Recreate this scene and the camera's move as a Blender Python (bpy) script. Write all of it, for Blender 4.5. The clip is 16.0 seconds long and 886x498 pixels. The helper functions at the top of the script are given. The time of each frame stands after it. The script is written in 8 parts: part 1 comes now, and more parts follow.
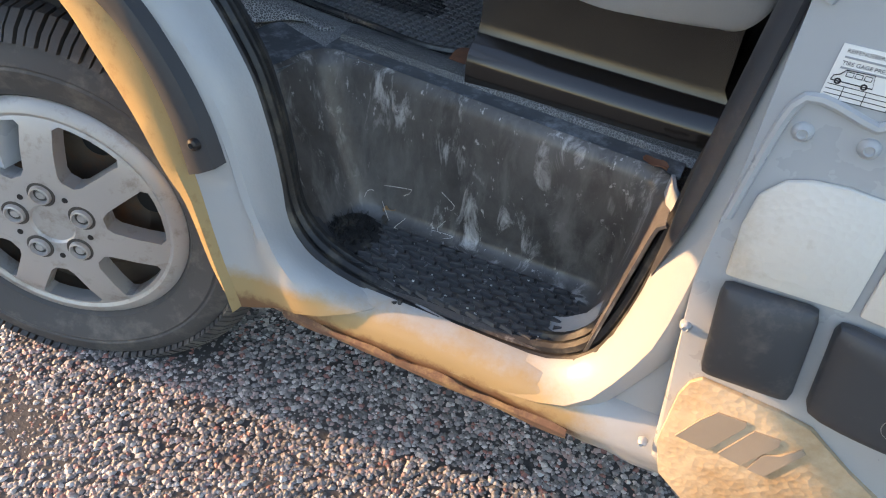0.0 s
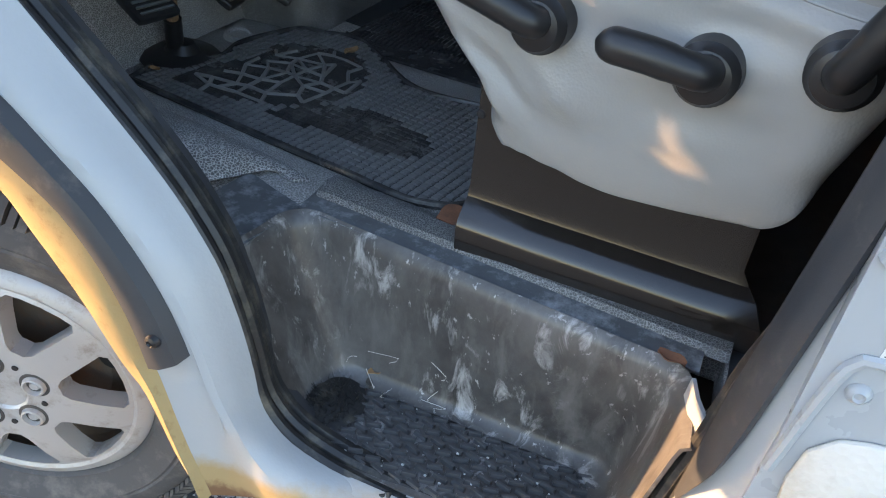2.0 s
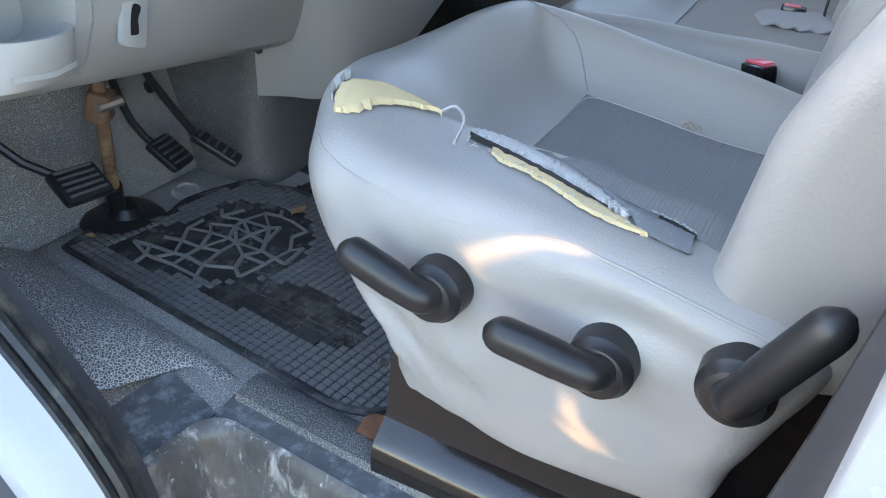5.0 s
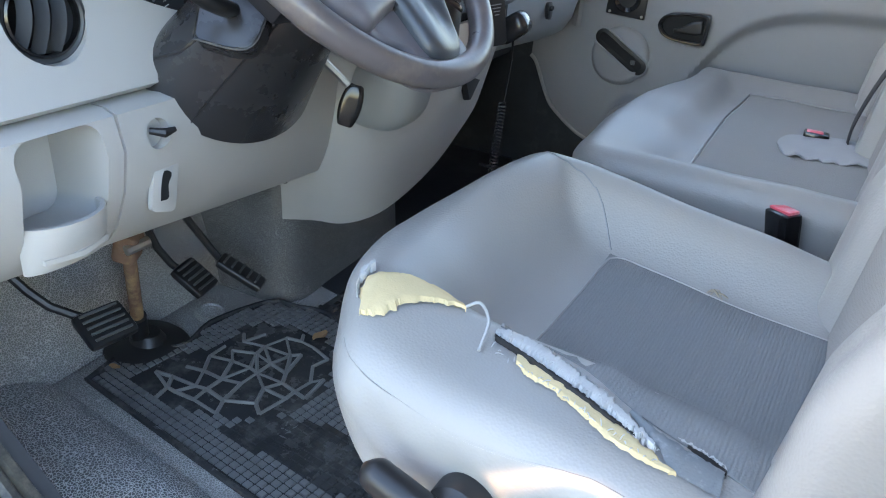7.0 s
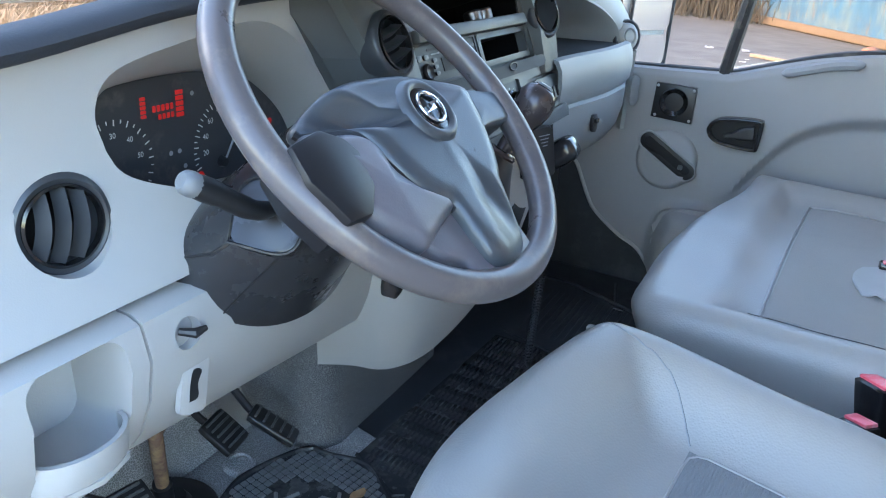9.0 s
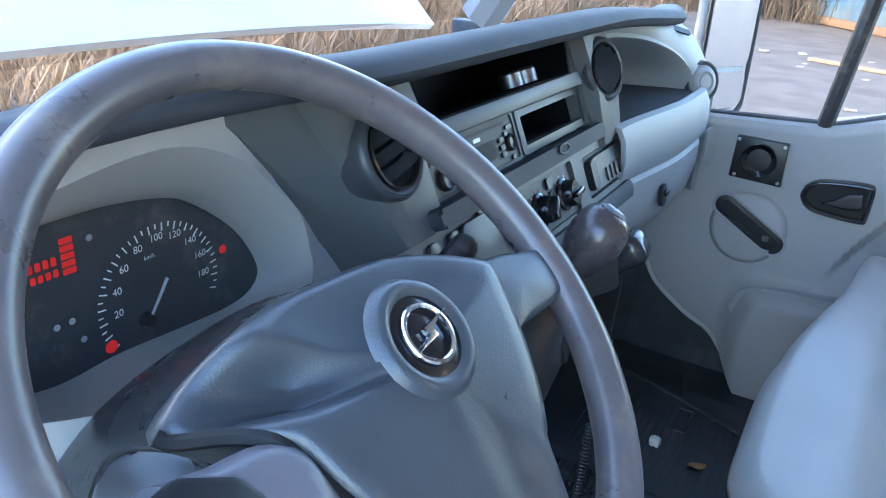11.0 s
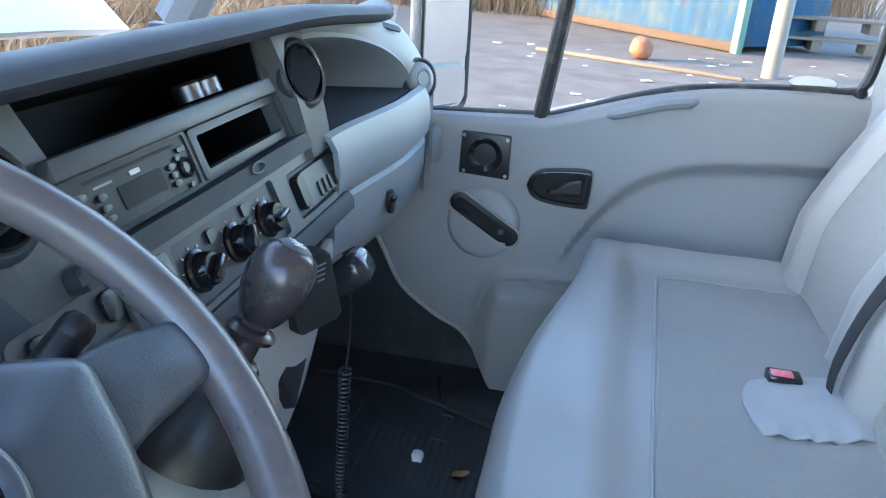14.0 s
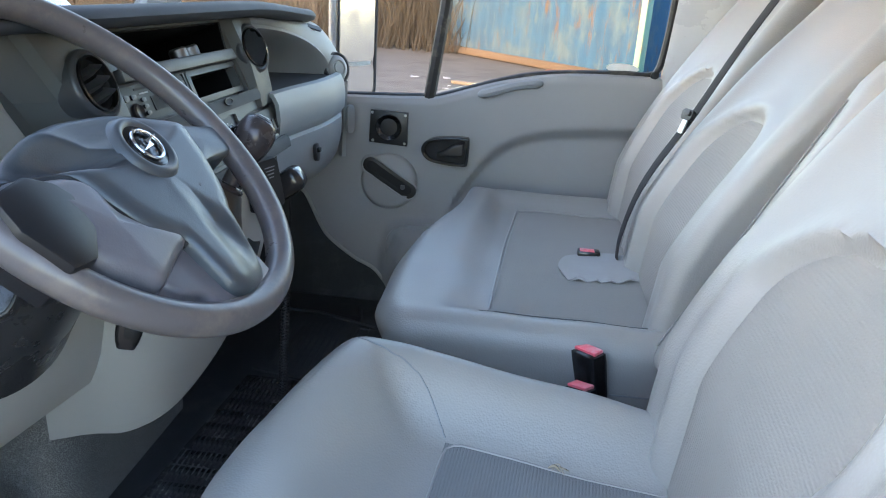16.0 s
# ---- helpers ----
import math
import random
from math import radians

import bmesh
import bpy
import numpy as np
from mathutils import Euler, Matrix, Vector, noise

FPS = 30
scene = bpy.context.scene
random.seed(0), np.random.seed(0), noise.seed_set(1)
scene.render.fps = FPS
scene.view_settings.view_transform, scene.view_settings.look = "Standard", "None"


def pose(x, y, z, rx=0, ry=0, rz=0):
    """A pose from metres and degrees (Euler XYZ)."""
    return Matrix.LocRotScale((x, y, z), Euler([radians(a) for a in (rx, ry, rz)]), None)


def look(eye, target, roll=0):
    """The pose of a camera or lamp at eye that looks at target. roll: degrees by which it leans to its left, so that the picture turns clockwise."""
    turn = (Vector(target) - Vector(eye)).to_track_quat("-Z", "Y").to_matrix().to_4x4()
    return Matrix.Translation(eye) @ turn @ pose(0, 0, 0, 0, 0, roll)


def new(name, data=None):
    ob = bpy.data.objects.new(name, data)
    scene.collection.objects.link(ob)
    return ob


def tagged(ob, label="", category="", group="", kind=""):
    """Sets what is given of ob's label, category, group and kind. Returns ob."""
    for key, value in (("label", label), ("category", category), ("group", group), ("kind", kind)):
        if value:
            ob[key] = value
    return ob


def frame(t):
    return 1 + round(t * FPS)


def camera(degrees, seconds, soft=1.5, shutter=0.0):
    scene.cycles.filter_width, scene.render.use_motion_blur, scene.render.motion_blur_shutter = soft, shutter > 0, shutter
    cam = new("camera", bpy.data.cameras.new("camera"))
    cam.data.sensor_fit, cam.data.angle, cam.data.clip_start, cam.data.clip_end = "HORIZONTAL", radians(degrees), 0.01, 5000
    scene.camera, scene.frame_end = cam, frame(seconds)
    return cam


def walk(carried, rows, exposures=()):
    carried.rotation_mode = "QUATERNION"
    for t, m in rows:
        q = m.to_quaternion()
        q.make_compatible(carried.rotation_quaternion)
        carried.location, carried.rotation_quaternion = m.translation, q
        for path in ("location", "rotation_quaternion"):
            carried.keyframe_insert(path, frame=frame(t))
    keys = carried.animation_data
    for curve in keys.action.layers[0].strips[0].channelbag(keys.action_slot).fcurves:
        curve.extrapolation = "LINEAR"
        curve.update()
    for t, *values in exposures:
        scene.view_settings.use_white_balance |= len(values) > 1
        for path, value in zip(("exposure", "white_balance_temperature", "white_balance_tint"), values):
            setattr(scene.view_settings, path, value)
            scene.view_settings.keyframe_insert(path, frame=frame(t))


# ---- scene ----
cam = camera(61.2, 16.0, 1.1)
PATH = [
    (0, (0.2726, 0.1833, 1.0699), (-0.2898, 1.5675, -0.1033), 6.3),
    (0.5, (0.2451, 0.2204, 1.0909), (-0.324, 1.614, -0.0691), 6.2),
    (1, (0.2251, 0.266, 1.1051), (-0.341, 1.6758, -0.0358), 6.1),
    (1.5, (0.1985, 0.3049, 1.126), (-0.3562, 1.7328, 0.0012), 5.9),
    (2, (0.1824, 0.341, 1.1526), (-0.3705, 1.7879, 0.0525), 5.5),
    (2.5, (0.1833, 0.3619, 1.1754), (-0.361, 1.8297, 0.0981), 5.4),
    (3, (0.1928, 0.3923, 1.2029), (-0.3505, 1.8753, 0.1475), 5.3),
    (3.5, (0.2023, 0.4237, 1.2276), (-0.3391, 1.9237, 0.194), 5.5),
    (4, (0.2052, 0.4484, 1.2495), (-0.3334, 1.9627, 0.2368), 5.8),
    (4.2, (0.2118, 0.4598, 1.2533), (-0.3448, 1.976, 0.253), 5.8),
    (6.5, (0.1662, 0.5159, 1.3873), (-0.4626, 2.071, 0.4942), 6.3),
    (7, (0.1587, 0.5415, 1.4101), (-0.5101, 2.0985, 0.5522), 5.8),
    (7.5, (0.1577, 0.5595, 1.4395), (-0.5434, 2.1204, 0.6139), 5.3),
    (8, (0.1434, 0.5804, 1.467), (-0.5795, 2.1489, 0.6757), 4.9),
    (8.5, (0.1035, 0.6184, 1.4889), (-0.6356, 2.1945, 0.726), 4.5),
    (8.7, (0.0826, 0.6337, 1.5012), (-0.6621, 2.2106, 0.746), 4.5),
    (10.8, (-0.0978, 0.949, 1.5621), (-0.949, 2.4691, 0.8039), 3.5),
    (11, (-0.1045, 0.9918, 1.5639), (-0.9519, 2.5128, 0.803), 3.5),
    (11.5, (-0.1083, 1.0906, 1.5677), (-0.9357, 2.6229, 0.8087), 3.3),
    (12, (-0.1102, 1.1733, 1.5658), (-0.875, 2.7369, 0.8058), 3.4),
    (12.5, (-0.1035, 1.2207, 1.5602), (-0.778, 2.8291, 0.8049), 3.4),
    (13, (-0.0912, 1.2397, 1.5535), (-0.6536, 2.8927, 0.8039), 3.7),
    (13.5, (-0.076, 1.2074, 1.5583), (-0.5197, 2.8994, 0.8172), 3.7),
    (14, (-0.075, 1.1334, 1.5554), (-0.398, 2.8576, 0.8267), 3.8),
    (14.5, (-0.0684, 1.0279, 1.5507), (-0.2869, 2.7778, 0.8429), 4.1),
    (15, (-0.0446, 0.9234, 1.5402), (-0.1995, 2.6885, 0.8552), 4.1),
    (15.5, (0.0076, 0.7885, 1.5364), (-0.1311, 2.5659, 0.879), 4.2),
    (16, (0.0608, 0.6337, 1.5155), (-0.0912, 2.4206, 0.8885), 4.2),
]
walk(cam, [(t, look(eye, target, roll)) for t, eye, target, roll in PATH],
     [(0, 2.24, 6450, 18), (2, 2.92, 6450, 17), (3.5, 3.42, 6450, 18), (7, 3.93, 6450, 18), (8.5, 4.12, 6000, 16), (11, 4.40, 5350, 15), (13, 4.42, 5250, 13), (16, 3.80, 6250, 16)])

# ---- light ----
SUN_ELEV, SUN_AZ = radians(11), radians(192)
world = bpy.data.worlds.new("sky")
scene.world = world
world.use_nodes = True
wn = world.node_tree.nodes
sky = wn.new("ShaderNodeTexSky")
sky.sky_type, sky.sun_disc = "NISHITA", False
sky.sun_elevation, sky.sun_rotation = SUN_ELEV, radians(90) - SUN_AZ
wn["Background"].inputs["Strength"].default_value = 0.15
world.node_tree.links.new(sky.outputs[0], wn["Background"].inputs["Color"])
sun = new("sun", bpy.data.lights.new("sun", "SUN"))
sun.data.energy, sun.data.angle, sun.data.color = 2.45, radians(0.5), (1.0, 0.60, 0.27)
SUN_DIR = Vector((math.cos(SUN_ELEV) * math.cos(SUN_AZ), math.cos(SUN_ELEV) * math.sin(SUN_AZ), math.sin(SUN_ELEV)))
sun.matrix_world = look(SUN_DIR * 30, (0, 0, 0))


# ---- materials ----
def mat(name, col, rough=0.6, metal=0.0, var=0.12, scale=18.0, bump=0.15, bscale=300.0, dirt=None, dscale=6.0, damount=0.5, dist=None, spec=0.5, voronoi=False, stretch=None):
    """Principled material in world-size coordinates: base colour varied at two scales, optional dirt layer and fine relief."""
    m = bpy.data.materials.new(name)
    m.use_nodes = True
    n, l = m.node_tree.nodes, m.node_tree.links
    b = n["Principled BSDF"]
    b.inputs["Metallic"].default_value = metal
    b.inputs["Specular IOR Level"].default_value = spec
    co = n.new("ShaderNodeTexCoord").outputs["Object"]
    big = n.new("ShaderNodeTexNoise")
    big.inputs["Scale"].default_value, big.inputs["Detail"].default_value, big.inputs["Roughness"].default_value = scale, 6, 0.65
    l.new(co, big.inputs["Vector"])
    fine = n.new("ShaderNodeTexVoronoi" if voronoi else "ShaderNodeTexNoise")
    fine.inputs["Scale"].default_value = bscale
    l.new(co, fine.inputs["Vector"])
    ramp = n.new("ShaderNodeMixRGB")
    ramp.inputs[1].default_value = (*[c * (1 - var) for c in col], 1)
    ramp.inputs[2].default_value = (*[min(1, c * (1 + var)) for c in col], 1)
    l.new(big.outputs[0], ramp.inputs[0])
    out = ramp.outputs[0]
    if dirt:
        dn = n.new("ShaderNodeTexNoise")
        dn.inputs["Scale"].default_value, dn.inputs["Detail"].default_value, dn.inputs["Roughness"].default_value = dscale, 10, 0.7
        if stretch:
            mp = n.new("ShaderNodeMapping")
            mp.inputs["Scale"].default_value = stretch
            l.new(co, mp.inputs["Vector"])
            l.new(mp.outputs[0], dn.inputs["Vector"])
        else:
            l.new(co, dn.inputs["Vector"])
        r = n.new("ShaderNodeMapRange")
        r.inputs[1].default_value, r.inputs[2].default_value = 0.62 - 0.25 * damount, 0.78 - 0.15 * damount
        l.new(dn.outputs[0], r.inputs[0])
        mx = n.new("ShaderNodeMixRGB")
        mx.inputs[2].default_value = (*dirt, 1)
        l.new(r.outputs[0], mx.inputs[0])
        l.new(out, mx.inputs[1])
        out = mx.outputs[0]
    l.new(out, b.inputs["Base Color"])
    rr = n.new("ShaderNodeMapRange")
    rr.inputs[3].default_value, rr.inputs[4].default_value = max(0.02, rough - 0.1), min(1, rough + 0.1)
    l.new(big.outputs[0], rr.inputs[0])
    l.new(rr.outputs[0], b.inputs["Roughness"])
    if bump:
        bp = n.new("ShaderNodeBump")
        bp.inputs["Strength"].default_value, bp.inputs["Distance"].default_value = bump, dist or 0.15 / bscale
        l.new(fine.outputs[0], bp.inputs["Height"])
        l.new(bp.outputs[0], b.inputs["Normal"])
    return m


def glow(name, col, strength):
    m = bpy.data.materials.new(name)
    m.use_nodes = True
    b = m.node_tree.nodes["Principled BSDF"]
    b.inputs["Base Color"].default_value = (*col, 1)
    b.inputs["Emission Color"].default_value = (*col, 1)
    b.inputs["Emission Strength"].default_value = strength
    return m


def glass(name, rough=0.0, tint=(1, 1, 1)):
    """Thin pane: mostly transparent with a fresnel gloss."""
    m = bpy.data.materials.new(name)
    m.use_nodes = True
    n, l = m.node_tree.nodes, m.node_tree.links
    tr, gl, mx, lw, pw = n.new("ShaderNodeBsdfTransparent"), n.new("ShaderNodeBsdfGlossy"), n.new("ShaderNodeMixShader"), n.new("ShaderNodeLayerWeight"), n.new("ShaderNodeMath")
    tr.inputs[0].default_value = (*tint, 1)
    gl.inputs["Roughness"].default_value = rough
    lw.inputs[0].default_value = 0.5
    pw.operation, pw.inputs[1].default_value = "POWER", 5.0
    l.new(lw.outputs["Facing"], pw.inputs[0])
    l.new(pw.outputs[0], mx.inputs[0]), l.new(tr.outputs[0], mx.inputs[1]), l.new(gl.outputs[0], mx.inputs[2])
    l.new(mx.outputs[0], n["Material Output"].inputs["Surface"])
    return m


PAINT = mat("white_paint", (0.365, 0.383, 0.397), 0.28, bump=0.03, bscale=60, var=0.06, scale=5, dirt=(0.335, 0.338, 0.33), dscale=9, damount=0.3)
def sunlit_dusty_sill(name, paint, sun_dust, rusty):
    """White paint with a golden tongue, part road dirt and part painted sunlight, and rust blooms along the foot of the
    sill.
    """
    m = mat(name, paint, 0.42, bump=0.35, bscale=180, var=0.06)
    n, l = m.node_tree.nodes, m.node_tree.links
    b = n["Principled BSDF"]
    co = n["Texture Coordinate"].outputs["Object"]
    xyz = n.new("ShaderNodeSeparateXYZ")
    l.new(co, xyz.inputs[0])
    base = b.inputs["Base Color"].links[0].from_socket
    for sc, z0, z1, x0, x1, colour, rag in ((16.0, 0.415, 0.356, 0.30, 0.15, sun_dust, 0.9), (38.0, 0.366, 0.334, 0.25, 0.17, rusty, 1.3)):
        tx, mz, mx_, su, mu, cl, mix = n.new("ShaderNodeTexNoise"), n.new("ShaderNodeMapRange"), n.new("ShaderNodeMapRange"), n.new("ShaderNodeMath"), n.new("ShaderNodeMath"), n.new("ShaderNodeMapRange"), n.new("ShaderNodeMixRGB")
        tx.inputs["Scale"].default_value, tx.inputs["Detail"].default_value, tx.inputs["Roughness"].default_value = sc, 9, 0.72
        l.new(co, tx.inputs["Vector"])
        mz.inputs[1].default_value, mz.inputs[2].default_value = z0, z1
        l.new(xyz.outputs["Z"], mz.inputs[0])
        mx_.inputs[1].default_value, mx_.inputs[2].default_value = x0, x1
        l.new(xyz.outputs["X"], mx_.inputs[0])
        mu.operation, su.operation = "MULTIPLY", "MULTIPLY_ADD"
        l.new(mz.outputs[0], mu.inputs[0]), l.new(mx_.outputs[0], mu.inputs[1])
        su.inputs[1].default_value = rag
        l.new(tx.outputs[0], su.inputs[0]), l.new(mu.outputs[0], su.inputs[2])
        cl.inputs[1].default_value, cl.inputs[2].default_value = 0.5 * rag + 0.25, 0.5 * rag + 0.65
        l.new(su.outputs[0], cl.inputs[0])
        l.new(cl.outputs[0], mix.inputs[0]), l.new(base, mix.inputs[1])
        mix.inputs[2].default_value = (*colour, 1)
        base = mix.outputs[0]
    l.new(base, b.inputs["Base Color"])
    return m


# The sill's gold carries painted sunlight as well as dirt.
SILLPAINT = sunlit_dusty_sill("sunlit_dusty_sill_paint", (0.372, 0.384, 0.39), (0.36, 0.26, 0.125), (0.17, 0.09, 0.045))
# Arch lip colour: dirt, with the low sun's gold painted in.
ARCHSUNDUST = mat("sun_gold_and_dust_on_paint", (0.34, 0.245, 0.110), 0.65, bump=0.5, bscale=320, var=0.12, scale=20, dirt=(0.22, 0.14, 0.055), dscale=34, damount=0.3)
RUSTSEAM = mat("flaking_sill_rust", (0.15, 0.085, 0.055), 0.9, bump=0.8, bscale=220, var=0.5, scale=45, dirt=(0.33, 0.22, 0.10), dscale=26, damount=0.5)
RUST = mat("rust", (0.20, 0.085, 0.045), 0.85, bump=0.6, bscale=260, var=0.4, scale=60, dirt=(0.10, 0.05, 0.03), dscale=40, damount=0.7)
BLACKTRIM = mat("black_plastic_trim", (0.045, 0.047, 0.052), 0.52, bump=0.2, bscale=500, dirt=(0.12, 0.11, 0.10), dscale=15, damount=0.3)
SEAL = mat("black_rubber_seal", (0.018, 0.018, 0.019), 0.5, bump=0.25, bscale=300, dirt=(0.10, 0.09, 0.07), dscale=30, damount=0.45)
def scuffed(name, col, haze, scuff):
    """Dark moulded plastic with a broad dusty haze and pale streaks scraped down the walls."""
    m = mat(name, col, 0.36, bump=0.35, bscale=420, var=0.35, scale=14)
    n, l = m.node_tree.nodes, m.node_tree.links
    b = n["Principled BSDF"]
    co = n["Texture Coordinate"].outputs["Object"]
    base = b.inputs["Base Color"].links[0].from_socket
    for sc, det, lo, hi, colour, amount, stretch, warp in ((5.0, 9, 0.38, 0.66, haze, 0.85, (1, 1, 0.6), 0.3), (22.0, 9, 0.50, 0.68, haze, 0.8, (1.4, 1.4, 0.35), 0.4), (24.0, 8, 0.545, 0.66, scuff, 0.8, (1.3, 1.3, 0.40), 0.6), (90.0, 3, 0.64, 0.70, scuff, 0.8, (1, 1, 0.5), 0.2)):
        tx, mp, mr, mx, mk, ml, mul = n.new("ShaderNodeTexNoise"), n.new("ShaderNodeMapping"), n.new("ShaderNodeMapRange"), n.new("ShaderNodeMixRGB"), n.new("ShaderNodeTexNoise"), n.new("ShaderNodeMapRange"), n.new("ShaderNodeMath")
        mp.inputs["Scale"].default_value = stretch
        l.new(co, mp.inputs["Vector"]), l.new(mp.outputs[0], tx.inputs["Vector"])
        tx.inputs["Scale"].default_value, tx.inputs["Detail"].default_value, tx.inputs["Roughness"].default_value, tx.inputs["Distortion"].default_value = sc, det, 0.68, warp
        mr.inputs[1].default_value, mr.inputs[2].default_value, mr.inputs[4].default_value = lo, hi, amount
        l.new(tx.outputs[0], mr.inputs[0])
        mk.inputs["Scale"].default_value = 6.5
        l.new(co, mk.inputs["Vector"])
        ml.inputs[1].default_value, ml.inputs[2].default_value = 0.36, 0.54
        l.new(mk.outputs[0], ml.inputs[0])
        mul.operation = "MULTIPLY"
        l.new(mr.outputs[0], mul.inputs[0])
        if colour is haze:
            mul.inputs[1].default_value = 1.0
        else:
            l.new(ml.outputs[0], mul.inputs[1])
        l.new(mul.outputs[0], mx.inputs[0]), l.new(base, mx.inputs[1])
        mx.inputs[2].default_value = (*colour, 1)
        base = mx.outputs[0]
    l.new(base, b.inputs["Base Color"])
    return m


STEPPLASTIC = scuffed("worn_step_plastic", (0.046, 0.042, 0.040), (0.165, 0.157, 0.150), (0.46, 0.45, 0.44))
def pebbled(name, light, dark, rough, size, edge=0.10):
    """Rubber covering with a worn net of ridges, coloured pale for its sheen, round dark pits."""
    m = mat(name, (0.5, 0.5, 0.5), rough, bump=0, var=0.0, scale=14)
    n, l = m.node_tree.nodes, m.node_tree.links
    b = n["Principled BSDF"]
    co = n["Texture Coordinate"].outputs["Object"]
    vo, mr, mx, bp, wear, mw = n.new("ShaderNodeTexVoronoi"), n.new("ShaderNodeMapRange"), n.new("ShaderNodeMixRGB"), n.new("ShaderNodeBump"), n.new("ShaderNodeTexNoise"), n.new("ShaderNodeMixRGB")
    vo.feature = "DISTANCE_TO_EDGE"
    vo.inputs["Scale"].default_value = size
    l.new(co, vo.inputs["Vector"])
    mr.inputs[1].default_value, mr.inputs[2].default_value, mr.inputs[3].default_value, mr.inputs[4].default_value = edge, edge * 2.6, 1.0, 0.0
    l.new(vo.outputs[0], mr.inputs[0])
    wear.inputs["Scale"].default_value, wear.inputs["Detail"].default_value, wear.inputs["Roughness"].default_value = 7, 8, 0.7
    l.new(co, wear.inputs["Vector"])
    mw.inputs[1].default_value, mw.inputs[2].default_value = (*[c * 0.35 for c in light], 1), (*[c * 1.5 for c in light], 1)
    l.new(wear.outputs[0], mw.inputs[0])
    mx.inputs[1].default_value = (*dark, 1)
    l.new(mr.outputs[0], mx.inputs[0])
    l.new(mw.outputs[0], mx.inputs[2])
    l.new(mx.outputs[0], b.inputs["Base Color"])
    bp.inputs["Strength"].default_value, bp.inputs["Distance"].default_value = 0.8, 0.0010
    l.new(mr.outputs[0], bp.inputs["Height"])
    l.new(bp.outputs[0], b.inputs["Normal"])
    return m


PEBBLE = pebbled("pebbled_rubber_ledge", (0.66, 0.66, 0.65), (0.125, 0.125, 0.128), 0.34, 240, 0.045)
CARPET = pebbled("pebbled_rubber_floor", (0.58, 0.57, 0.55), (0.235, 0.230, 0.222), 0.42, 260, 0.04)
HUMP = pebbled("dark_pebbled_rubber", (0.34, 0.34, 0.336), (0.080, 0.080, 0.081), 0.36, 320, 0.040)
SHELF = mat("dusty_step_shelf", (0.095, 0.100, 0.107), 0.6, bump=0.6, bscale=220, var=0.5, scale=30, dirt=(0.30, 0.315, 0.33), dscale=40, damount=0.5)
# Raised tops coloured paler than MATRUBBER to paint in their sky reflection.
TILE = mat("rubber_mat_tile", (0.150, 0.151, 0.153), 0.34, bump=0.3, bscale=400, var=0.4, scale=25, dirt=(0.075, 0.076, 0.078), dscale=7, damount=0.4)
DARKFLOOR = mat("dark_floor", (0.024, 0.026, 0.030), 0.5, bump=0.6, bscale=300, var=0.6, dirt=(0.07, 0.070, 0.070), dscale=7, damount=0.45)
MATRUBBER = mat("rubber_mat", (0.036, 0.037, 0.039), 0.26, bump=0.4, bscale=300, var=0.4, dirt=(0.13, 0.128, 0.122), dscale=14, damount=0.45)
BOXBLACK = mat("black_gloss_metal", (0.018, 0.015, 0.013), 0.17, bump=0.02, bscale=200, spec=0.6)
VINYL = mat("pale_grey_vinyl", (0.302, 0.295, 0.281), 0.37, bump=0.6, bscale=360, var=0.06, scale=7, voronoi=True, spec=0.5)
def woven(name, col, along="X"):
    """Cloth with fine wavy ribs."""
    m = mat(name, col, 0.75, bump=0, var=0.10, scale=9)
    n, l = m.node_tree.nodes, m.node_tree.links
    co = n["Texture Coordinate"].outputs["Object"]
    wv, bp = n.new("ShaderNodeTexWave"), n.new("ShaderNodeBump")
    wv.bands_direction = along
    wv.inputs["Scale"].default_value, wv.inputs["Distortion"].default_value, wv.inputs["Detail"].default_value, wv.inputs["Detail Scale"].default_value = 80, 3.5, 2, 4.0
    l.new(co, wv.inputs["Vector"])
    bp.inputs["Strength"].default_value, bp.inputs["Distance"].default_value = 0.4, 0.0010
    l.new(wv.outputs["Fac"], bp.inputs["Height"])
    l.new(bp.outputs[0], n["Principled BSDF"].inputs["Normal"])
    return m


# Reflects almost nothing, so the cubby and bin insides stay dark.
CUBBY = mat("near_black_recess", (0.004, 0.004, 0.005), 0.55, bump=0.1, spec=0.15)
VENTGREY = mat("dark_grey_vent_plastic", (0.045, 0.048, 0.053), 0.36, bump=0.15, bscale=500, var=0.1)
# Twice as pale as PAINT, so the bonnet looks brightly lit.
BONNET = mat("lit_white_bonnet_paint", (0.78, 0.78, 0.76), 0.35, bump=0.02, bscale=60, var=0.03, scale=4)
FABRICPALE = woven("pale_woven_fabric", (0.272, 0.262, 0.246), "Z")
FABRIC = woven("grey_woven_fabric", (0.182, 0.188, 0.192))
FOAM = mat("yellow_foam", (0.62, 0.50, 0.285), 0.95, bump=0.7, bscale=450, var=0.12, scale=40)
FRAY = mat("white_frayed_backing", (0.42, 0.425, 0.42), 0.95, bump=0.8, bscale=500, var=0.15, scale=60)
DASH = mat("grey_dash_plastic", (0.265, 0.278, 0.282), 0.5, bump=0.3, bscale=600, var=0.05, scale=4, voronoi=True)
DASHBEIGE = mat("pale_dash_plastic", (0.395, 0.388, 0.373), 0.45, bump=0.3, bscale=600, var=0.05, scale=4, voronoi=True)
DASHTOP = mat("dark_grey_dash_top", (0.034, 0.037, 0.044), 0.65, bump=0.4, bscale=500, var=0.12, spec=0.35, voronoi=True)
DASHMID = mat("mid_grey_plastic", (0.082, 0.088, 0.089), 0.45, bump=0.3, bscale=600, var=0.08, voronoi=True, spec=0.42)
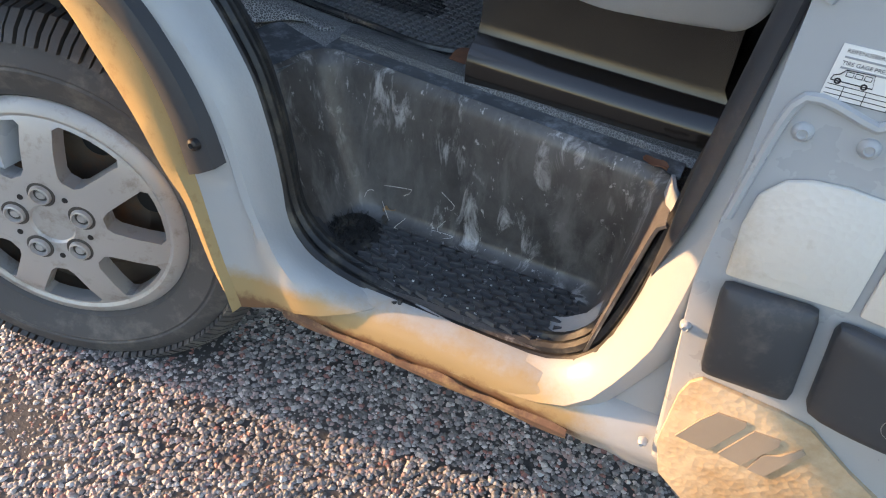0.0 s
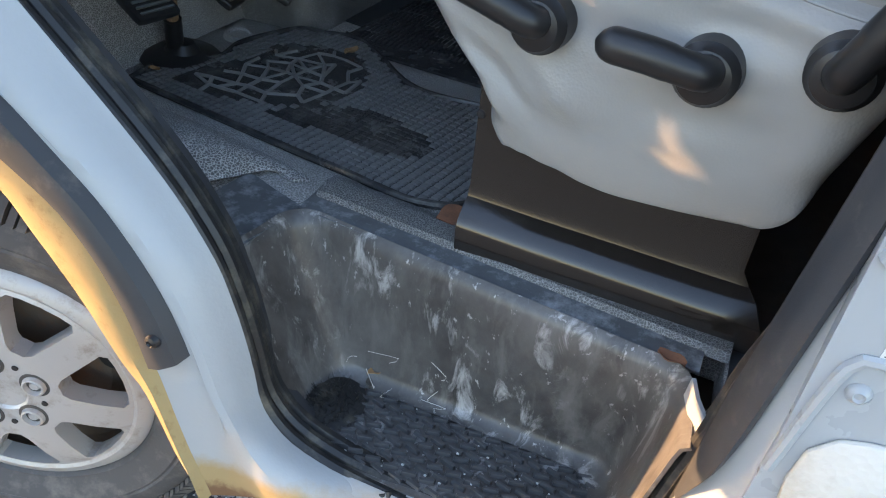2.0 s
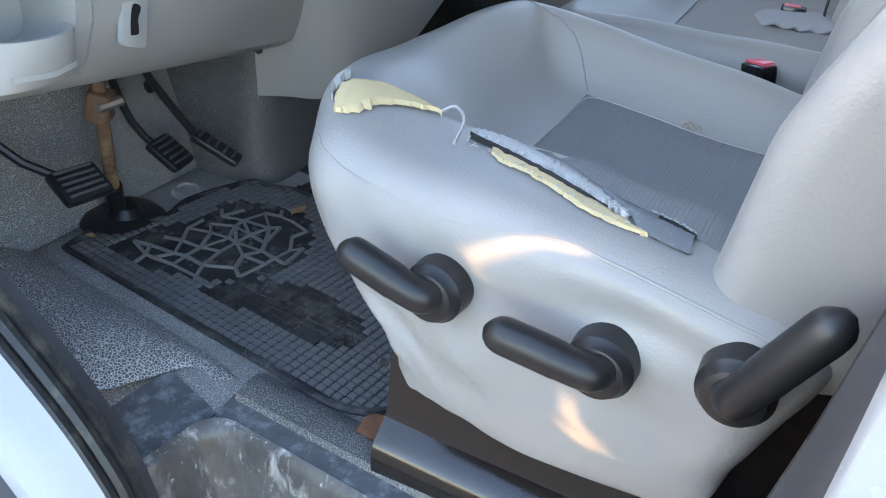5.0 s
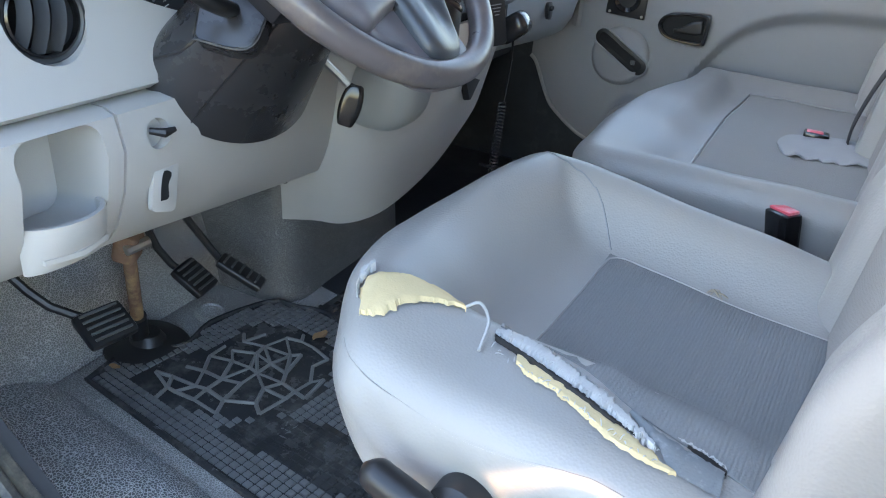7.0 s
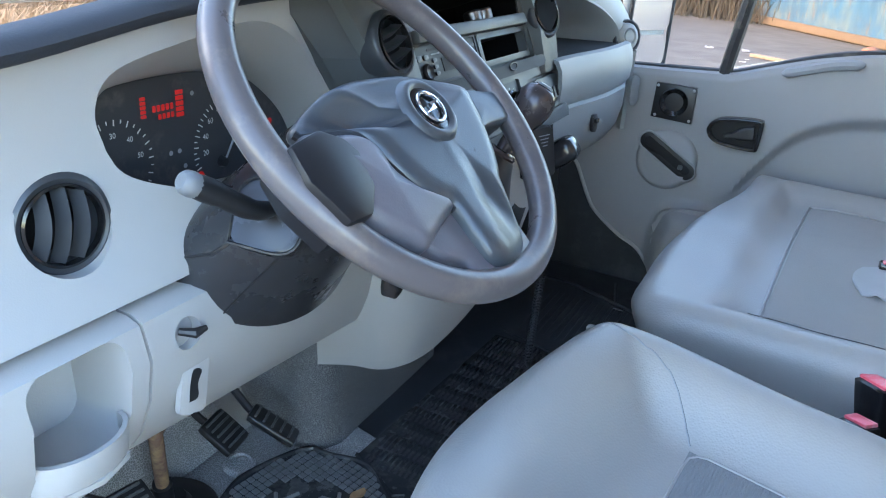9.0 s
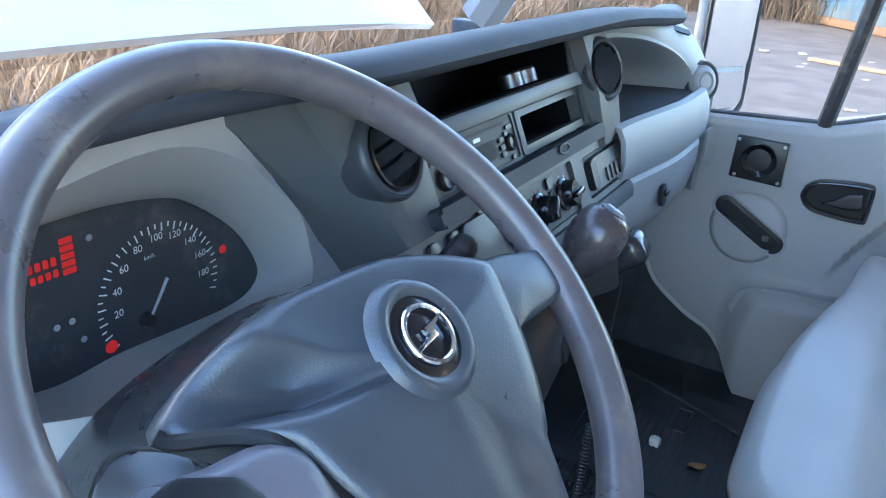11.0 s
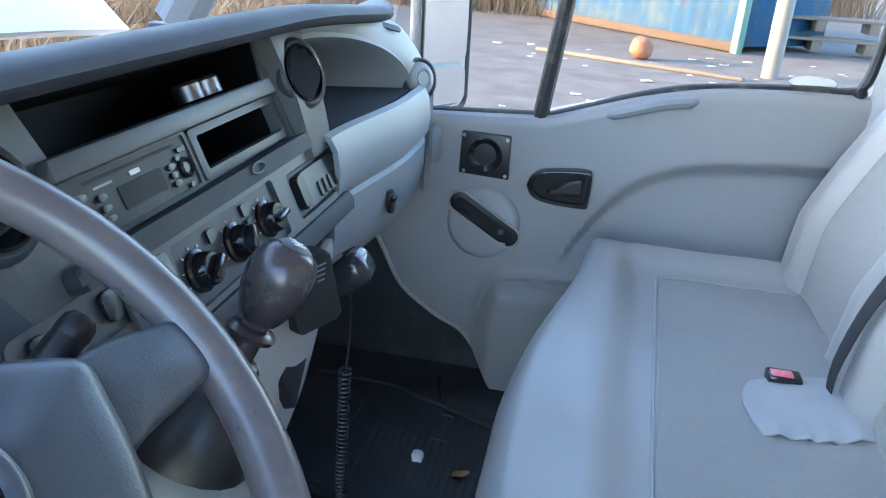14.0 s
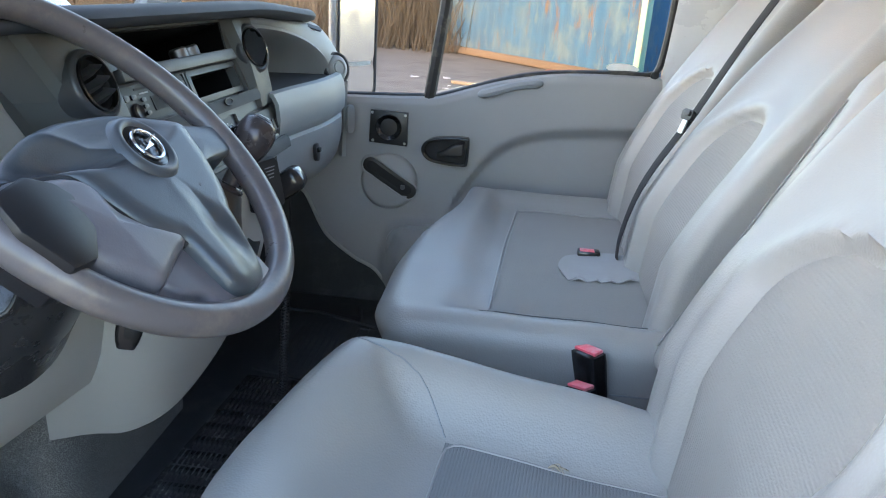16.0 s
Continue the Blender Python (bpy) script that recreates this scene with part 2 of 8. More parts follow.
BLACK = mat("black_plastic", (0.015, 0.015, 0.016), 0.4, bump=0.12, bscale=500)
BLACKGLOSS = mat("black_gloss_plastic", (0.012, 0.012, 0.013), 0.15, bump=0.0)
# Near-black plastic; also paints the shade inside slits, holes and recesses.
VOID = mat("deep_black_plastic_and_shade", (0.006, 0.006, 0.007), 0.7, bump=0.1)
WHEELGRIP = mat("worn_wheel_grip", (0.098, 0.086, 0.087), 0.30, bump=0.2, bscale=500, var=0.25, scale=14, dirt=(0.17, 0.140, 0.122), dscale=18, damount=0.5)
WHEELHUB = mat("grained_wheel_hub", (0.048, 0.055, 0.064), 0.34, bump=0.3, bscale=620, var=0.18, scale=22, dist=0.0003, voronoi=True, spec=0.55)
SPOKEBLACK = mat("satin_black_spoke", (0.010, 0.010, 0.012), 0.42, bump=0.12, bscale=500, spec=0.35)
HUBLOBE = mat("smooth_grey_hub_plastic", (0.125, 0.117, 0.130), 0.36, bump=0.25, bscale=500, var=0.2, scale=25, voronoi=True)
CHROME = mat("chrome", (0.80, 0.81, 0.83), 0.12, metal=1.0, bump=0.0, var=0.03)
STEEL = mat("zinc_steel", (0.55, 0.55, 0.53), 0.35, metal=1.0, bump=0.15, bscale=200)
SILVERCOVER = mat("silver_wheel_cover", (0.40, 0.395, 0.385), 0.42, metal=0.35, bump=0.06, bscale=250, var=0.06, dirt=(0.22, 0.19, 0.15), dscale=18, damount=0.35)
TYRE = mat("tyre_rubber", (0.056, 0.056, 0.058), 0.7, bump=0.4, bscale=250, dirt=(0.15, 0.142, 0.128), dscale=12, damount=0.5)
DOORCARD = mat("grey_door_card", (0.285, 0.282, 0.284), 0.5, bump=0.35, bscale=650, var=0.05, scale=4, voronoi=True)
DOORCARDDARK = mat("door_card_insert", (0.24, 0.25, 0.265), 0.6, bump=0.35, bscale=650, var=0.05, scale=4, voronoi=True)
LEATHERPANEL = mat("cream_grained_panel", (0.60, 0.585, 0.54), 0.6, bump=0.8, bscale=140, var=0.05, dirt=(0.40, 0.35, 0.27), dscale=7, damount=0.35, voronoi=True)
DUSTYPANEL = mat("dusty_cream_panel", (0.47, 0.39, 0.27), 0.65, bump=0.9, bscale=140, var=0.10, dirt=(0.34, 0.24, 0.13), dscale=8, damount=0.5, voronoi=True)
PINK = mat("red_button", (0.80, 0.12, 0.16), 0.4, bump=0.0, dirt=(0.75, 0.45, 0.45), dscale=60, damount=0.5)
RECESS = mat("dusty_recess_metal", (0.26, 0.245, 0.22), 0.55, bump=0.3, bscale=300, var=0.25, scale=60)
LEAF = mat("dry_leaf", (0.34, 0.20, 0.09), 0.8, bump=0.3, var=0.3)
STRAW = mat("pale_dry_straw", (0.30, 0.25, 0.18), 0.85, bump=0.3, var=0.3)
CRUMB = mat("white_crumb", (0.75, 0.74, 0.70), 0.8, bump=0.3)
ASPHALT = mat("asphalt_binder", (0.060, 0.057, 0.056), 0.75, bump=0.8, bscale=150, var=0.3, dirt=(0.10, 0.088, 0.082), dscale=5, damount=0.5)
YARD = mat("dusty_yard", (0.100, 0.096, 0.089), 0.9, bump=0.6, bscale=30, var=0.5, scale=2.3, dirt=(0.066, 0.063, 0.058), dscale=1.4, damount=0.6, dist=0.01, spec=0.2)
def weathered(name, col, faded, rusty):
    """Old painted steel: faded patches and rust streaks running down."""
    m = mat(name, col, 0.75, bump=0.2, bscale=30, var=0.45, scale=2, spec=0.2)
    n, l = m.node_tree.nodes, m.node_tree.links
    b = n["Principled BSDF"]
    co = n["Texture Coordinate"].outputs["Object"]
    base = b.inputs["Base Color"].links[0].from_socket
    for sc, lo, hi, colour, stretch in ((1.6, 0.48, 0.62, faded, (1, 1, 0.8)), (7.0, 0.56, 0.66, faded, (1, 1, 0.35)), (5.0, 0.57, 0.66, rusty, (1, 1, 0.22))):
        tx, mp, mr, mx = n.new("ShaderNodeTexNoise"), n.new("ShaderNodeMapping"), n.new("ShaderNodeMapRange"), n.new("ShaderNodeMixRGB")
        mp.inputs["Scale"].default_value = stretch
        l.new(co, mp.inputs["Vector"]), l.new(mp.outputs[0], tx.inputs["Vector"])
        tx.inputs["Scale"].default_value, tx.inputs["Detail"].default_value, tx.inputs["Roughness"].default_value = sc, 8, 0.7
        mr.inputs[1].default_value, mr.inputs[2].default_value, mr.inputs[4].default_value = lo, hi, 0.85
        l.new(tx.outputs[0], mr.inputs[0])
        l.new(mr.outputs[0], mx.inputs[0]), l.new(base, mx.inputs[1])
        mx.inputs[2].default_value = (*colour, 1)
        base = mx.outputs[0]
    l.new(base, b.inputs["Base Color"])
    return m


BLUESTEEL = weathered("weathered_blue_steel", (0.008, 0.042, 0.094), (0.036, 0.064, 0.088), (0.060, 0.036, 0.020))
REED = mat("dry_reed", (0.082, 0.066, 0.046), 0.9, var=0.6, scale=5, bump=0, dirt=(0.046, 0.046, 0.037), dscale=1.5, damount=0.7)
HEADLINER = mat("pale_headliner", (0.45, 0.45, 0.44), 0.9, bump=0.3, bscale=500, var=0.04)
RADIODARK = mat("dark_radio_plastic", (0.020, 0.021, 0.022), 0.5, bump=0.15, bscale=600, var=0.06, spec=0.3)
CORDBLACK = mat("glossy_cord", (0.03, 0.03, 0.033), 0.15, bump=0.02, bscale=300)
COLUMN = mat("scuffed_column_plastic", (0.030, 0.030, 0.033), 0.27, bump=0.10, bscale=900, var=0.15, scale=9, spec=0.45)
KNOB = mat("glossy_brown_knob", (0.07, 0.058, 0.058), 0.25, metal=0.35, bump=0.03, bscale=300, var=0.2)
POLE = mat("galvanised_pole", (0.13, 0.128, 0.12), 0.6, metal=0.2, bump=0.1, bscale=60)
WOOD = mat("grey_pallet_wood", (0.105, 0.092, 0.076), 0.85, bump=0.4, bscale=90, var=0.2)
REDLED = glow("red_segment", (0.42, 0.015, 0.012), 0.03)
WHITEMARK = mat("white_print", (0.75, 0.75, 0.73), 0.6, bump=0)
GREYMARK = mat("grey_print", (0.30, 0.31, 0.33), 0.6, bump=0)
GLASS = glass("window_glass", 0.0, (0.83, 0.83, 0.82))


# ---- mesh helpers ----
def part(name, bm, material, parent=None, label="", sharp=38):
    """Links a bmesh as one mesh object under a thing or part."""
    bmesh.ops.recalc_face_normals(bm, faces=bm.faces)
    me = bpy.data.meshes.new(name)
    bm.to_mesh(me)
    bm.free()
    me.materials.append(material)
    me.polygons.foreach_set("use_smooth", [True] * len(me.polygons))
    me.set_sharp_from_angle(angle=radians(sharp))
    ob = new(name, me)
    ob.parent = parent
    if label:
        ob["label"] = label
    return ob


def thing(name, label, category, group="", kind=""):
    return tagged(new(name), label, category, group, kind)


def solo(name, bm, material, label, category, group="", kind=""):
    return tagged(part(name, bm, material), label, category, group, kind)


def box(c, s, bev=0.0, m=None, seg=2):
    bm = bmesh.new()
    bmesh.ops.create_cube(bm, size=1, matrix=Matrix.Translation(c) @ Matrix.Diagonal((*s, 1)) if m is None else m @ Matrix.Translation(c) @ Matrix.Diagonal((*s, 1)))
    if bev:
        bmesh.ops.bevel(bm, geom=bm.edges[:], offset=bev, segments=seg, affect="EDGES", profile=0.5)
    return bm


def join(*bms):
    """Merges bmeshes into the first."""
    a = bms[0]
    for b in bms[1:]:
        me = bpy.data.meshes.new("tmp")
        b.to_mesh(me)
        b.free()
        a.from_mesh(me)
        bpy.data.meshes.remove(me)
    return a


def loft(sections, closed=True, caps=True, loop=False):
    """Skin over sections, each a list of points."""
    bm = bmesh.new()
    rows = [[bm.verts.new(p) for p in s] for s in sections]
    n = len(rows[0])
    pairs = list(zip(rows, rows[1:])) + ([(rows[-1], rows[0])] if loop else [])
    for a, b in pairs:
        for i in range(n if closed else n - 1):
            j = (i + 1) % n
            try:
                bm.faces.new((a[i], a[j], b[j], b[i]))
            except ValueError:
                pass
    if caps and closed and not loop:
        bm.faces.new(rows[0][::-1])
        bm.faces.new(rows[-1])
    return bm


def sheet(sections, thick, caps=True):
    """An open skin given thickness along its normals."""
    bm = loft(sections, closed=False, caps=False)
    bmesh.ops.recalc_face_normals(bm, faces=bm.faces)
    bmesh.ops.solidify(bm, geom=bm.faces[:], thickness=thick)
    return bm


def tube(pts, r, seg=10, closed=False):
    """A round bar along points; r is a radius or one for each point."""
    pts = [Vector(p) for p in pts]
    n = len(pts)
    rad = r if isinstance(r, (list, tuple)) else [r] * n
    secs, up = [], None
    for i, p in enumerate(pts):
        a, b = (pts[(i - 1) % n], pts[(i + 1) % n]) if closed else (pts[max(0, i - 1)], pts[min(n - 1, i + 1)])
        d = (b - a).normalized()
        if up is None:
            up = d.orthogonal().normalized()
        up = (up - d * up.dot(d)).normalized()
        side = d.cross(up)
        secs.append([p + (up * math.cos(k) + side * math.sin(k)) * rad[i] for k in [2 * math.pi * q / seg for q in range(seg)]])
    return loft(secs, loop=closed)


def lathe(profile, m=None, seg=32, close=False):
    """Turned shape about local z: profile of (radius, height)."""
    m = m or Matrix()
    secs = [[m @ Vector((max(r, 1e-5) * math.cos(a), max(r, 1e-5) * math.sin(a), h)) for r, h in profile] for a in [2 * math.pi * k / seg for k in range(seg)]]
    bm = loft(secs, closed=close, caps=False, loop=True)
    bmesh.ops.remove_doubles(bm, verts=bm.verts, dist=2e-5)
    return bm


def prism(poly, axis, a, b, bev=0.0, m=None, seg=2):
    """A flat outline pushed from a to b along an axis. poly: pairs in the other two axes, in x, y, z order."""
    put = {"x": lambda p, h: (h, p[0], p[1]), "y": lambda p, h: (p[0], h, p[1]), "z": lambda p, h: (p[0], p[1], h)}[axis]
    bm = loft([[put(p, a) for p in poly], [put(p, b) for p in poly]])
    if bev:
        bmesh.ops.bevel(bm, geom=bm.edges[:], offset=bev, segments=seg, affect="EDGES", profile=0.5)
    if m:
        bm.transform(m)
    return bm


def soft(lo, hi, r, n=14, deform=None):
    """A rounded, evenly divided block, then bent by deform(point, unit) where unit runs 0..1 along each axis."""
    lo, hi = Vector(lo), Vector(hi)
    bm = bmesh.new()
    bmesh.ops.create_cube(bm, size=2)
    bmesh.ops.subdivide_edges(bm, edges=bm.edges[:], cuts=n, use_grid_fill=True)
    half, mid = (hi - lo) / 2, (hi + lo) / 2
    for v in bm.verts:
        p = Vector([v.co[i] * half[i] for i in range(3)])
        q = Vector([max(-half[i] + r, min(half[i] - r, p[i])) for i in range(3)])
        d = p - q
        if d.length > 1e-9:
            p = q + d.normalized() * min(r, max(abs(c) for c in d))
        p += mid
        if deform:
            p = Vector(deform(p, [(p[i] - lo[i]) / (hi[i] - lo[i]) for i in range(3)]))
        v.co = p
    return bm


def smooth_line(pts, n):
    """n points evenly along a Catmull-Rom curve through pts."""
    P = [Vector(p) for p in pts]
    P = [2 * P[0] - P[1], *P, 2 * P[-1] - P[-2]]
    fine = []
    for i in range(1, len(P) - 2):
        for k in range(12):
            t = k / 12
            a, b, c, d = P[i - 1:i + 3]
            fine.append(0.5 * (2 * b + (c - a) * t + (2 * a - 5 * b + 4 * c - d) * t * t + (3 * b - a - 3 * c + d) * t ** 3))
    fine.append(P[-2])
    acc = [0]
    for a, b in zip(fine, fine[1:]):
        acc.append(acc[-1] + (b - a).length)
    out, j = [], 0
    for k in range(n):
        s = acc[-1] * k / (n - 1)
        while j < len(acc) - 2 and acc[j + 1] < s:
            j += 1
        f = (s - acc[j]) / max(1e-9, acc[j + 1] - acc[j])
        out.append(fine[j].lerp(fine[j + 1], min(1, f)))
    return out


def step(a, b, x):
    x = max(0.0, min(1.0, (x - a) / (b - a)))
    return x * x * (3 - 2 * x)


def carve(bm, *cutters):
    """Cuts closed shapes out of a solid."""
    dg = None
    for c in cutters:
        bmesh.ops.recalc_face_normals(bm, faces=bm.faces)
        bmesh.ops.recalc_face_normals(c, faces=c.faces)
        a, b = bpy.data.meshes.new("a"), bpy.data.meshes.new("b")
        bm.to_mesh(a), c.to_mesh(b)
        bm.free(), c.free()
        oa, ob = new("a", a), new("b", b)
        mod = oa.modifiers.new("cut", "BOOLEAN")
        mod.object, mod.operation, mod.solver = ob, "DIFFERENCE", "EXACT"
        dg = bpy.context.evaluated_depsgraph_get()
        res = bpy.data.meshes.new_from_object(oa.evaluated_get(dg))
        bm = bmesh.new()
        bm.from_mesh(res)
        for o, m in ((oa, a), (ob, b)):
            bpy.data.objects.remove(o)
            bpy.data.meshes.remove(m)
        bpy.data.meshes.remove(res)
    return bm


def moved(bm, m):
    bm.transform(m)
    return bm


def rrect(w, h, r, n=5):
    """Outline of a rounded rectangle about the origin."""
    out = []
    for cx, cy, a0 in ((w / 2 - r, h / 2 - r, 0), (-w / 2 + r, h / 2 - r, 90), (-w / 2 + r, -h / 2 + r, 180), (w / 2 - r, -h / 2 + r, 270)):
        out += [(cx + r * math.cos(radians(a0 + 90 * k / n)), cy + r * math.sin(radians(a0 + 90 * k / n))) for k in range(n + 1)]
    return out


def slab(outline, m, z0, z1, bev=0.0):
    """A flat outline in the plane of frame m, from z0 to z1 along its normal."""
    return prism(outline, "z", z0, z1, bev, m)


def facing(origin, normal, up=(0, 0, 1)):
    """A frame at origin whose local z is the normal and local y is as near up as may be."""
    z = Vector(normal).normalized()
    x = Vector(up).cross(z).normalized()
    y = z.cross(x)
    m = Matrix((x, y, z)).transposed().to_4x4()
    m.translation = origin
    return m
# ---- ground ----
def grid_sheet(xs, ys, zf):
    bm = bmesh.new()
    g = [[bm.verts.new((x, y, zf(x, y))) for x in xs] for y in ys]
    for a, b in zip(g, g[1:]):
        for i in range(len(xs) - 1):
            bm.faces.new((a[i], a[i + 1], b[i + 1], b[i]))
    return bm


solo("ground", grid_sheet([-400, -60, -20, -8, -3, -1.5, 1.5, 3, 8, 20, 60, 400], [-400, -60, -20, -6, -1.5, 1.6, 3.2, 6, 10, 20, 60, 400], lambda x, y: 0), YARD, "dusty grey yard ground with scattered litter", "ground", kind="structure")
solo("pavement", grid_sheet([-1.9 + 3.4 * i / 60 for i in range(61)], [-0.9 + 3.6 * j / 60 for j in range(61)], lambda x, y: 0.004 + 0.003 * noise.noise((x * 7, y * 7, 0))), ASPHALT, "coarse dark asphalt with loose stones beside the van", "pavement", kind="structure")

# ---- van body ----
van = thing("van_body", "white van body with rusty sill around an open cab", "van")
ARCH = [(-0.276, 0.331), (-0.306, 0.385), (-0.328, 0.452), (-0.346, 0.492), (-0.377, 0.525), (-0.420, 0.593), (-0.470, 0.661), (-0.520, 0.726), (-0.64, 0.765), (-0.80, 0.74)]
TRIMO = [(-0.270, 0.330), (-0.290, 0.40), (-0.303, 0.455), (-0.312, 0.500), (-0.320, 0.535), (-0.338, 0.612), (-0.376, 0.689), (-0.432, 0.740), (-0.58, 0.81), (-0.80, 0.82)]
TRIMI = [(-0.250, 0.330), (-0.262, 0.40), (-0.264, 0.46), (-0.262, 0.51), (-0.268, 0.545), (-0.292, 0.624), (-0.334, 0.697), (-0.393, 0.762), (-0.53, 0.86), (-0.80, 0.92)]
SEALL = [(-0.068, 0.389), (-0.122, 0.394), (-0.172, 0.409), (-0.203, 0.430), (-0.227, 0.468), (-0.241, 0.54), (-0.258, 0.61), (-0.287, 0.680), (-0.37, 0.785), (-0.62, 1.02)]
SEALR = [(0.150, 0.392), (0.190, 0.408), (0.219, 0.442), (0.238, 0.503), (0.250, 0.575), (0.261, 0.72), (0.271, 0.813), (0.285, 0.945), (0.297, 1.06), (0.31, 1.30), (0.305, 1.95)]
N = 48


def strip(line, y, n=N):
    return [(p[0], y, p[1]) for p in smooth_line([(a, b, 0) for a, b in line], n)]


def lines(*pairs):
    """Sections across a body side from several (outline, y) lines."""
    ls = [strip(l, y) for l, y in pairs]
    return [[l[i] for l in ls] for i in range(N)]


def sunk(rows, n, deep):
    """Draws the first rows of a body panel in behind the sill."""
    return [[(x, y + deep * (1 - step(0, n, i)), z) for x, y, z in r] for i, r in enumerate(rows)]


def mix2(a, b, f):
    return [(p[0] + (q[0] - p[0]) * f, p[1] + (q[1] - p[1]) * f) for p, q in zip(a, b)]


bm = sheet(lines((ARCH, 0.86), (ARCH, 0.80), (mix2(ARCH, TRIMO, 0.25), 0.782), (mix2(ARCH, TRIMO, 0.7), 0.778), (TRIMO, 0.788)), 0.004)
part("wheel_arch_lip", bm, ARCHSUNDUST, van, "wheel arch lip with dirt and sun gold in its colour")
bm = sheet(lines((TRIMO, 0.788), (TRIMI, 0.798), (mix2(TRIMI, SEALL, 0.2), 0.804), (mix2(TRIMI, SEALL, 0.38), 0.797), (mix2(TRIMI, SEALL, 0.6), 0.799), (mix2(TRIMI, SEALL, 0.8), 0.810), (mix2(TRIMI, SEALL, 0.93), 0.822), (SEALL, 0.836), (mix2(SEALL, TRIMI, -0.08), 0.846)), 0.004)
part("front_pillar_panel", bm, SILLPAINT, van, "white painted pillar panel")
i0 = 12
tr = list(zip(strip(TRIMO, 0.786), strip(mix2(TRIMO, TRIMI, 0.10), 0.772), strip(mix2(TRIMO, TRIMI, 0.5), 0.769), strip(mix2(TRIMO, TRIMI, 0.88), 0.776), strip(TRIMI, 0.798)))[i0:]
arch_trim = part("wheel_arch_trim", sheet([list(q) for q in tr], 0.006), BLACKTRIM, van, "black plastic wheel arch trim")
for q in (tr[2], tr[17]):
    c = Vector(q[2]).lerp(Vector(q[3]), 0.3)
    part("trim_screw", lathe([(0.0, 0.004), (0.003, 0.004), (0.004, 0.006), (0.0075, 0.004), (0.009, -0.002)], facing(c, (0, -1, 0)), 16), BLACK, arch_trim)

# sill
prof = [(0.846, 0.394), (0.830, 0.389), (0.816, 0.374), (0.809, 0.354), (0.812, 0.340), (0.820, 0.333), (0.822, 0.322), (0.835, 0.302), (0.860, 0.290), (0.90, 0.290)]
secs = []
for k in range(61):
    x = -0.30 + 0.70 * k / 60
    secs.append([(x, y + 0.003 * noise.noise((x * 9, y * 20, 1)) * (z < 0.36), z + 0.006 * noise.noise((x * 22, y * 30, 2)) * (z < 0.34)) for y, z in prof])
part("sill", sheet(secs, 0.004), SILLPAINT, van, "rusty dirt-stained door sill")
secs = [[(x, 0.8095 + 0.003 * noise.noise((x * 20, 0, 0)), 0.336 + 0.008 * noise.noise((x * 14, 1, 0)) + 0.003 * noise.noise((x * 90, 3, 0))), (x, 0.8068, 0.331), (x, 0.809, 0.325), (x, 0.815, 0.316 + 0.006 * noise.noise((x * 14, 2, 0)))] for x in [-0.21 + 0.42 * k / 80 for k in range(81)]]
part("rust_seam", sheet(secs, 0.004), RUSTSEAM, van, "flaking brown rust along the sill")

# rear pillar of the doorway
PILR = [(a + 0.030 - 0.02 * (b < 0.45), b - 0.03 * (b < 0.45)) for a, b in SEALR]
SEALX, PILX = [(-0.03, 0.388), (0.05, 0.388), (0.105, 0.3885)] + SEALR, [(-0.03, 0.352), (0.05, 0.353), (0.11, 0.356)] + PILR
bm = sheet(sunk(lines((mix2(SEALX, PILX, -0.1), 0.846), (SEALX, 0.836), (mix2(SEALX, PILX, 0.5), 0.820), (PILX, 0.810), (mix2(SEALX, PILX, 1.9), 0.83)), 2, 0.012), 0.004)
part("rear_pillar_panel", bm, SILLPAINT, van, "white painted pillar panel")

trim = [p for p in strip(SEALR, 0.0, 90) if p[2] > 0.575]
part("pillar_trim", sheet([[(x - 0.006 + dx * step(0.56, 0.74, z), 0.846 - dy * step(0.56, 0.68, z), z) for dx, dy in ((0, 0), (0.002, 0.020), (0.007, 0.030), (0.013, 0.036), (0.016, 0.033))] for x, _, z in trim], 0.003), BLACKTRIM, van, "black plastic strip up the door pillar")

# door seal round the opening: a main bead, a lip and a clip strip
path = strip(SEALL[::-1], 0.85, 40) + [(x, 0.85, 0.386) for x in (-0.02, 0.03, 0.09)] + strip(SEALR, 0.85, 40)
path = smooth_line(path, 150)
part("door_seal", tube(path, 0.009, 8), SEAL, van, "black rubber door seal")
ins = [Vector((p[0] + (-0.001 if p[0] < 0 else -0.011 + 0.008 * step(0.55, 0.68, p[2]) + 0.011 * step(0.68, 0.82, p[2])), 0.866, p[2] + 0.003)) for p in path]
part("door_seal_lip", tube(ins, 0.009, 8), SEAL, van)
ins2 = [Vector((p[0] + (-0.006 if p[0] < 0 else -0.019 + 0.018 * step(0.55, 0.68, p[2]) + 0.0115 * step(0.68, 0.82, p[2])), 0.884, p[2] + 0.002)) for p in path]
part("door_seal_trim", tube(ins2, 0.008, 6), SEAL, van)


def jamb(line, inward, deep):
    a = strip(line, 0.86)
    b = [(p[0] + inward * 0.02, 0.90, p[2] - 0.002) for p in a]
    c = [(p[0] + inward * 0.028, deep, p[2] - 0.002) for p in a]
    return [[a[i], b[i], c[i]] for i in range(N)]


j = jamb(SEALR, -0.9, 0.925)
cut_i = 9
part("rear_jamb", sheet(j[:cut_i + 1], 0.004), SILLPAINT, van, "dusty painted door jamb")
part("rear_jamb_trim", sheet(jamb(SEALR, 2.5, 0.95)[cut_i:], 0.004), SEAL, van, "black plastic pillar trim")
part("front_jamb", sheet(jamb(SEALL, -0.5, 0.91), 0.004), BLACKTRIM, van)

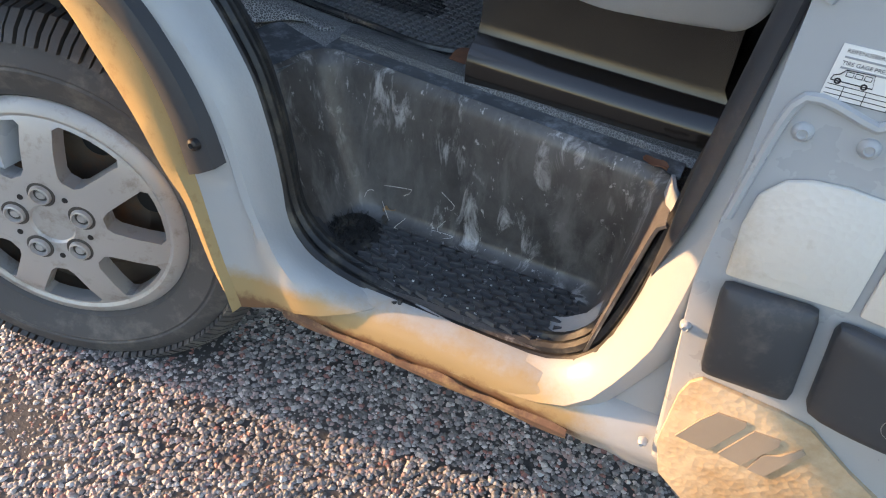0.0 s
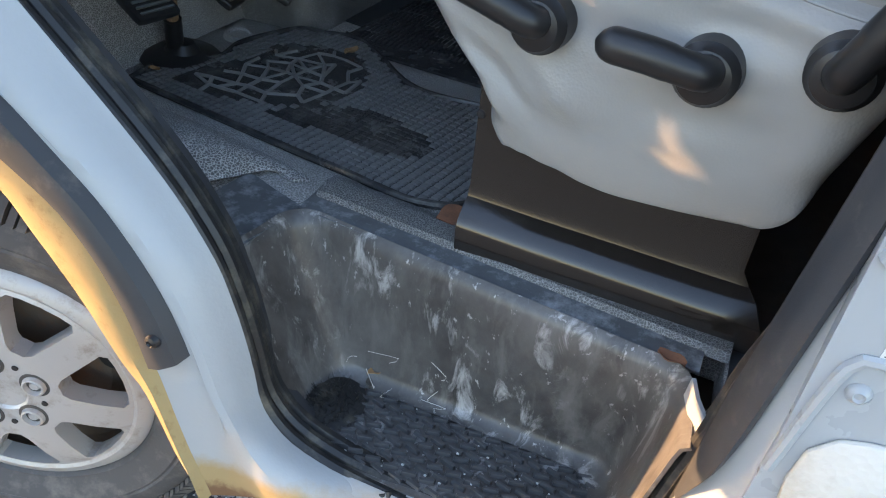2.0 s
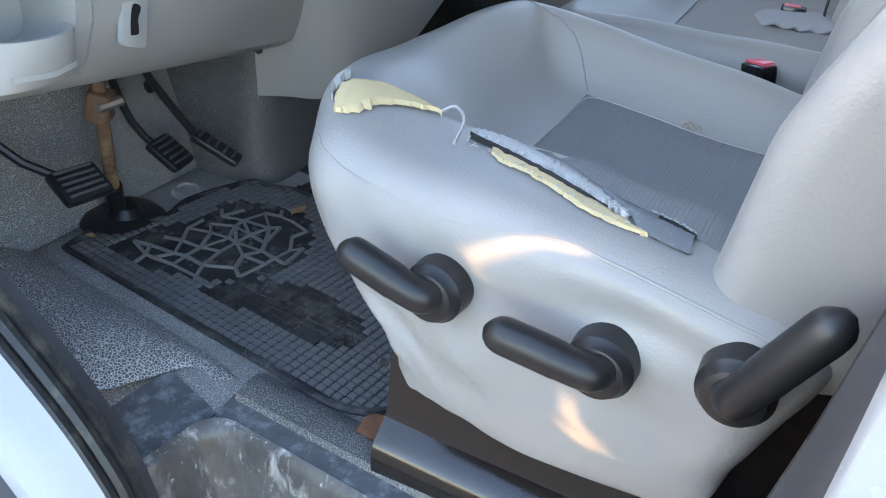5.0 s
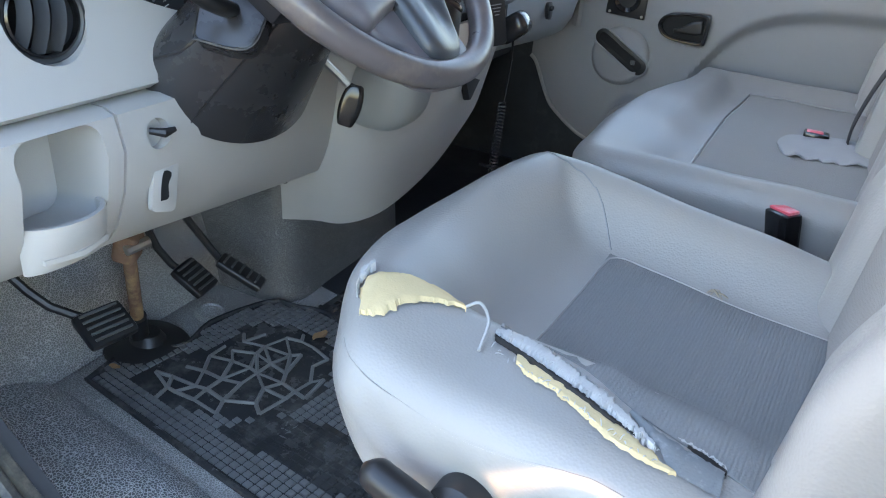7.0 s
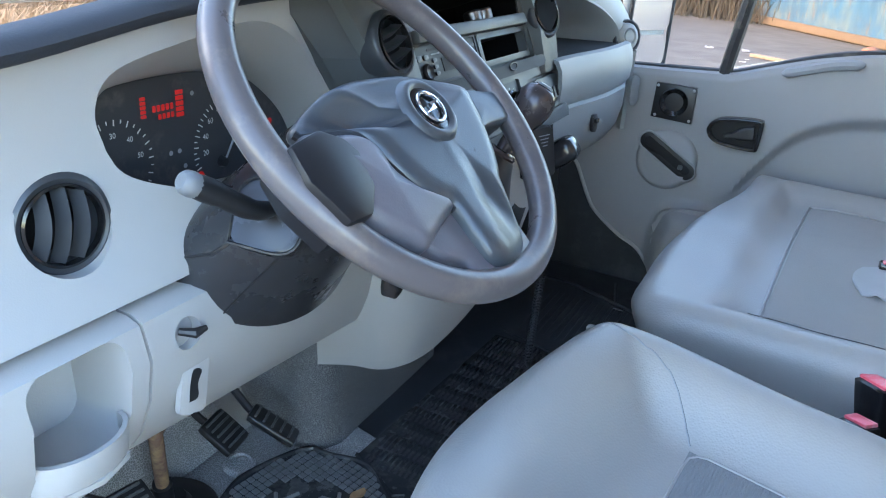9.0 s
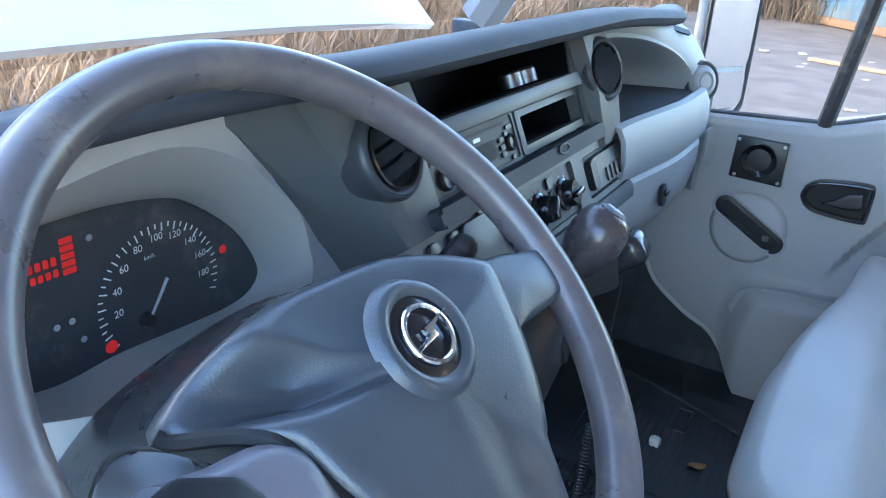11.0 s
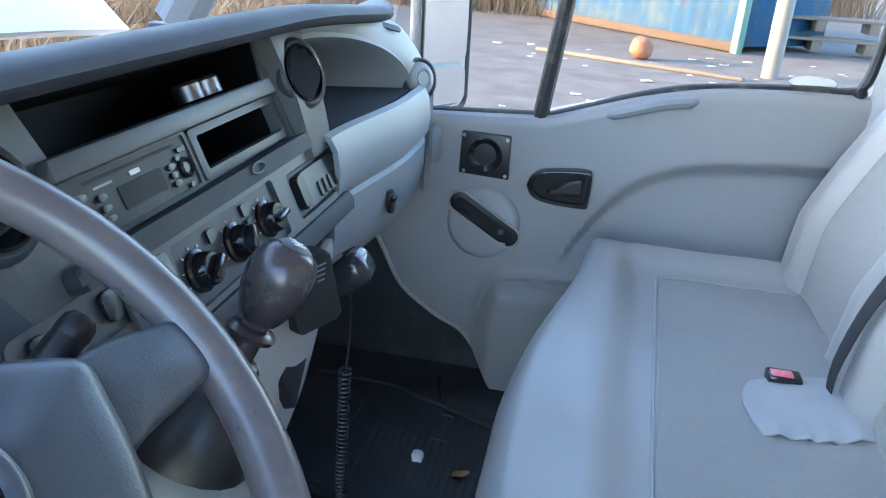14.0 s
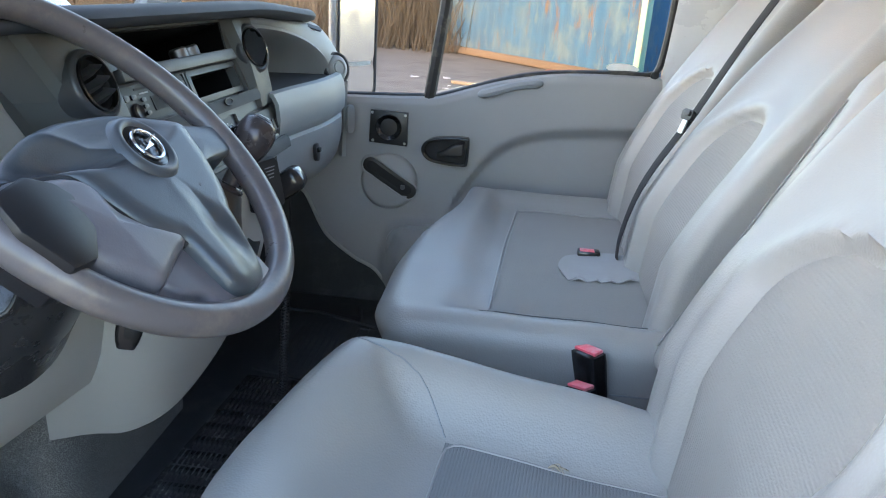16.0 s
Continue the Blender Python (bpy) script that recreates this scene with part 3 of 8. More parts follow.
# step well: walls round three sides, rolling out into the floor
def well_ring(z, s, roll=0.0):
    """Plan line of the well at height z; s is 0 at the floor and 1 at the top; roll draws it inwards."""
    xl, xr, ybl, ybr = -0.218 - 0.068 * s, 0.196 + 0.034 * s, 1.004 + 0.006 * s, 1.006 - 0.048 * s
    xl, xr, ybl, ybr = xl + roll, xr - roll, ybl - roll, ybr - roll
    pts = [(xl - 0.016 * s, 0.855), (xl - 0.008 * s, 0.90), (xl + 0.002, 0.945)]
    r = 0.045
    for k in range(7):
        a_ = radians(180 - 15 * k)
        pts.append((xl + 0.006 + r + r * math.cos(a_), ybl - r + r * math.sin(a_)))
    for f in (0.12, 0.25, 0.4, 0.55, 0.7, 0.82, 0.92):
        pts.append((xl + 0.05 + (xr - xl - 0.09) * f, ybl + (ybr - ybl) * f))
    for k in range(7):
        a_ = radians(90 - 15 * k)
        pts.append((xr - 0.006 - 0.035 + 0.035 * math.cos(a_), ybr - 0.035 + 0.035 * math.sin(a_)))
    return [(x, y, z) for x, y in pts + [(xr, 0.90), (xr + 0.004, 0.855)]]


secs = [well_ring(0.398, 0.0, 0.024), well_ring(0.4005, 0.0, 0.012), well_ring(0.408, 0.0, 0.004)]
for k in range(9):
    s = k / 8
    secs.append(well_ring(0.418 + 0.196 * s, s))
secs += [well_ring(0.626, 1.0, -0.003), well_ring(0.6315, 1.0, -0.010)]
well = part("step_well", sheet(secs, 0.004), STEPPLASTIC, van, "scuffed black plastic step well", 60)
part("step_floor", prism([(p[0], p[1]) for p in well_ring(0, 0.0, 0.020)], "z", 0.384, 0.3975), STEPPLASTIC, van, "ribbed black plastic step floor")
part("step_front_shelf", sheet([[(-0.292 - 0.10 * t + 0.016 * u, 0.872 + 0.150 * u + 0.03 * t, 0.630 + 0.006 * t + 0.002 * noise.noise((t * 3, u * 4, 0))) for u in (0, 0.25, 0.5, 0.75, 1)] for t in (0, 0.12, 0.5, 1)], 0.005), SHELF, van, "dusty black shelf above the step")
part("step_ledge", sheet([[(x, y0, 0.6315), (x, y0 + 0.012, 0.6345), (x, y0 + 0.045, 0.6345)] for x, y0 in [(-0.275 + 0.51 * k / 20, 1.016 - 0.054 * k / 20) for k in range(21)]], 0.004), SHELF, van, "dusty black ledge along the step")

# cab floor with the recess left free
bm = prism([(-0.83, 0.90), (-0.36, 0.90), (-0.285, 0.985), (-0.262, 1.04), (0.26, 1.02), (0.26, 0.88), (0.75, 0.88), (0.75, 2.66), (-0.83, 2.66)], "z", 0.58, 0.628, 0.003)
part("cab_floor", bm, CARPET, van, "black rubber-covered cab floor")
bm = sheet([[(x, y0, 0.632), (x, y0 + 0.006, 0.642), (x, y0 + 0.030, 0.645), (x, y0 + 0.052, 0.640), (x, y0 + 0.065, 0.630)] for x, y0 in [(-0.27 + 0.53 * k / 20, 1.046 - 0.058 * k / 20) for k in range(21)]], 0.004)
part("entry_strip", bm, HUMP, van, "grained black rubber entry strip")
# grained ledge running forward along the doorway
lin = smooth_line([(-0.30, 1.082, 0), (-0.36, 1.100, 0), (-0.45, 1.118, 0), (-0.55, 1.134, 0), (-0.70, 1.156, 0), (-0.86, 1.165, 0)], 40)
lout = smooth_line([(-0.318, 1.066, 0), (-0.356, 1.070, 0), (-0.385, 1.010, 0), (-0.42, 0.962, 0), (-0.55, 0.965, 0), (-0.86, 0.975, 0)], 40)
bm = sheet([[o.lerp(i, f) + Vector((0, 0, 0.634 + (0.020 * (1 - f) + 0.030 * math.sin(math.pi * f) ** 0.8) * step(0, 14, k))) for f in (0, 0.08, 0.18, 0.3, 0.42, 0.54, 0.66, 0.78, 0.9, 1)] for k, (o, i) in enumerate(zip(lout, lin))], 0.005)
part("entry_ledge", bm, PEBBLE, van, "pebbled grey-black rubber ledge by the door")
part("sill_trim", sheet([[(p.x, 0.872, 0.668 + 0.05 * step(-0.4, -0.8, p.x)), (p.x, 0.90, 0.684 + 0.045 * step(-0.4, -0.8, p.x)), (p.x, 0.93, 0.678 + 0.02 * step(-0.4, -0.8, p.x)), (p.x, p.y - 0.01, 0.662), (p.x, p.y + 0.004, 0.664)] for p in lout[14:]], 0.005), SHELF, van, "dusty grey sill trim")

# firewall and engine hump
# The passenger side of the firewall gets a darker colour.
for ys, cover in (((0.88, 1.1, 1.4, 1.75), CARPET), ((1.75, 2.0, 2.3, 2.66), DARKFLOOR)):
    bm = sheet([[(-0.76 - 0.20 * t ** 1.2, y, 0.628 + 0.46 * t ** 1.1) for y in ys] for t in (0, 0.06, 0.15, 0.35, 0.6, 1.0)], 0.01)
    part("firewall", bm, cover, van, "grained black rubber firewall covering")
# Thin sheet added to make the passenger side of the floor darker.
part("passenger_dark_sheet", prism([(-0.80, 1.70), (-0.58, 1.66), (-0.30, 1.60), (-0.02, 1.58), (-0.02, 2.645), (-0.80, 2.645)], "z", 0.6265, 0.6305, 0.001), DARKFLOOR, van, "thin black sheet over the passenger footwell floor")
part("engine_hump", soft((-0.95, 1.56, 0.56), (-0.575, 2.02, 1.05), 0.06, 8, lambda p, u: (p.x - 0.05 * u[2], p.y + 0.05 * (u[2] - 0.3) * (u[1] < 0.5), p.z)), HUMP, van, "grained black engine hump")
part("hump_plug", lathe([(0.0, 0.003), (0.011, 0.003), (0.013, 0.0)], facing((-0.80, 1.50, 0.80), (1, 0, 0.4)), 16), BLACK, van)
# closed shell
def gap_stroke(pts):
    """Outline of a slit along a line of (distance, height, half width)."""
    line = smooth_line(pts, 14)
    a, b = [], []
    for i, p in enumerate(line):
        d = (line[min(13, i + 1)] - line[max(0, i - 1)]).xy.normalized()
        a.append((p.x - d.y * p.z, p.y + d.x * p.z))
        b.append((p.x + d.y * p.z, p.y - d.x * p.z))
    return a + b[::-1]


def sun_slits(x):
    """Cutters shaped to throw the sun streaks onto the seat, in the plane at x."""
    out = []
    for pts in ([(-0.0088, 1.181, 0.003), (-0.0187, 1.1722, 0.0045), (-0.0229, 1.1512, 0.0048), (-0.029, 1.1260, 0.0045)], [(-0.030, 1.129, 0.0035), (-0.0245, 1.1144, 0.0045), (-0.0182, 1.1087, 0.0035), (-0.0095, 1.1110, 0.001)],
                [(-0.0083, 1.0685, 0.0015), (-0.0021, 1.0562, 0.0035), (0.0050, 1.0310, 0.0060), (0.0055, 1.0200, 0.0060)], [(0.0085, 1.0240, 0.0055), (-0.0084, 1.0048, 0.0050), (-0.0198, 0.9912, 0.0042), (-0.0347, 0.9782, 0.0012)]):
        out.append(prism([(0.79 - a_, b_) for a_, b_ in gap_stroke(pts)], "x", x - 0.1, x + 0.1))
    return out


# Fender, out of view, and arch liner stop stray sun reaching the step.
part("front_fender", prism([(-0.83, 1.06), (-0.83, 0.90), (-0.83, 0.74), (-1.0, 0.66), (-1.1, 0.5), (-1.5, 0.45), (-1.6, 0.9), (-1.3, 1.28), (-0.95, 1.33), (-0.83, 1.34)], "y", 0.815, 0.835, 0.002), PAINT, van, "white front fender out of view")
part("wheel_arch_liner", sheet([[(p[0], 0.84, p[2] + 0.004), (p[0], 0.865, p[2] + 0.006), (p[0], 0.888, p[2] + 0.004)] for p in strip(ARCH, 0.84) + [(-0.95, 0.84, 0.66), (-1.03, 0.84, 0.5), (-1.06, 0.84, 0.3)]], 0.004), VOID, van)
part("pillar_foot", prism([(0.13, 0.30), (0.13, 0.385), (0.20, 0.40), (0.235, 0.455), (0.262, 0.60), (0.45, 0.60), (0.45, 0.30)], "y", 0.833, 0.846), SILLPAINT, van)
# Black sheets paint the darkness under and behind the seats.
part("under_seat_shade", prism([(0.05, 1.075), (0.262, 1.062), (0.262, 0.93), (0.74, 0.93), (0.74, 2.62), (0.05, 2.62)], "z", 0.6265, 0.6302, 0.001), DARKFLOOR, van, "black sheet painting the darkness under the seats")
part("rear_wall_shade", box((0.772, 1.76, 0.86), (0.02, 1.72, 0.46), 0.006), DARKFLOOR, van, "black sheet painting the darkness behind the seats")
# Rear wall and roof are unseen, pale to bounce light into the cab.
part("rear_wall", box((0.80, 1.75, 1.35), (0.03, 1.85, 1.6), 0.004), HEADLINER, van, "unseen pale wall closing the cab behind the seats")
# Front edge brought low to block sky light on the seat backs.
part("roof", prism([(0.82, 2.12), (-0.28, 2.14), (-0.44, 2.04), (-0.515, 1.955), (-0.53, 1.965), (-0.46, 2.08), (-0.30, 2.17), (0.82, 2.15)], "y", 0.86, 2.68), HEADLINER, van, "unseen pale grey roof with a lowered front edge")
part("roof_rail", box((0.10, 0.87, 2.07), (0.9, 0.05, 0.12), 0.02), PAINT, van)
part("side_behind_door", box((0.62, 0.88, 1.2), (0.36, 0.04, 1.9), 0.01), PAINT, van)
part("front_pillar", tube([(-0.95, 0.90, 1.36), (-0.72, 0.90, 1.72), (-0.44, 0.90, 2.08)], 0.04, 8), DOORCARD, van, "grey windscreen pillar")
part("front_pillar", tube([(-0.95, 2.62, 1.36), (-0.72, 2.62, 1.72), (-0.44, 2.62, 2.08)], 0.05, 8), DOORCARD, van, "grey windscreen pillar")
# Unseen plate beside the door, slit to let the sun streaks through.
part("front_side_baffle", carve(prism([(0.79, 0.40), (0.79, 1.36), (0.95, 1.36), (0.95, 0.40)], "x", -0.732, -0.708), *sun_slits(-0.72)), PAINT, van)
part("kick_panel", box((-0.80, 0.90, 1.0), (0.36, 0.03, 0.74), 0.01), DARKFLOOR, van)
part("kick_panel", box((-0.76, 2.655, 0.95), (0.56, 0.03, 0.80), 0.01), DARKFLOOR, van, "dark footwell side panel")
ws = part("windscreen", sheet([[(-0.98 + 0.54 * t - 0.10 * math.sin(math.pi * u), 0.90 + 1.72 * u, 1.36 + 0.73 * t) for u in [k / 8 for k in range(9)]] for t in (0, 0.5, 1)], 0.004), GLASS, van, "clear windscreen")
ws.visible_shadow = False
part("cowl", box((-1.12, 1.75, 1.17), (0.30, 1.75, 0.05), 0.01), BLACKTRIM, van, "black plastic windscreen cowl")
# Unseen front box, tall enough to stop sun under the bonnet.
part("front_end", box((-1.05, 1.75, 0.91), (0.12, 1.76, 0.68), 0.01), VOID, van)
part("underbody", box((0.25, 1.75, 0.43), (1.1, 1.40, 0.24), 0.03), VOID, van)
part("wheel_housing", soft((-1.05, 0.98, 0.10), (-0.30, 1.20, 0.57), 0.08, 6), VOID, van)
for y, d in ((1.25, 0.55), (2.05, 0.45)):
    wp = thing("windscreen_wiper", "black wiper arm lying below the windscreen", "wiper", "windscreen wipers")
    part("wiper_arm", tube([(-1.10, y, 1.20), (-1.08, y + 0.05, 1.27), (-1.06, y + d, 1.300)], 0.008, 6), BLACK, wp)
    part("wiper_blade", tube([(-1.055, y + d - 0.3, 1.285), (-1.05, y + d, 1.305), (-1.045, y + d + 0.25, 1.295)], 0.006, 6), BLACK, wp)

# raised bonnet
# Made long and wide to keep sun off the seat backs.
solo("bonnet", sheet([[(-1.14 - 0.82 * t - 0.04 * math.sin(math.pi * u), 0.74 + 1.99 * u, 1.362 - 0.045 * u ** 4 + 0.80 * t + 0.02 * math.sin(math.pi * u) * (t > 0.05)) for u in [k / 16 for k in range(17)]] for t in (0, 0.04, 0.1, 0.4, 0.7, 1)], 0.02), BONNET, "raised white bonnet in front of the windscreen", "bonnet")

# ---- front wheel ----
wheel = thing("front_wheel", "front wheel with winter tyre and silver cover, turned outwards", "wheel")
WM = Matrix.Translation((-0.665, 0.835, 0.308)) @ Matrix.Rotation(radians(20), 4, "Z") @ Matrix.Rotation(radians(90), 4, "X")
R = 0.328
part("tyre", lathe([(0.205, 0.0), (0.212, 0.006), (0.218, 0.014), (0.222, 0.014), (0.235, 0.022), (0.262, 0.030), (0.266, 0.028), (0.270, 0.030), (0.295, 0.024), (0.315, 0.006), (R, -0.014), (R, -0.17), (0.312, -0.19), (0.25, -0.20), (0.20, -0.18)], WM, 72), TYRE, wheel, "worn black winter tyre")


def tread():
    """Lug blocks round the crown, three rows."""
    vs, fs = [], []
    for k in range(64):
        for row, (z0, z1) in enumerate(((-0.012, -0.052), (-0.060, -0.105), (-0.113, -0.165))):
            a0 = 2 * math.pi * (k + 0.3 * (row % 2)) / 64
            a1 = a0 + 2 * math.pi / 64 * 0.80
            i = len(vs)
            for r in (R - 0.004, R + 0.010 - 0.003 * (row == 0)):
                for a, z in ((a0, z0), (a1, z0), (a1 + 0.02, z1), (a0 + 0.02, z1)):
                    rr = r - (0.010 if row == 0 and z == z0 else 0)
                    vs.append(WM @ Vector((rr * math.cos(a), rr * math.sin(a), z)))
            fs += [(i, i + 1, i + 5, i + 4), (i + 1, i + 2, i + 6, i + 5), (i + 2, i + 3, i + 7, i + 6), (i + 3, i, i + 4, i + 7), (i + 4, i + 5, i + 6, i + 7)]
    bm = bmesh.new()
    me = bpy.data.meshes.new("t")
    me.from_pydata(vs, [], fs)
    bm.from_mesh(me)
    return bm


def shoulder():
    """Sipes and lugs wrapping from the crown onto the sidewall."""
    vs, fs = [], []
    for k in range(128):
        a0 = 2 * math.pi * k / 128
        a1 = a0 + 2 * math.pi / 128 * (0.78 if k % 2 else 0.62)
        i = len(vs)
        for r, z in ((0.300, 0.020), (0.304, 0.030), (0.322, 0.018), (0.340, -0.006), (0.340, -0.040), (0.326, -0.040)):
            vs += [WM @ Vector((r * math.cos(a), r * math.sin(a), z)) for a in (a0, a1)]
        for q in range(5):
            fs.append((i + 2 * q, i + 2 * q + 1, i + 2 * q + 3, i + 2 * q + 2))
        fs += [(i, i + 2, i + 4, i + 6, i + 8, i + 10), (i + 1, i + 11, i + 9, i + 7, i + 5, i + 3)]
    me = bpy.data.meshes.new("t")
    me.from_pydata(vs, [], fs)
    bm = bmesh.new()
    bm.from_mesh(me)
    bpy.data.meshes.remove(me)
    return bm


part("shoulder_tread", shoulder(), TYRE, wheel, "lugged tyre shoulder", 30)
part("tyre_tread", tread(), TYRE, wheel, "lugged tyre tread")
part("rim", lathe([(0.212, -0.02), (0.206, 0.002), (0.198, -0.004), (0.188, -0.045), (0.15, -0.055), (0.13, -0.035), (0.08, -0.04), (0.0, -0.04)], WM, 48), mat("dirty_rim", (0.10, 0.075, 0.055), 0.7, metal=0.2, bump=0.5, bscale=150, var=0.3, scale=30, dirt=(0.16, 0.07, 0.03), dscale=14, damount=0.5), wheel, "rusty dark steel rim")


def cover_disc():
    """Cover with seven wedge-shaped openings whose edges fold inwards."""
    prof = [(0.0, 0.030), (0.034, 0.030), (0.038, 0.034), (0.082, 0.036), (0.10, 0.035), (0.14, 0.030), (0.172, 0.022), (0.184, 0.016), (0.190, 0.019), (0.203, 0.015), (0.211, 0.006), (0.211, -0.004)]
    back = [(r, z - 0.030) for r, z in prof[::-1] if r < 0.2] + [(0.0, 0.0)]
    bm = lathe(prof + [(0.205, -0.004), (0.198, -0.006)] + back[:-1] + [(0.0, 0.0)], None, 84)
    cuts = []
    for k in range(7):
        c = 2 * math.pi * k / 7 + radians(10)
        pts = []
        for r, h in ((0.094, 0.012), (0.110, 0.052), (0.160, 0.062), (0.174, 0.056), (0.178, 0.0)):
            pts.append((r, h))
        outl = [(0.092, 0.010), (0.100, 0.020), (0.165, 0.056), (0.174, 0.050), (0.178, 0.030), (0.180, 0.0), (0.178, -0.030), (0.174, -0.050), (0.165, -0.056), (0.100, -0.020), (0.092, -0.010)]
        m = Matrix.Rotation(c, 4, "Z")
        a, b = [m @ Vector((x * 0.985 + 0.003, y * 0.86, -0.05)) for x, y in outl], [m @ Vector((x, y, 0.06)) for x, y in outl]
        mid = [m @ Vector((x * 0.99, y * 0.90, 0.012)) for x, y in outl]
        cuts.append(loft([a, mid, b]))
    return moved(carve(bm, *cuts), WM)


DARKRECESS = mat("dark_recess", (0.05, 0.046, 0.042), 0.7, bump=0.2)
cover = part("wheel_cover", cover_disc(), SILVERCOVER, wheel, "silver plastic seven-spoke wheel cover")
for k in range(5):
    a = 2 * math.pi * (k + 0.30) / 5
    m = WM @ Matrix.Rotation(a, 4, "Z") @ Matrix.Translation((0.058, 0, 0.035))
    # Dark disc paints the shade round the bolt cap.
    part("bolt_recess", lathe([(0.0, 0.0012), (0.0215, 0.0012), (0.0225, 0.0)], m, 24), DARKRECESS, cover)
    part("bolt_cap", lathe([(0.0, 0.004), (0.006, 0.004), (0.008, 0.001), (0.0115, 0.001), (0.0135, 0.008), (0.0160, 0.007), (0.0178, 0.0)], m, 20), SILVERCOVER, cover)
    m = WM @ Matrix.Rotation(a + math.pi / 5, 4, "Z") @ Matrix.Translation((0.062, 0, 0.035))
    part("vent_hole", lathe([(0.0, 0.0016), (0.0045, 0.0016), (0.005, 0.0)], m, 12), VOID, cover)
for k in range(7):
    m = WM @ Matrix.Rotation(2 * math.pi * k / 7 + radians(10), 4, "Z") @ Matrix.Translation((0.142, 0, -0.036))
    part("rim_hole", lathe([(0.0, 0.004), (0.024, 0.004), (0.028, 0.0)], m, 20), VOID, wheel)

# ---- open door leaf beside the doorway ----
leaf_door = thing("open_door", "open white door leaf with cream inner panels and black pads", "door")
shell = prism([(0.285, 0.62), (0.290, 0.75), (0.292, 0.92), (0.30, 1.35), (1.1, 1.35), (1.1, 0.27), (0.42, 0.27), (0.31, 0.36)], "y", 0.800, 0.835, 0.006)
part("door_shell", shell, PAINT, leaf_door, "white painted inner door shell")
DN = (0, -1, 0)


def on_door(pts, d0, d1, bev, name, material, label=""):
    return part(name, prism(pts, "y", 0.800 - d1, 0.800 - d0, bev), material, leaf_door, label)


def rounded(pts, n=40):
    return [(p.x, p.y) for p in smooth_line([(a, b, 0) for a, b in pts + pts[:1]], n)[:-1]]


on_door([(0.310, 0.395), (0.312, 0.475), (0.318, 0.498), (0.328, 0.509), (0.41, 0.503), (0.442, 0.498), (0.491, 0.458), (0.56, 0.42), (0.56, 0.28), (0.40, 0.285), (0.325, 0.345)], 0.0, 0.006, 0.002, "lower_panel", DUSTYPANEL, "cracked cream lower panel")
on_door([(0.309, 0.642), (0.306, 0.700), (0.309, 0.732), (0.325, 0.752), (0.345, 0.759), (0.372, 0.761), (0.418, 0.758), (0.418, 0.645)], 0.0, 0.006, 0.003, "upper_panel", LEATHERPANEL, "cream grained upper panel")
on_door([(0.426, 0.645), (0.426, 0.757), (0.75, 0.755), (0.75, 0.61)], 0.0, 0.006, 0.003, "upper_panel", LEATHERPANEL, "cream grained upper panel")
pad = soft((0.309, 0.782, 0.524), (0.397, 0.802, 0.637), 0.008, 8, lambda p, u: (p.x + 0.012 * (1 - u[2]), p.y - 0.010 * (1 - (2 * u[0] - 1) ** 2) * (1 - (2 * u[2] - 1) ** 2), p.z + 0.004 * u[0]))
part("door_pad", pad, BLACKTRIM, leaf_door, "black moulded pad")
pad = soft((0.412, 0.782, 0.520), (0.56, 0.802, 0.637), 0.012, 8, lambda p, u: (p.x + 0.012 * (1 - u[2]), p.y - 0.010 * (1 - (2 * u[0] - 1) ** 2), p.z - 0.006 * u[0]))
pd = part("door_pad", pad, BLACKTRIM, leaf_door, "black moulded pad with fixing hole")
part("pad_bolt", lathe([(0.0, 0.0), (0.007, 0.0), (0.009, 0.002), (0.014, 0.004), (0.018, 0.0)], facing((0.497, 0.776, 0.555), DN), 20), STEEL, pd)
for x, z, r in ((0.322, 0.796, 0.0085), (0.372, 0.797, 0.0085), (0.294, 0.564, 0.006), (0.297, 0.378, 0.0055)):
    part("panel_screw", lathe([(0.0, 0.003), (0.35 * r, 0.003), (0.5 * r, 0.005), (0.8 * r, 0.003), (r, 0.001), (1.1 * r, -0.004)], facing((x, 0.799, z), DN), 18), PAINT, leaf_door, "painted panel screw")
part("bolt_recess", lathe([(0.0, 0.004), (0.005, 0.004), (0.006, 0.001), (0.0095, 0.001), (0.012, -0.001), (0.0145, 0.0025), (0.0165, 0.0)], facing((0.309, 0.7985, 1.004), DN), 28), RECESS, leaf_door, "dusty recessed hinge bolt")
part("pressed_rib", tube(smooth_line([(0.292, 0.80, 0.70), (0.303, 0.799, 0.79), (0.312, 0.799, 0.822), (0.33, 0.799, 0.826), (0.37, 0.799, 0.815), (0.385, 0.799, 0.822), (0.45, 0.799, 0.82)], 24), 0.005, 8), PAINT, leaf_door)
part("pressed_rib", tube(smooth_line([(0.300, 0.80, 0.90), (0.315, 0.799, 0.93), (0.34, 0.799, 0.955), (0.40, 0.799, 0.99)], 16), 0.008, 8), PAINT, leaf_door)
# worn relief marks on the lower panel
RELIEF = mat("worn_relief", (0.30, 0.25, 0.19), 0.7, bump=0.4, bscale=180)
for q in ([(0.326, 0.417), (0.343, 0.455), (0.355, 0.474), (0.385, 0.476), (0.386, 0.468), (0.362, 0.415)],
          [(0.373, 0.416), (0.395, 0.468), (0.421, 0.470), (0.423, 0.461), (0.398, 0.412)],
          [(0.406, 0.411), (0.413, 0.440), (0.428, 0.448), (0.443, 0.469), (0.448, 0.464), (0.424, 0.410)]):
    on_door(q, 0.006, 0.008, 0.0, "relief_mark", RELIEF, "worn brown relief mark")
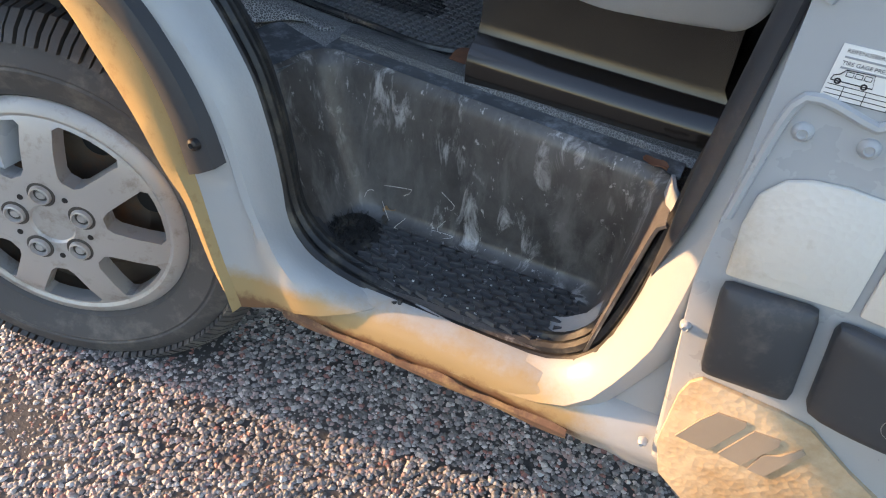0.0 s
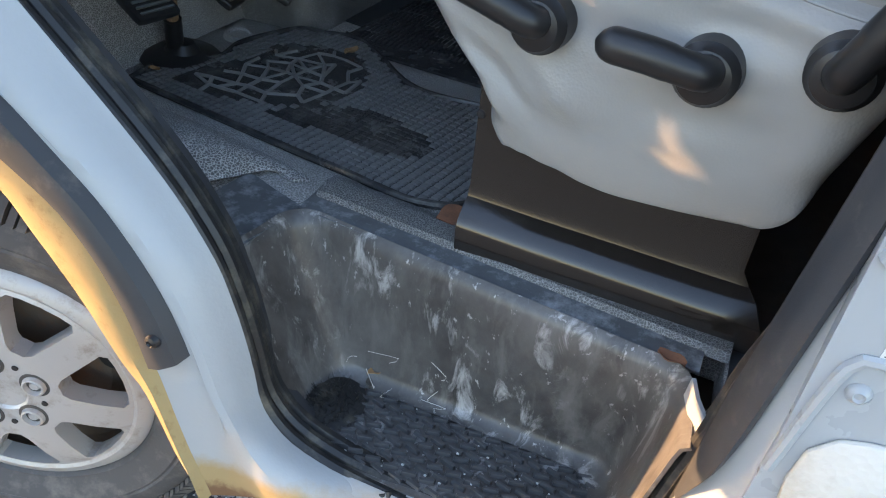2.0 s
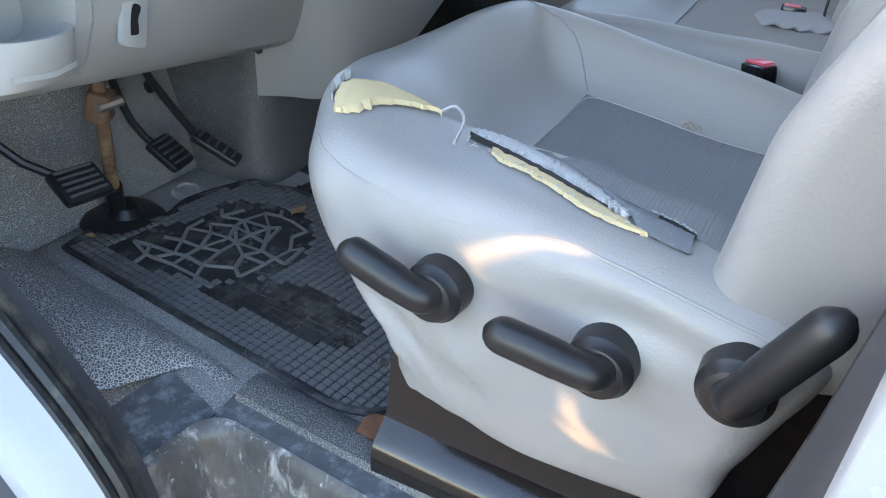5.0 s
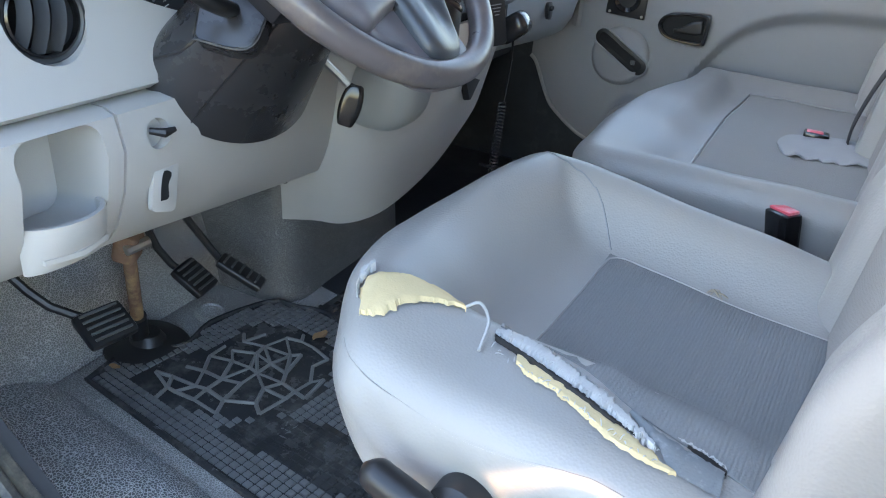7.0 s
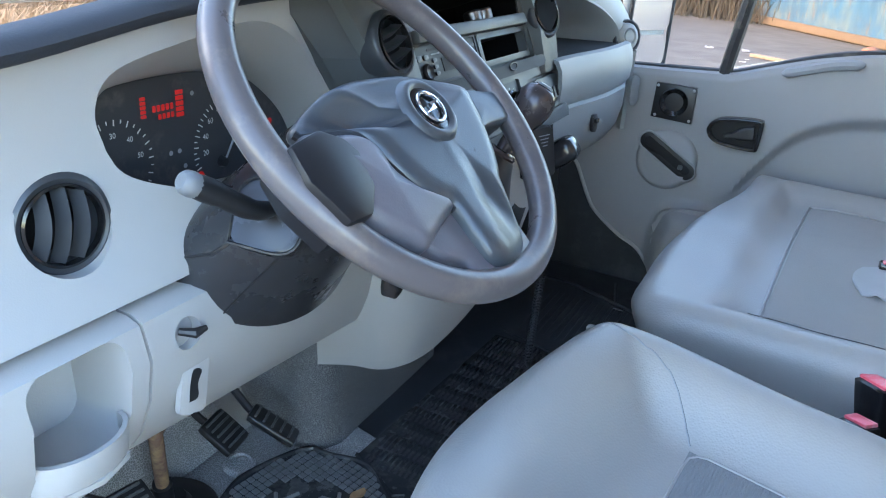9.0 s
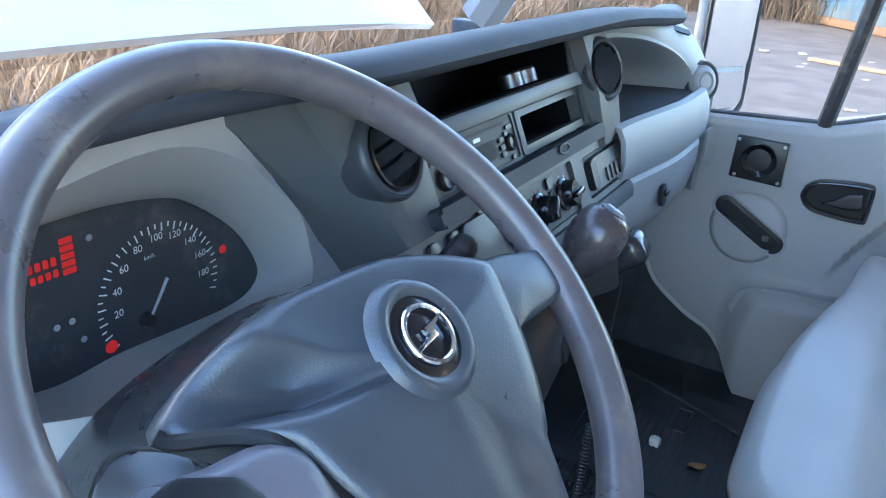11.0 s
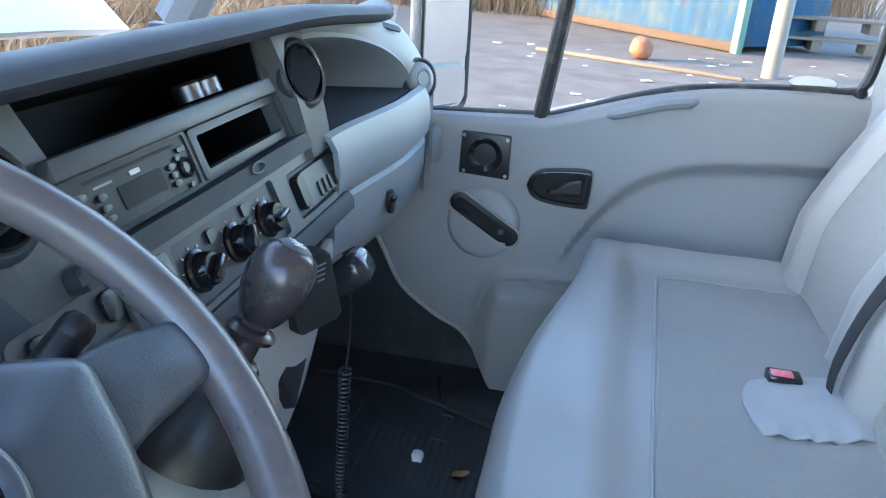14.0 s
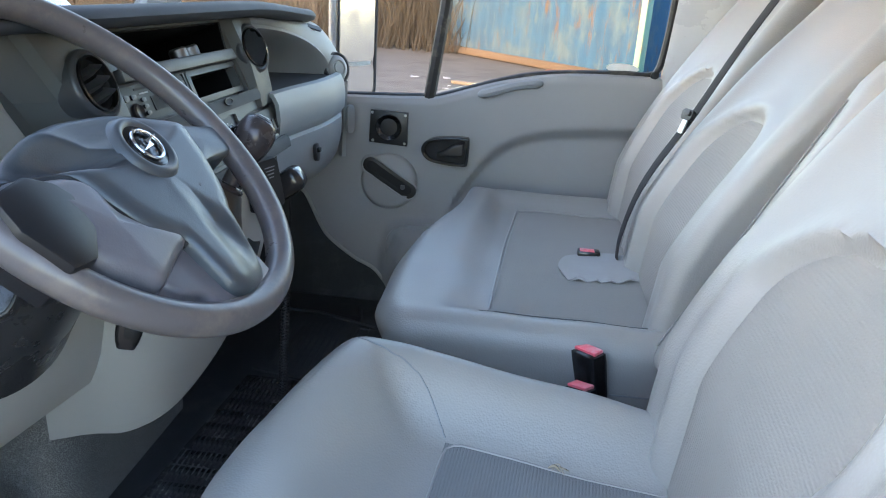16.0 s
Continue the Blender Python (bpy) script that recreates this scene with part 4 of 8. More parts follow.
# pressure label
on_door([(0.322, 0.829), (0.324, 0.872), (0.42, 0.872), (0.42, 0.829)], 0.0003, 0.0012, 0.0, "pressure_label", WHITEMARK, "white printed tyre pressure label")


def text(body, size, m, material, parent, name="lettering", align="LEFT"):
    """Built-in font turned into a flat mesh."""
    cu = bpy.data.curves.new(name, "FONT")
    cu.body, cu.size, cu.align_x = body, size, align
    o = bpy.data.objects.new(name, cu)
    scene.collection.objects.link(o)
    me = bpy.data.meshes.new_from_object(o.evaluated_get(bpy.context.evaluated_depsgraph_get()))
    bpy.data.objects.remove(o)
    bpy.data.curves.remove(cu)
    me.materials.clear()
    me.materials.append(material)
    me.transform(m)
    ob = new(name, me)
    ob.parent = parent
    return ob


BLACKINK = mat("black_ink", (0.02, 0.02, 0.025), 0.6, bump=0)
lm = facing((0.328, 0.7984, 0.866), DN)
text("REIFENUEBERDRUCK", 0.0044, lm, BLACKINK, leaf_door)
text("TIRE GAGE PRESSURE", 0.0044, lm @ Matrix.Translation((0.0, -0.0095, 0)), BLACKINK, leaf_door)
part("small_print", slab([(0, 0), (0.058, 0), (0.058, 0.0015), (0, 0.0015)], lm @ Matrix.Translation((0, -0.0042, 0)), 0, 0.0003), GREYMARK, leaf_door)
part("small_print", slab([(0, 0), (0.046, 0), (0.046, 0.0015), (0, 0.0015)], lm @ Matrix.Translation((0, -0.0125, 0)), 0, 0.0003), GREYMARK, leaf_door)
bm = None
for r in range(4):
    b = slab([(0, 0), (0.085, 0), (0.085, 0.0005), (0, 0.0005)], lm @ Matrix.Translation((-0.004, -0.026 - 0.0038 * r, 0)), 0, 0.0003)
    bm = b if bm is None else join(bm, b)
for c in (0.012, 0.028, 0.046, 0.064):
    bm = join(bm, slab([(c, 0), (c + 0.0005, 0), (c + 0.0005, 0.0118), (c, 0.0118)], lm @ Matrix.Translation((-0.004, -0.0375, 0)), 0, 0.0003))
part("printed_table", bm, BLACKINK, leaf_door)
vanpic = [(0, 0.002), (0.001, 0.006), (0.005, 0.0075), (0.008, 0.0115), (0.028, 0.0125), (0.030, 0.002)]
bm = tube([lm @ Vector((a - 0.003, b - 0.0245, 0.0003)) for a, b in vanpic + vanpic[:1]], 0.0004, 4)
for c in (0.005, 0.024):
    bm = join(bm, lathe([(0.0012, 0.0004), (0.0026, 0.0004)], lm @ Matrix.Translation((c - 0.003, -0.0225, 0)), 14))
for c in (0.009, 0.0155, 0.022):
    bm = join(bm, tube([lm @ Vector((c - 0.003 + a, -0.0245 + b, 0.0003)) for a, b in ((0, 0.007), (0, 0.0105), (0.005, 0.0105), (0.005, 0.007), (0, 0.007))], 0.0003, 4))
part("printed_outline", bm, BLACKINK, leaf_door)

# ---- driver's own door, unseen, swung forward to block and shape the sun ----
fd = thing("driver_door", "unseen white driver door placed to block and shape the sun", "door")
FD = Matrix.Translation((-0.72, 0.79, 0)) @ Matrix.Rotation(radians(-90), 4, "Z")
part("door_shell", carve(prism([(0.0, 0.846), (0.075, 0.845), (0.20, 0.838), (0.222, 0.77), (0.248, 0.68), (0.29, 0.57), (0.36, 0.47), (1.02, 0.42), (1.05, 0.60), (1.05, 1.36), (0.0, 1.34)], "y", -0.012, 0.012, 0.0, FD), *sun_slits(-0.72)), PAINT, fd, "white painted door shell")
part("window_frame", tube([FD @ Vector(p) for p in ((-0.08, 0, 1.33), (0.25, 0, 1.72), (0.55, 0, 1.95), (1.0, 0, 1.97), (1.04, 0, 1.36))], 0.025, 8), PAINT, fd)

# Mirror-shaped block added out of view to keep sun off the seat backs.
part("door_mirror", soft((-0.90, 0.44, 1.32), (-0.82, 0.88, 1.90), 0.05, 6), PAINT, fd, "unseen white block keeping sun off the seat backs")
part("mirror_arm", tube([(-0.86, 0.70, 1.36), (-0.80, 0.79, 1.30)], 0.03, 8), BLACKTRIM, fd)
# ---- driver seat ----
from mathutils.bvhtree import BVHTree

seat = thing("driver_seat", "grey vinyl driver seat with torn outer bolster and yellow foam", "seat")
SEATM = Matrix.Translation((0.10, 1.255, 0)) @ Matrix.Rotation(radians(-5.5), 4, "Z") @ Matrix.Translation((-0.10, -1.255, 0))
SEATI = SEATM.inverted()
seat.matrix_world = SEATM


def cushion_shape(p, u):
    x, y, z = p
    low = step(1.0, 0.80, z)
    if u[0] < 0.5:
        x += (0.5 - u[0]) / 0.5 * (low * 0.118 + 0.008 - 0.054 * step(0.0, 0.60, u[1]) * step(0.2, 0.8, u[2]))
    else:
        x -= (u[0] - 0.5) / 0.5 * low * 0.050 - 0.012 * (u[0] - 0.5)
    if u[2] < 0.5:
        z += (0.5 - u[2]) * 0.10 * step(0.3, 1.0, u[1])
        z -= (0.5 - u[2]) * 0.026 * math.sin(math.pi * min(1, max(0, u[0] - 0.25) / 0.65)) * step(0.4, 0.0, u[1])
    top = step(0.55, 1.0, u[2])
    bol = max(step(0.37, 0.23, u[1]), step(0.76, 0.93, u[1]), step(0.30, 0.10, u[0]))
    bol *= 1 - 0.35 * step(0.5, 1.0, u[0])
    z += top * (-0.062 + 0.066 * bol)
    z += top * 0.027 * step(0.35, 0.9, u[1]) * step(0.6, 0.1, u[0])
    z += top * 0.014 * step(0.5, 0.9, u[1])
    z += top * 0.003 * step(0.32, 0.08, u[0]) * math.sin(math.pi * u[1])
    corner = (math.exp(-((u[1] - 0.24) / 0.17) ** 2) if u[1] < 0.24 else math.exp(-((u[1] - 0.24) / 0.42) ** 2)) * step(0.36, 0.0, u[0])
    x -= 0.036 * corner * step(0.30, 0.70, u[2])
    z += 0.026 * (math.exp(-((u[1] - 0.24) / 0.17) ** 2) if u[1] < 0.24 else math.exp(-((u[1] - 0.24) / 0.30) ** 2)) * step(0.36, 0.0, u[0]) * top
    if u[0] < 0.25:
        x += 0.030 * (0.25 - u[0]) / 0.25 * (2 * u[1] - 1) ** 2
    if u[0] < 0.3:
        x += 0.002 * (0.3 - u[0]) / 0.3 * step(0.45, 0.9, u[2]) * step(0.55, 0.2, u[1])
    # creased, sagging outer skirt
    sk = step(0.35, 0.0, u[1]) * step(0.98, 0.7, u[2]) * (0.25 + 0.75 * step(0.05, 0.3, u[2]))
    y += sk * (0.010 * noise.noise((p.x * 10, 1, p.z * 24)) + 0.004 * math.sin(p.x * 23 + p.z * 40) * step(0.1, -0.1, p.x) * step(0.5, 0.9, u[2]))
    if u[1] < 0.12:
        y -= (p.y - 0.975) * 0.85 * step(0.30, 0.08, u[2]) - 0.010 * step(0.4, 0.0, u[2])
    y += sk * 0.0012 * math.sin((p.x * 0.7 + p.z) * 115 + 3 * noise.noise((p.x * 9, 4, p.z * 9))) * step(0.14, -0.06, p.x)
    return x, y, z + 0.004 * noise.noise((p.x * 11, p.y * 11, 3))


cb = soft((-0.150, 0.975, 0.800), (0.335, 1.535, 1.025), 0.042, 48, cushion_shape)
tree = BVHTree.FromBMesh(cb)
part("seat_cushion", cb, VINYL, seat, "pale grey vinyl cushion cover")


def on_seat(x, y, z=1.07, out=0.003):
    """Nearest spot of the cushion, a little proud, from world x, y."""
    p = SEATI @ Vector((x, y, z))
    q, n, _, _ = tree.find_nearest(p)
    if n.dot(p - q) < 0:
        n = -n
    return q + n * out


def patch(a, b, cols, out, rag=0.0, z=1.07, seed=0, nrow=40, thick=0.006):
    """A strip over the cushion between two lines of world x, y, with ragged edges."""
    la, lb = smooth_line([(x, y, 0) for x, y in a], nrow), smooth_line([(x, y, 0) for x, y in b], nrow)
    secs = []
    for i, (p, q) in enumerate(zip(la, lb)):
        r0, r1 = rag * (noise.noise((i * 0.23, seed, 0)) + 0.5 * noise.noise((i * 0.8, seed, 1))), rag * (noise.noise((i * 0.23, seed, 5)) + 0.5 * noise.noise((i * 0.8, seed, 6)))
        d = (q - p).normalized()
        p, q = p + d * r0, q + d * r1
        secs.append([on_seat(*(p.lerp(q, k / cols)).xy, z, out if 0 < k < cols else out * 0.4) for k in range(cols + 1)])
    bm = loft(secs + [[v - Vector((0, 0, thick)) for v in s] for s in secs[::-1]], closed=False, loop=True)
    return bm


def top_patch(a, b, cols, out, nrow=16):
    """A panel dropped straight down on the cushion."""
    la, lb = smooth_line([(x, y, 0) for x, y in a], nrow), smooth_line([(x, y, 0) for x, y in b], nrow)
    secs = []
    for i, (p, q) in enumerate(zip(la, lb)):
        row = []
        for k in range(cols + 1):
            w = SEATI @ Vector((*(p.lerp(q, k / cols)).xy, 1.3))
            h = tree.ray_cast(w, Vector((0, 0, -1)))[0]
            row.append(h + Vector((0, 0, out if 0 < k < cols and 0 < i < nrow - 1 else out * 0.3)))
        secs.append(row)
    return sheet(secs, 0.003)


PANA, PANB = [(-0.022, 1.120), (0.06, 1.100), (0.12, 1.068), (0.17, 1.049), (0.215, 1.037), (0.30, 1.02)], [(0.014, 1.420), (0.09, 1.414), (0.17, 1.404), (0.25, 1.392), (0.33, 1.378)]
edge = [tree.ray_cast(SEATI @ Vector((q.x, q.y, 1.3)), Vector((0, 0, -1)))[0] + Vector((0, 0, 0.001)) for q in smooth_line([(0.33, 1.378, 0), (0.17, 1.404, 0), (0.045, 1.419, 0), (0.022, 1.416, 0), (0.013, 1.400, 0), (0.004, 1.33, 0), (-0.010, 1.22, 0), (-0.022, 1.125, 0)], 60)]
part("panel_piping", tube(edge, 0.0018, 8), VINYL, seat)
part("seat_panel", top_patch(PANA, PANB, 12, 0.004), FABRIC, seat, "grey woven centre panel")
foam = part("torn_foam", patch([(-0.1484, 1.041), (-0.1605, 1.0654), (-0.160, 1.084), (-0.1475, 1.1053), (-0.1163, 1.1277), (-0.085, 1.133), (-0.0536, 1.1225)], [(-0.1452, 1.0377), (-0.1219, 1.040), (-0.1042, 1.0602), (-0.1042, 1.0729), (-0.0834, 1.1001), (-0.0526, 1.1202)], 10, 0.006, 0.004, z=1.065, nrow=70), FOAM, seat, "exposed yellow foam")
part("torn_cover_edge", patch([(-0.160, 1.056), (-0.165, 1.070), (-0.160, 1.090), (-0.154, 1.106)], [(-0.168, 1.056), (-0.178, 1.072), (-0.174, 1.096), (-0.160, 1.114)], 4, 0.010, 0.003, z=1.065, nrow=60, thick=0.002), FRAY, foam, "white torn cover backing")
tear = part("torn_foam", patch([(0.012, 1.0680), (0.0300, 1.0560), (0.0651, 1.0458), (0.1158, 1.0174), (0.1355, 1.0098), (0.164, 1.0087)], [(0.008, 1.0820), (0.0350, 1.0730), (0.0874, 1.0532), (0.1297, 1.0352), (0.1697, 1.0127)], 6, 0.004, 0.004, seed=3, nrow=70), FOAM, seat, "exposed yellow foam")
part("frayed_backing", patch([(-0.0168, 1.0985), (0.0293, 1.0775), (0.0874, 1.0545), (0.1297, 1.0365), (0.148, 1.026)], [(-0.0168, 1.1083), (0.0068, 1.1155), (0.0496, 1.0950), (0.0761, 1.0800), (0.0958, 1.0740), (0.1203, 1.0565), (0.1456, 1.035)], 4, 0.0060, 0.006, seed=7, nrow=200, thick=0.002), FRAY, tear, "white frayed cloth backing")
# Black strips paint the shade in the open tear.
part("tear_slit_shade", patch([(-0.014, 1.0915), (0.0290, 1.0715), (0.0650, 1.0560), (0.110, 1.0385)], [(-0.0168, 1.0975), (0.0293, 1.0768), (0.0874, 1.0538), (0.118, 1.0405)], 3, 0.0062, 0.002, seed=9, nrow=80, thick=0.0015), VOID, tear, "black strip painting the shade under the torn cover")
part("tear_gap_shade", patch([(-0.012, 1.0953), (0.0293, 1.0757), (0.0874, 1.0529), (0.1297, 1.0349)], [(-0.011, 1.0985), (0.0298, 1.0790), (0.0879, 1.0562), (0.1300, 1.0378)], 1, 0.0085, 0.0), VOID, tear)
part("worn_backing", patch([(0.1186, 1.0605), (0.148, 1.034), (0.170, 1.012), (0.205, 1.010)], [(0.122, 1.066), (0.1588, 1.0479), (0.185, 1.044), (0.2044, 1.0402)], 3, 0.005, 0.003), mat("worn_cloth_backing", (0.17, 0.185, 0.195), 0.85, bump=0.6, bscale=350, dirt=(0.4, 0.4, 0.4), dscale=40, damount=0.4), seat, "worn grey cloth beside the tear")
part("tear_gap_shade", patch([(0.1699, 1.0455), (0.188, 1.0390), (0.206, 1.0326)], [(0.1699, 1.0495), (0.189, 1.0455), (0.206, 1.0395)], 1, 0.0075, 0.001), VOID, seat)
part("frayed_backing", patch([(0.160, 1.0520), (0.188, 1.0455), (0.206, 1.0395)], [(0.160, 1.0540), (0.189, 1.0478), (0.206, 1.0415)], 1, 0.0085, 0.004, seed=13, nrow=60), FRAY, tear)
for x0_, y0_, l_ in ((0.132, 0.988, 0.020), (0.168, 0.990, 0.016), (0.150, 0.985, 0.008)):
    part("worn_chip", patch([(x0_ - l_ / 2, y0_), (x0_, y0_ - 0.002), (x0_ + l_ / 2, y0_)], [(x0_ - l_ / 2, y0_ + 0.002), (x0_, y0_ + 0.005), (x0_ + l_ / 2, y0_ + 0.003)], 2, 0.002, 0.003, z=1.0, seed=int(l_ * 1000), nrow=14), mat("bare_vinyl_backing", (0.50, 0.44, 0.36), 0.9, bump=0.3), seat)
# loose threads
random.seed(5)
for k in range(60):
    f = k / 60
    a = Vector((-0.012 + 0.165 * f, 1.096 - 0.074 * f + (0.016 - 0.01 * f if k % 2 else -0.020 + 0.008 * f), 0))
    p0 = on_seat(a.x, a.y, 1.07, 0.004)
    d = Vector((random.uniform(-1, 1), random.uniform(-1, 1), random.uniform(0.2, 1))).normalized() * random.uniform(0.003, 0.008)
    part("thread", tube([p0, p0 + d * 0.6, p0 + d + Vector((0, 0, -0.002))], 0.0005, 4), FRAY, tear)
loop = [on_seat(-0.0528, 1.1236, 1.07, 0.004), on_seat(-0.040, 1.128, 1.07, 0.014), on_seat(-0.024, 1.100, 1.07, 0.012), on_seat(-0.019, 1.064, 1.07, 0.003)]
part("thread", tube(smooth_line(loop, 16), 0.0016, 5), FRAY, tear)


def seam(pts, r=0.0014, n=40):
    """Stitched seam over the cushion through x, y, z spots."""
    return tube([on_seat(p.x, p.y, p.z, 0.0006) for p in smooth_line(pts, n)], r, 5)


part("seam", seam([(-0.1374, 1.0257, 1.0253), (-0.1041, 1.0031, 1.0153), (-0.0541, 0.9943, 1.006), (-0.0081, 0.9869, 1.0021), (0.0423, 0.9836, 1.005), (0.0919, 0.9838, 1.012), (0.1317, 0.9817, 1.0116), (0.30, 0.95, 1.0)]), VINYL, seat)
part("seam", seam([(-0.12, 1.52, 1.08), (-0.085, 1.50, 1.08), (-0.03, 1.465, 1.06), (0.014, 1.420, 1.0)], 0.0011), DOORCARDDARK, seat)
part("seat_cover_clip", lathe([(0.0, 0.003), (0.004, 0.002), (0.005, 0.0)], facing(SEATI @ Vector((-0.036, 0.982, 0.838)), (0, -1, 0)), 10), VOID, seat)
for k, (dx, dy, w) in enumerate(((0.000, 0.0, 0.0016), (0.010, 0.004, 0.0010), (0.004, -0.006, 0.0007))):
    part("dry_leaf_bit", tube(smooth_line([SEATI @ Vector((0.140 + dx, 1.406 + dy, 0.982)), SEATI @ Vector((0.147 + dx, 1.402 - dy, 0.989)), SEATI @ Vector((0.155 + dx, 1.399 + dy, 0.983))], 7), [0.0005, w * 0.7, w, w * 1.1, w, w * 0.7, 0.0005], 5), STRAW, seat, "pale dry leaf curl")


def back_shape(y0, y1, xb, z0, z1, t, curve=0.045, k1=0.10, k2=0.6):
    """Backrest: wings forward, leaning back further up, narrowing at the top."""
    def f(p, u):
        z = p.z
        wing = abs(2 * u[1] - 1) ** 3
        lean = k1 * (z - z0) + k2 * max(0, z - 1.12) ** 1.3
        x = xb + lean + u[0] * t + curve * (1 - wing) * (1 - u[0])
        h = u[2]
        narrow = 1 - 0.20 * step(0.60, 1.0, h) - 0.04 * step(0.2, 0, h)
        y = (y0 + y1) / 2 + (p.y - (y0 + y1) / 2) * narrow
        return x, y, z + 0.004 * noise.noise((p.y * 9, z * 9, 2))
    return f


def backrest(parent, y0, y1, xb, z0, z1, t, name, curve=0.045, pz=1.33, k2=0.6):
    """Padded backrest whose front has a sunken insert with an arched top."""
    f = back_shape(y0, y1, xb, z0, z1, t, curve, k2=k2)
    c, w = (y0 + y1) / 2, (y1 - y0) * 0.31

    def half_width(z):
        h = max(0.0, min(1.0, (z - z0 - 0.05) / (pz - z0 - 0.05)))
        return w * (1 - 0.1 * (1 - h)) * math.sqrt(max(0.0, 1 - (max(0, h - 0.72) / 0.28) ** 2))

    def g(p, u):
        q = Vector(f(p, u))
        zc = z0 + 0.05 + 0.72 * (pz - z0 - 0.05)
        if p.z < zc:
            d = half_width(p.z) - abs(q.y - c)
        else:
            d = (1 - math.hypot((q.y - c) / w, (p.z - zc) / (pz - zc))) * w
        roll = 0.010 * math.exp(-((d + 0.020) / 0.016) ** 2)
        q.x += (1 - u[0]) * (0.012 * step(-0.006, 0.010, d) - roll)
        return q

    ob = part(name, soft((0.0, y0, z0), (t, y1, z1), 0.05, 56, g), VINYL, parent, "pale grey vinyl backrest", 60)
    secs = []
    for k in range(41):
        h = 1 - (1 - k / 40) ** 1.6
        z = z0 + 0.05 + (pz - 0.012 - z0 - 0.05) * h
        ww = max(0.006, half_width(z + 0.006 * h) - 0.009)
        row = []
        for q in range(11):
            e = 2 * q / 10 - 1
            y = c + ww * math.sin(e * math.pi / 2)
            v = Vector(f(Vector((0, y, z)), [0.0, (y - y0) / (y1 - y0), (z - z0) / (z1 - z0)]))
            v.y = y
            row.append(v + Vector((0.0115 - 0.0065 * (1 - e ** 6) * (1 - h ** 12), 0, 0)))
        secs.append(row)
    part("backrest_panel", sheet(secs, 0.006), FABRICPALE, ob, "grey woven backrest panel")
    return ob


backrest(seat, 0.99, 1.545, 0.213, 0.93, 1.68, 0.16, "backrest")
arm = part("armrest", soft((0.0, 1.588, 1.03), (0.075, 1.662, 1.475), 0.026, 12, lambda p, u: (p.x + 0.373 + (p.z - 1.312) * 0.465, p.y, p.z)), VINYL, seat, "folded-up grey vinyl armrest", 60)
part("armrest_seam", tube([(0.3725 + (z - 1.312) * 0.465 - 0.0005, 1.632, z) for z in [1.06 + 0.04 * k for k in range(10)]], 0.0016, 5), FABRIC, arm)
part("headrest", soft((0.50, 1.12, 1.74), (0.62, 1.41, 1.94), 0.045, 8), VINYL, seat)


def lever(x, y, z, ang, length):
    """Side lever: round boss with a bent grip."""
    c = SEATI @ Vector((x, y, z))
    c.y = min(c.y, 0.972)
    m = facing(c, (0, -1, 0))
    boss = part("lever_boss", lathe([(0.0, 0.022), (0.015, 0.022), (0.022, 0.019), (0.024, 0.014), (0.0275, 0.010), (0.0285, -0.012)], m, 32), BLACK, seat, "black plastic lever boss")
    d = Vector((math.cos(ang), 0, math.sin(ang)))
    p0 = Vector((c.x, c.y - 0.016, c.z + 0.006)) - d * 0.002
    pts = [p0, p0 + Vector((0, -0.010, 0)) + d * 0.002, p0 + Vector((0, -0.015, 0.002)) + d * 0.016, p0 + Vector((0, -0.018, 0.005)) + d * length * 0.5, p0 + Vector((0, -0.018, 0.005)) + d * (length - 0.012), p0 + Vector((0, -0.017, 0.005)) + d * (length - 0.003), p0 + Vector((0, -0.016, 0.005)) + d * length]
    part("lever_grip", tube(smooth_line(pts, 24), [0.0145] * 9 + [0.0152] * 11 + [0.0148, 0.0135, 0.010, 0.004], 16), BLACK, boss, "black plastic lever grip")


lever(0.012, 0.975, 0.942, radians(166), 0.080)
lever(0.159, 0.960, 0.936, radians(178), 0.088)
lever(0.253, 0.950, 0.961, radians(64), 0.100)

# ---- seat pedestal ----
ped = thing("seat_pedestal", "glossy black steel box under the driver seat", "seat base")
part("pedestal_box", box((0.090, 1.285, 0.760), (0.31, 0.44, 0.25), 0.004), BOXBLACK, ped)
bm = sheet([[(x, 1.064 - d, 0.87), (x, 1.063 - d, 0.71), (x + e * 0.3, 1.058 - d, 0.694), (x + e * 0.6, 1.044 - d, 0.686), (x + e * 0.8, 1.032 - d, 0.676), (x + e, 1.028 - d, 0.664), (x + e, 1.030 - d, 0.634)] for x, d, e in ((-0.066, 0.0, 0.0), (0.03, 0.006, 0.0), (0.12, 0.010, 0.0), (0.20, 0.014, 0.014), (0.247, 0.016, 0.034))], 0.003)
part("pedestal_flange", bm, BOXBLACK, ped, "rolled black steel edge")
part("paint_chip", slab(rounded([(0, 0), (0.006, 0.002), (0.011, -0.001), (0.009, -0.004), (0.003, -0.004)], 14), facing((0.012, 1.0238, 0.656), (0, -1, 0.1)), 0, 0.0006), CRUMB, ped)
part("rust_patch", slab(rounded([(-0.016, -0.014), (0.012, -0.016), (0.018, 0.004), (0.004, 0.018), (-0.014, 0.012)], 20), facing((-0.092, 1.080, 0.646), (0, -0.2, 1)), 0, 0.002), RUST, van, "rust patch on the floor")

# ---- passenger bench ----
bench = thing("passenger_bench", "double passenger bench in pale grey vinyl", "bench seat")


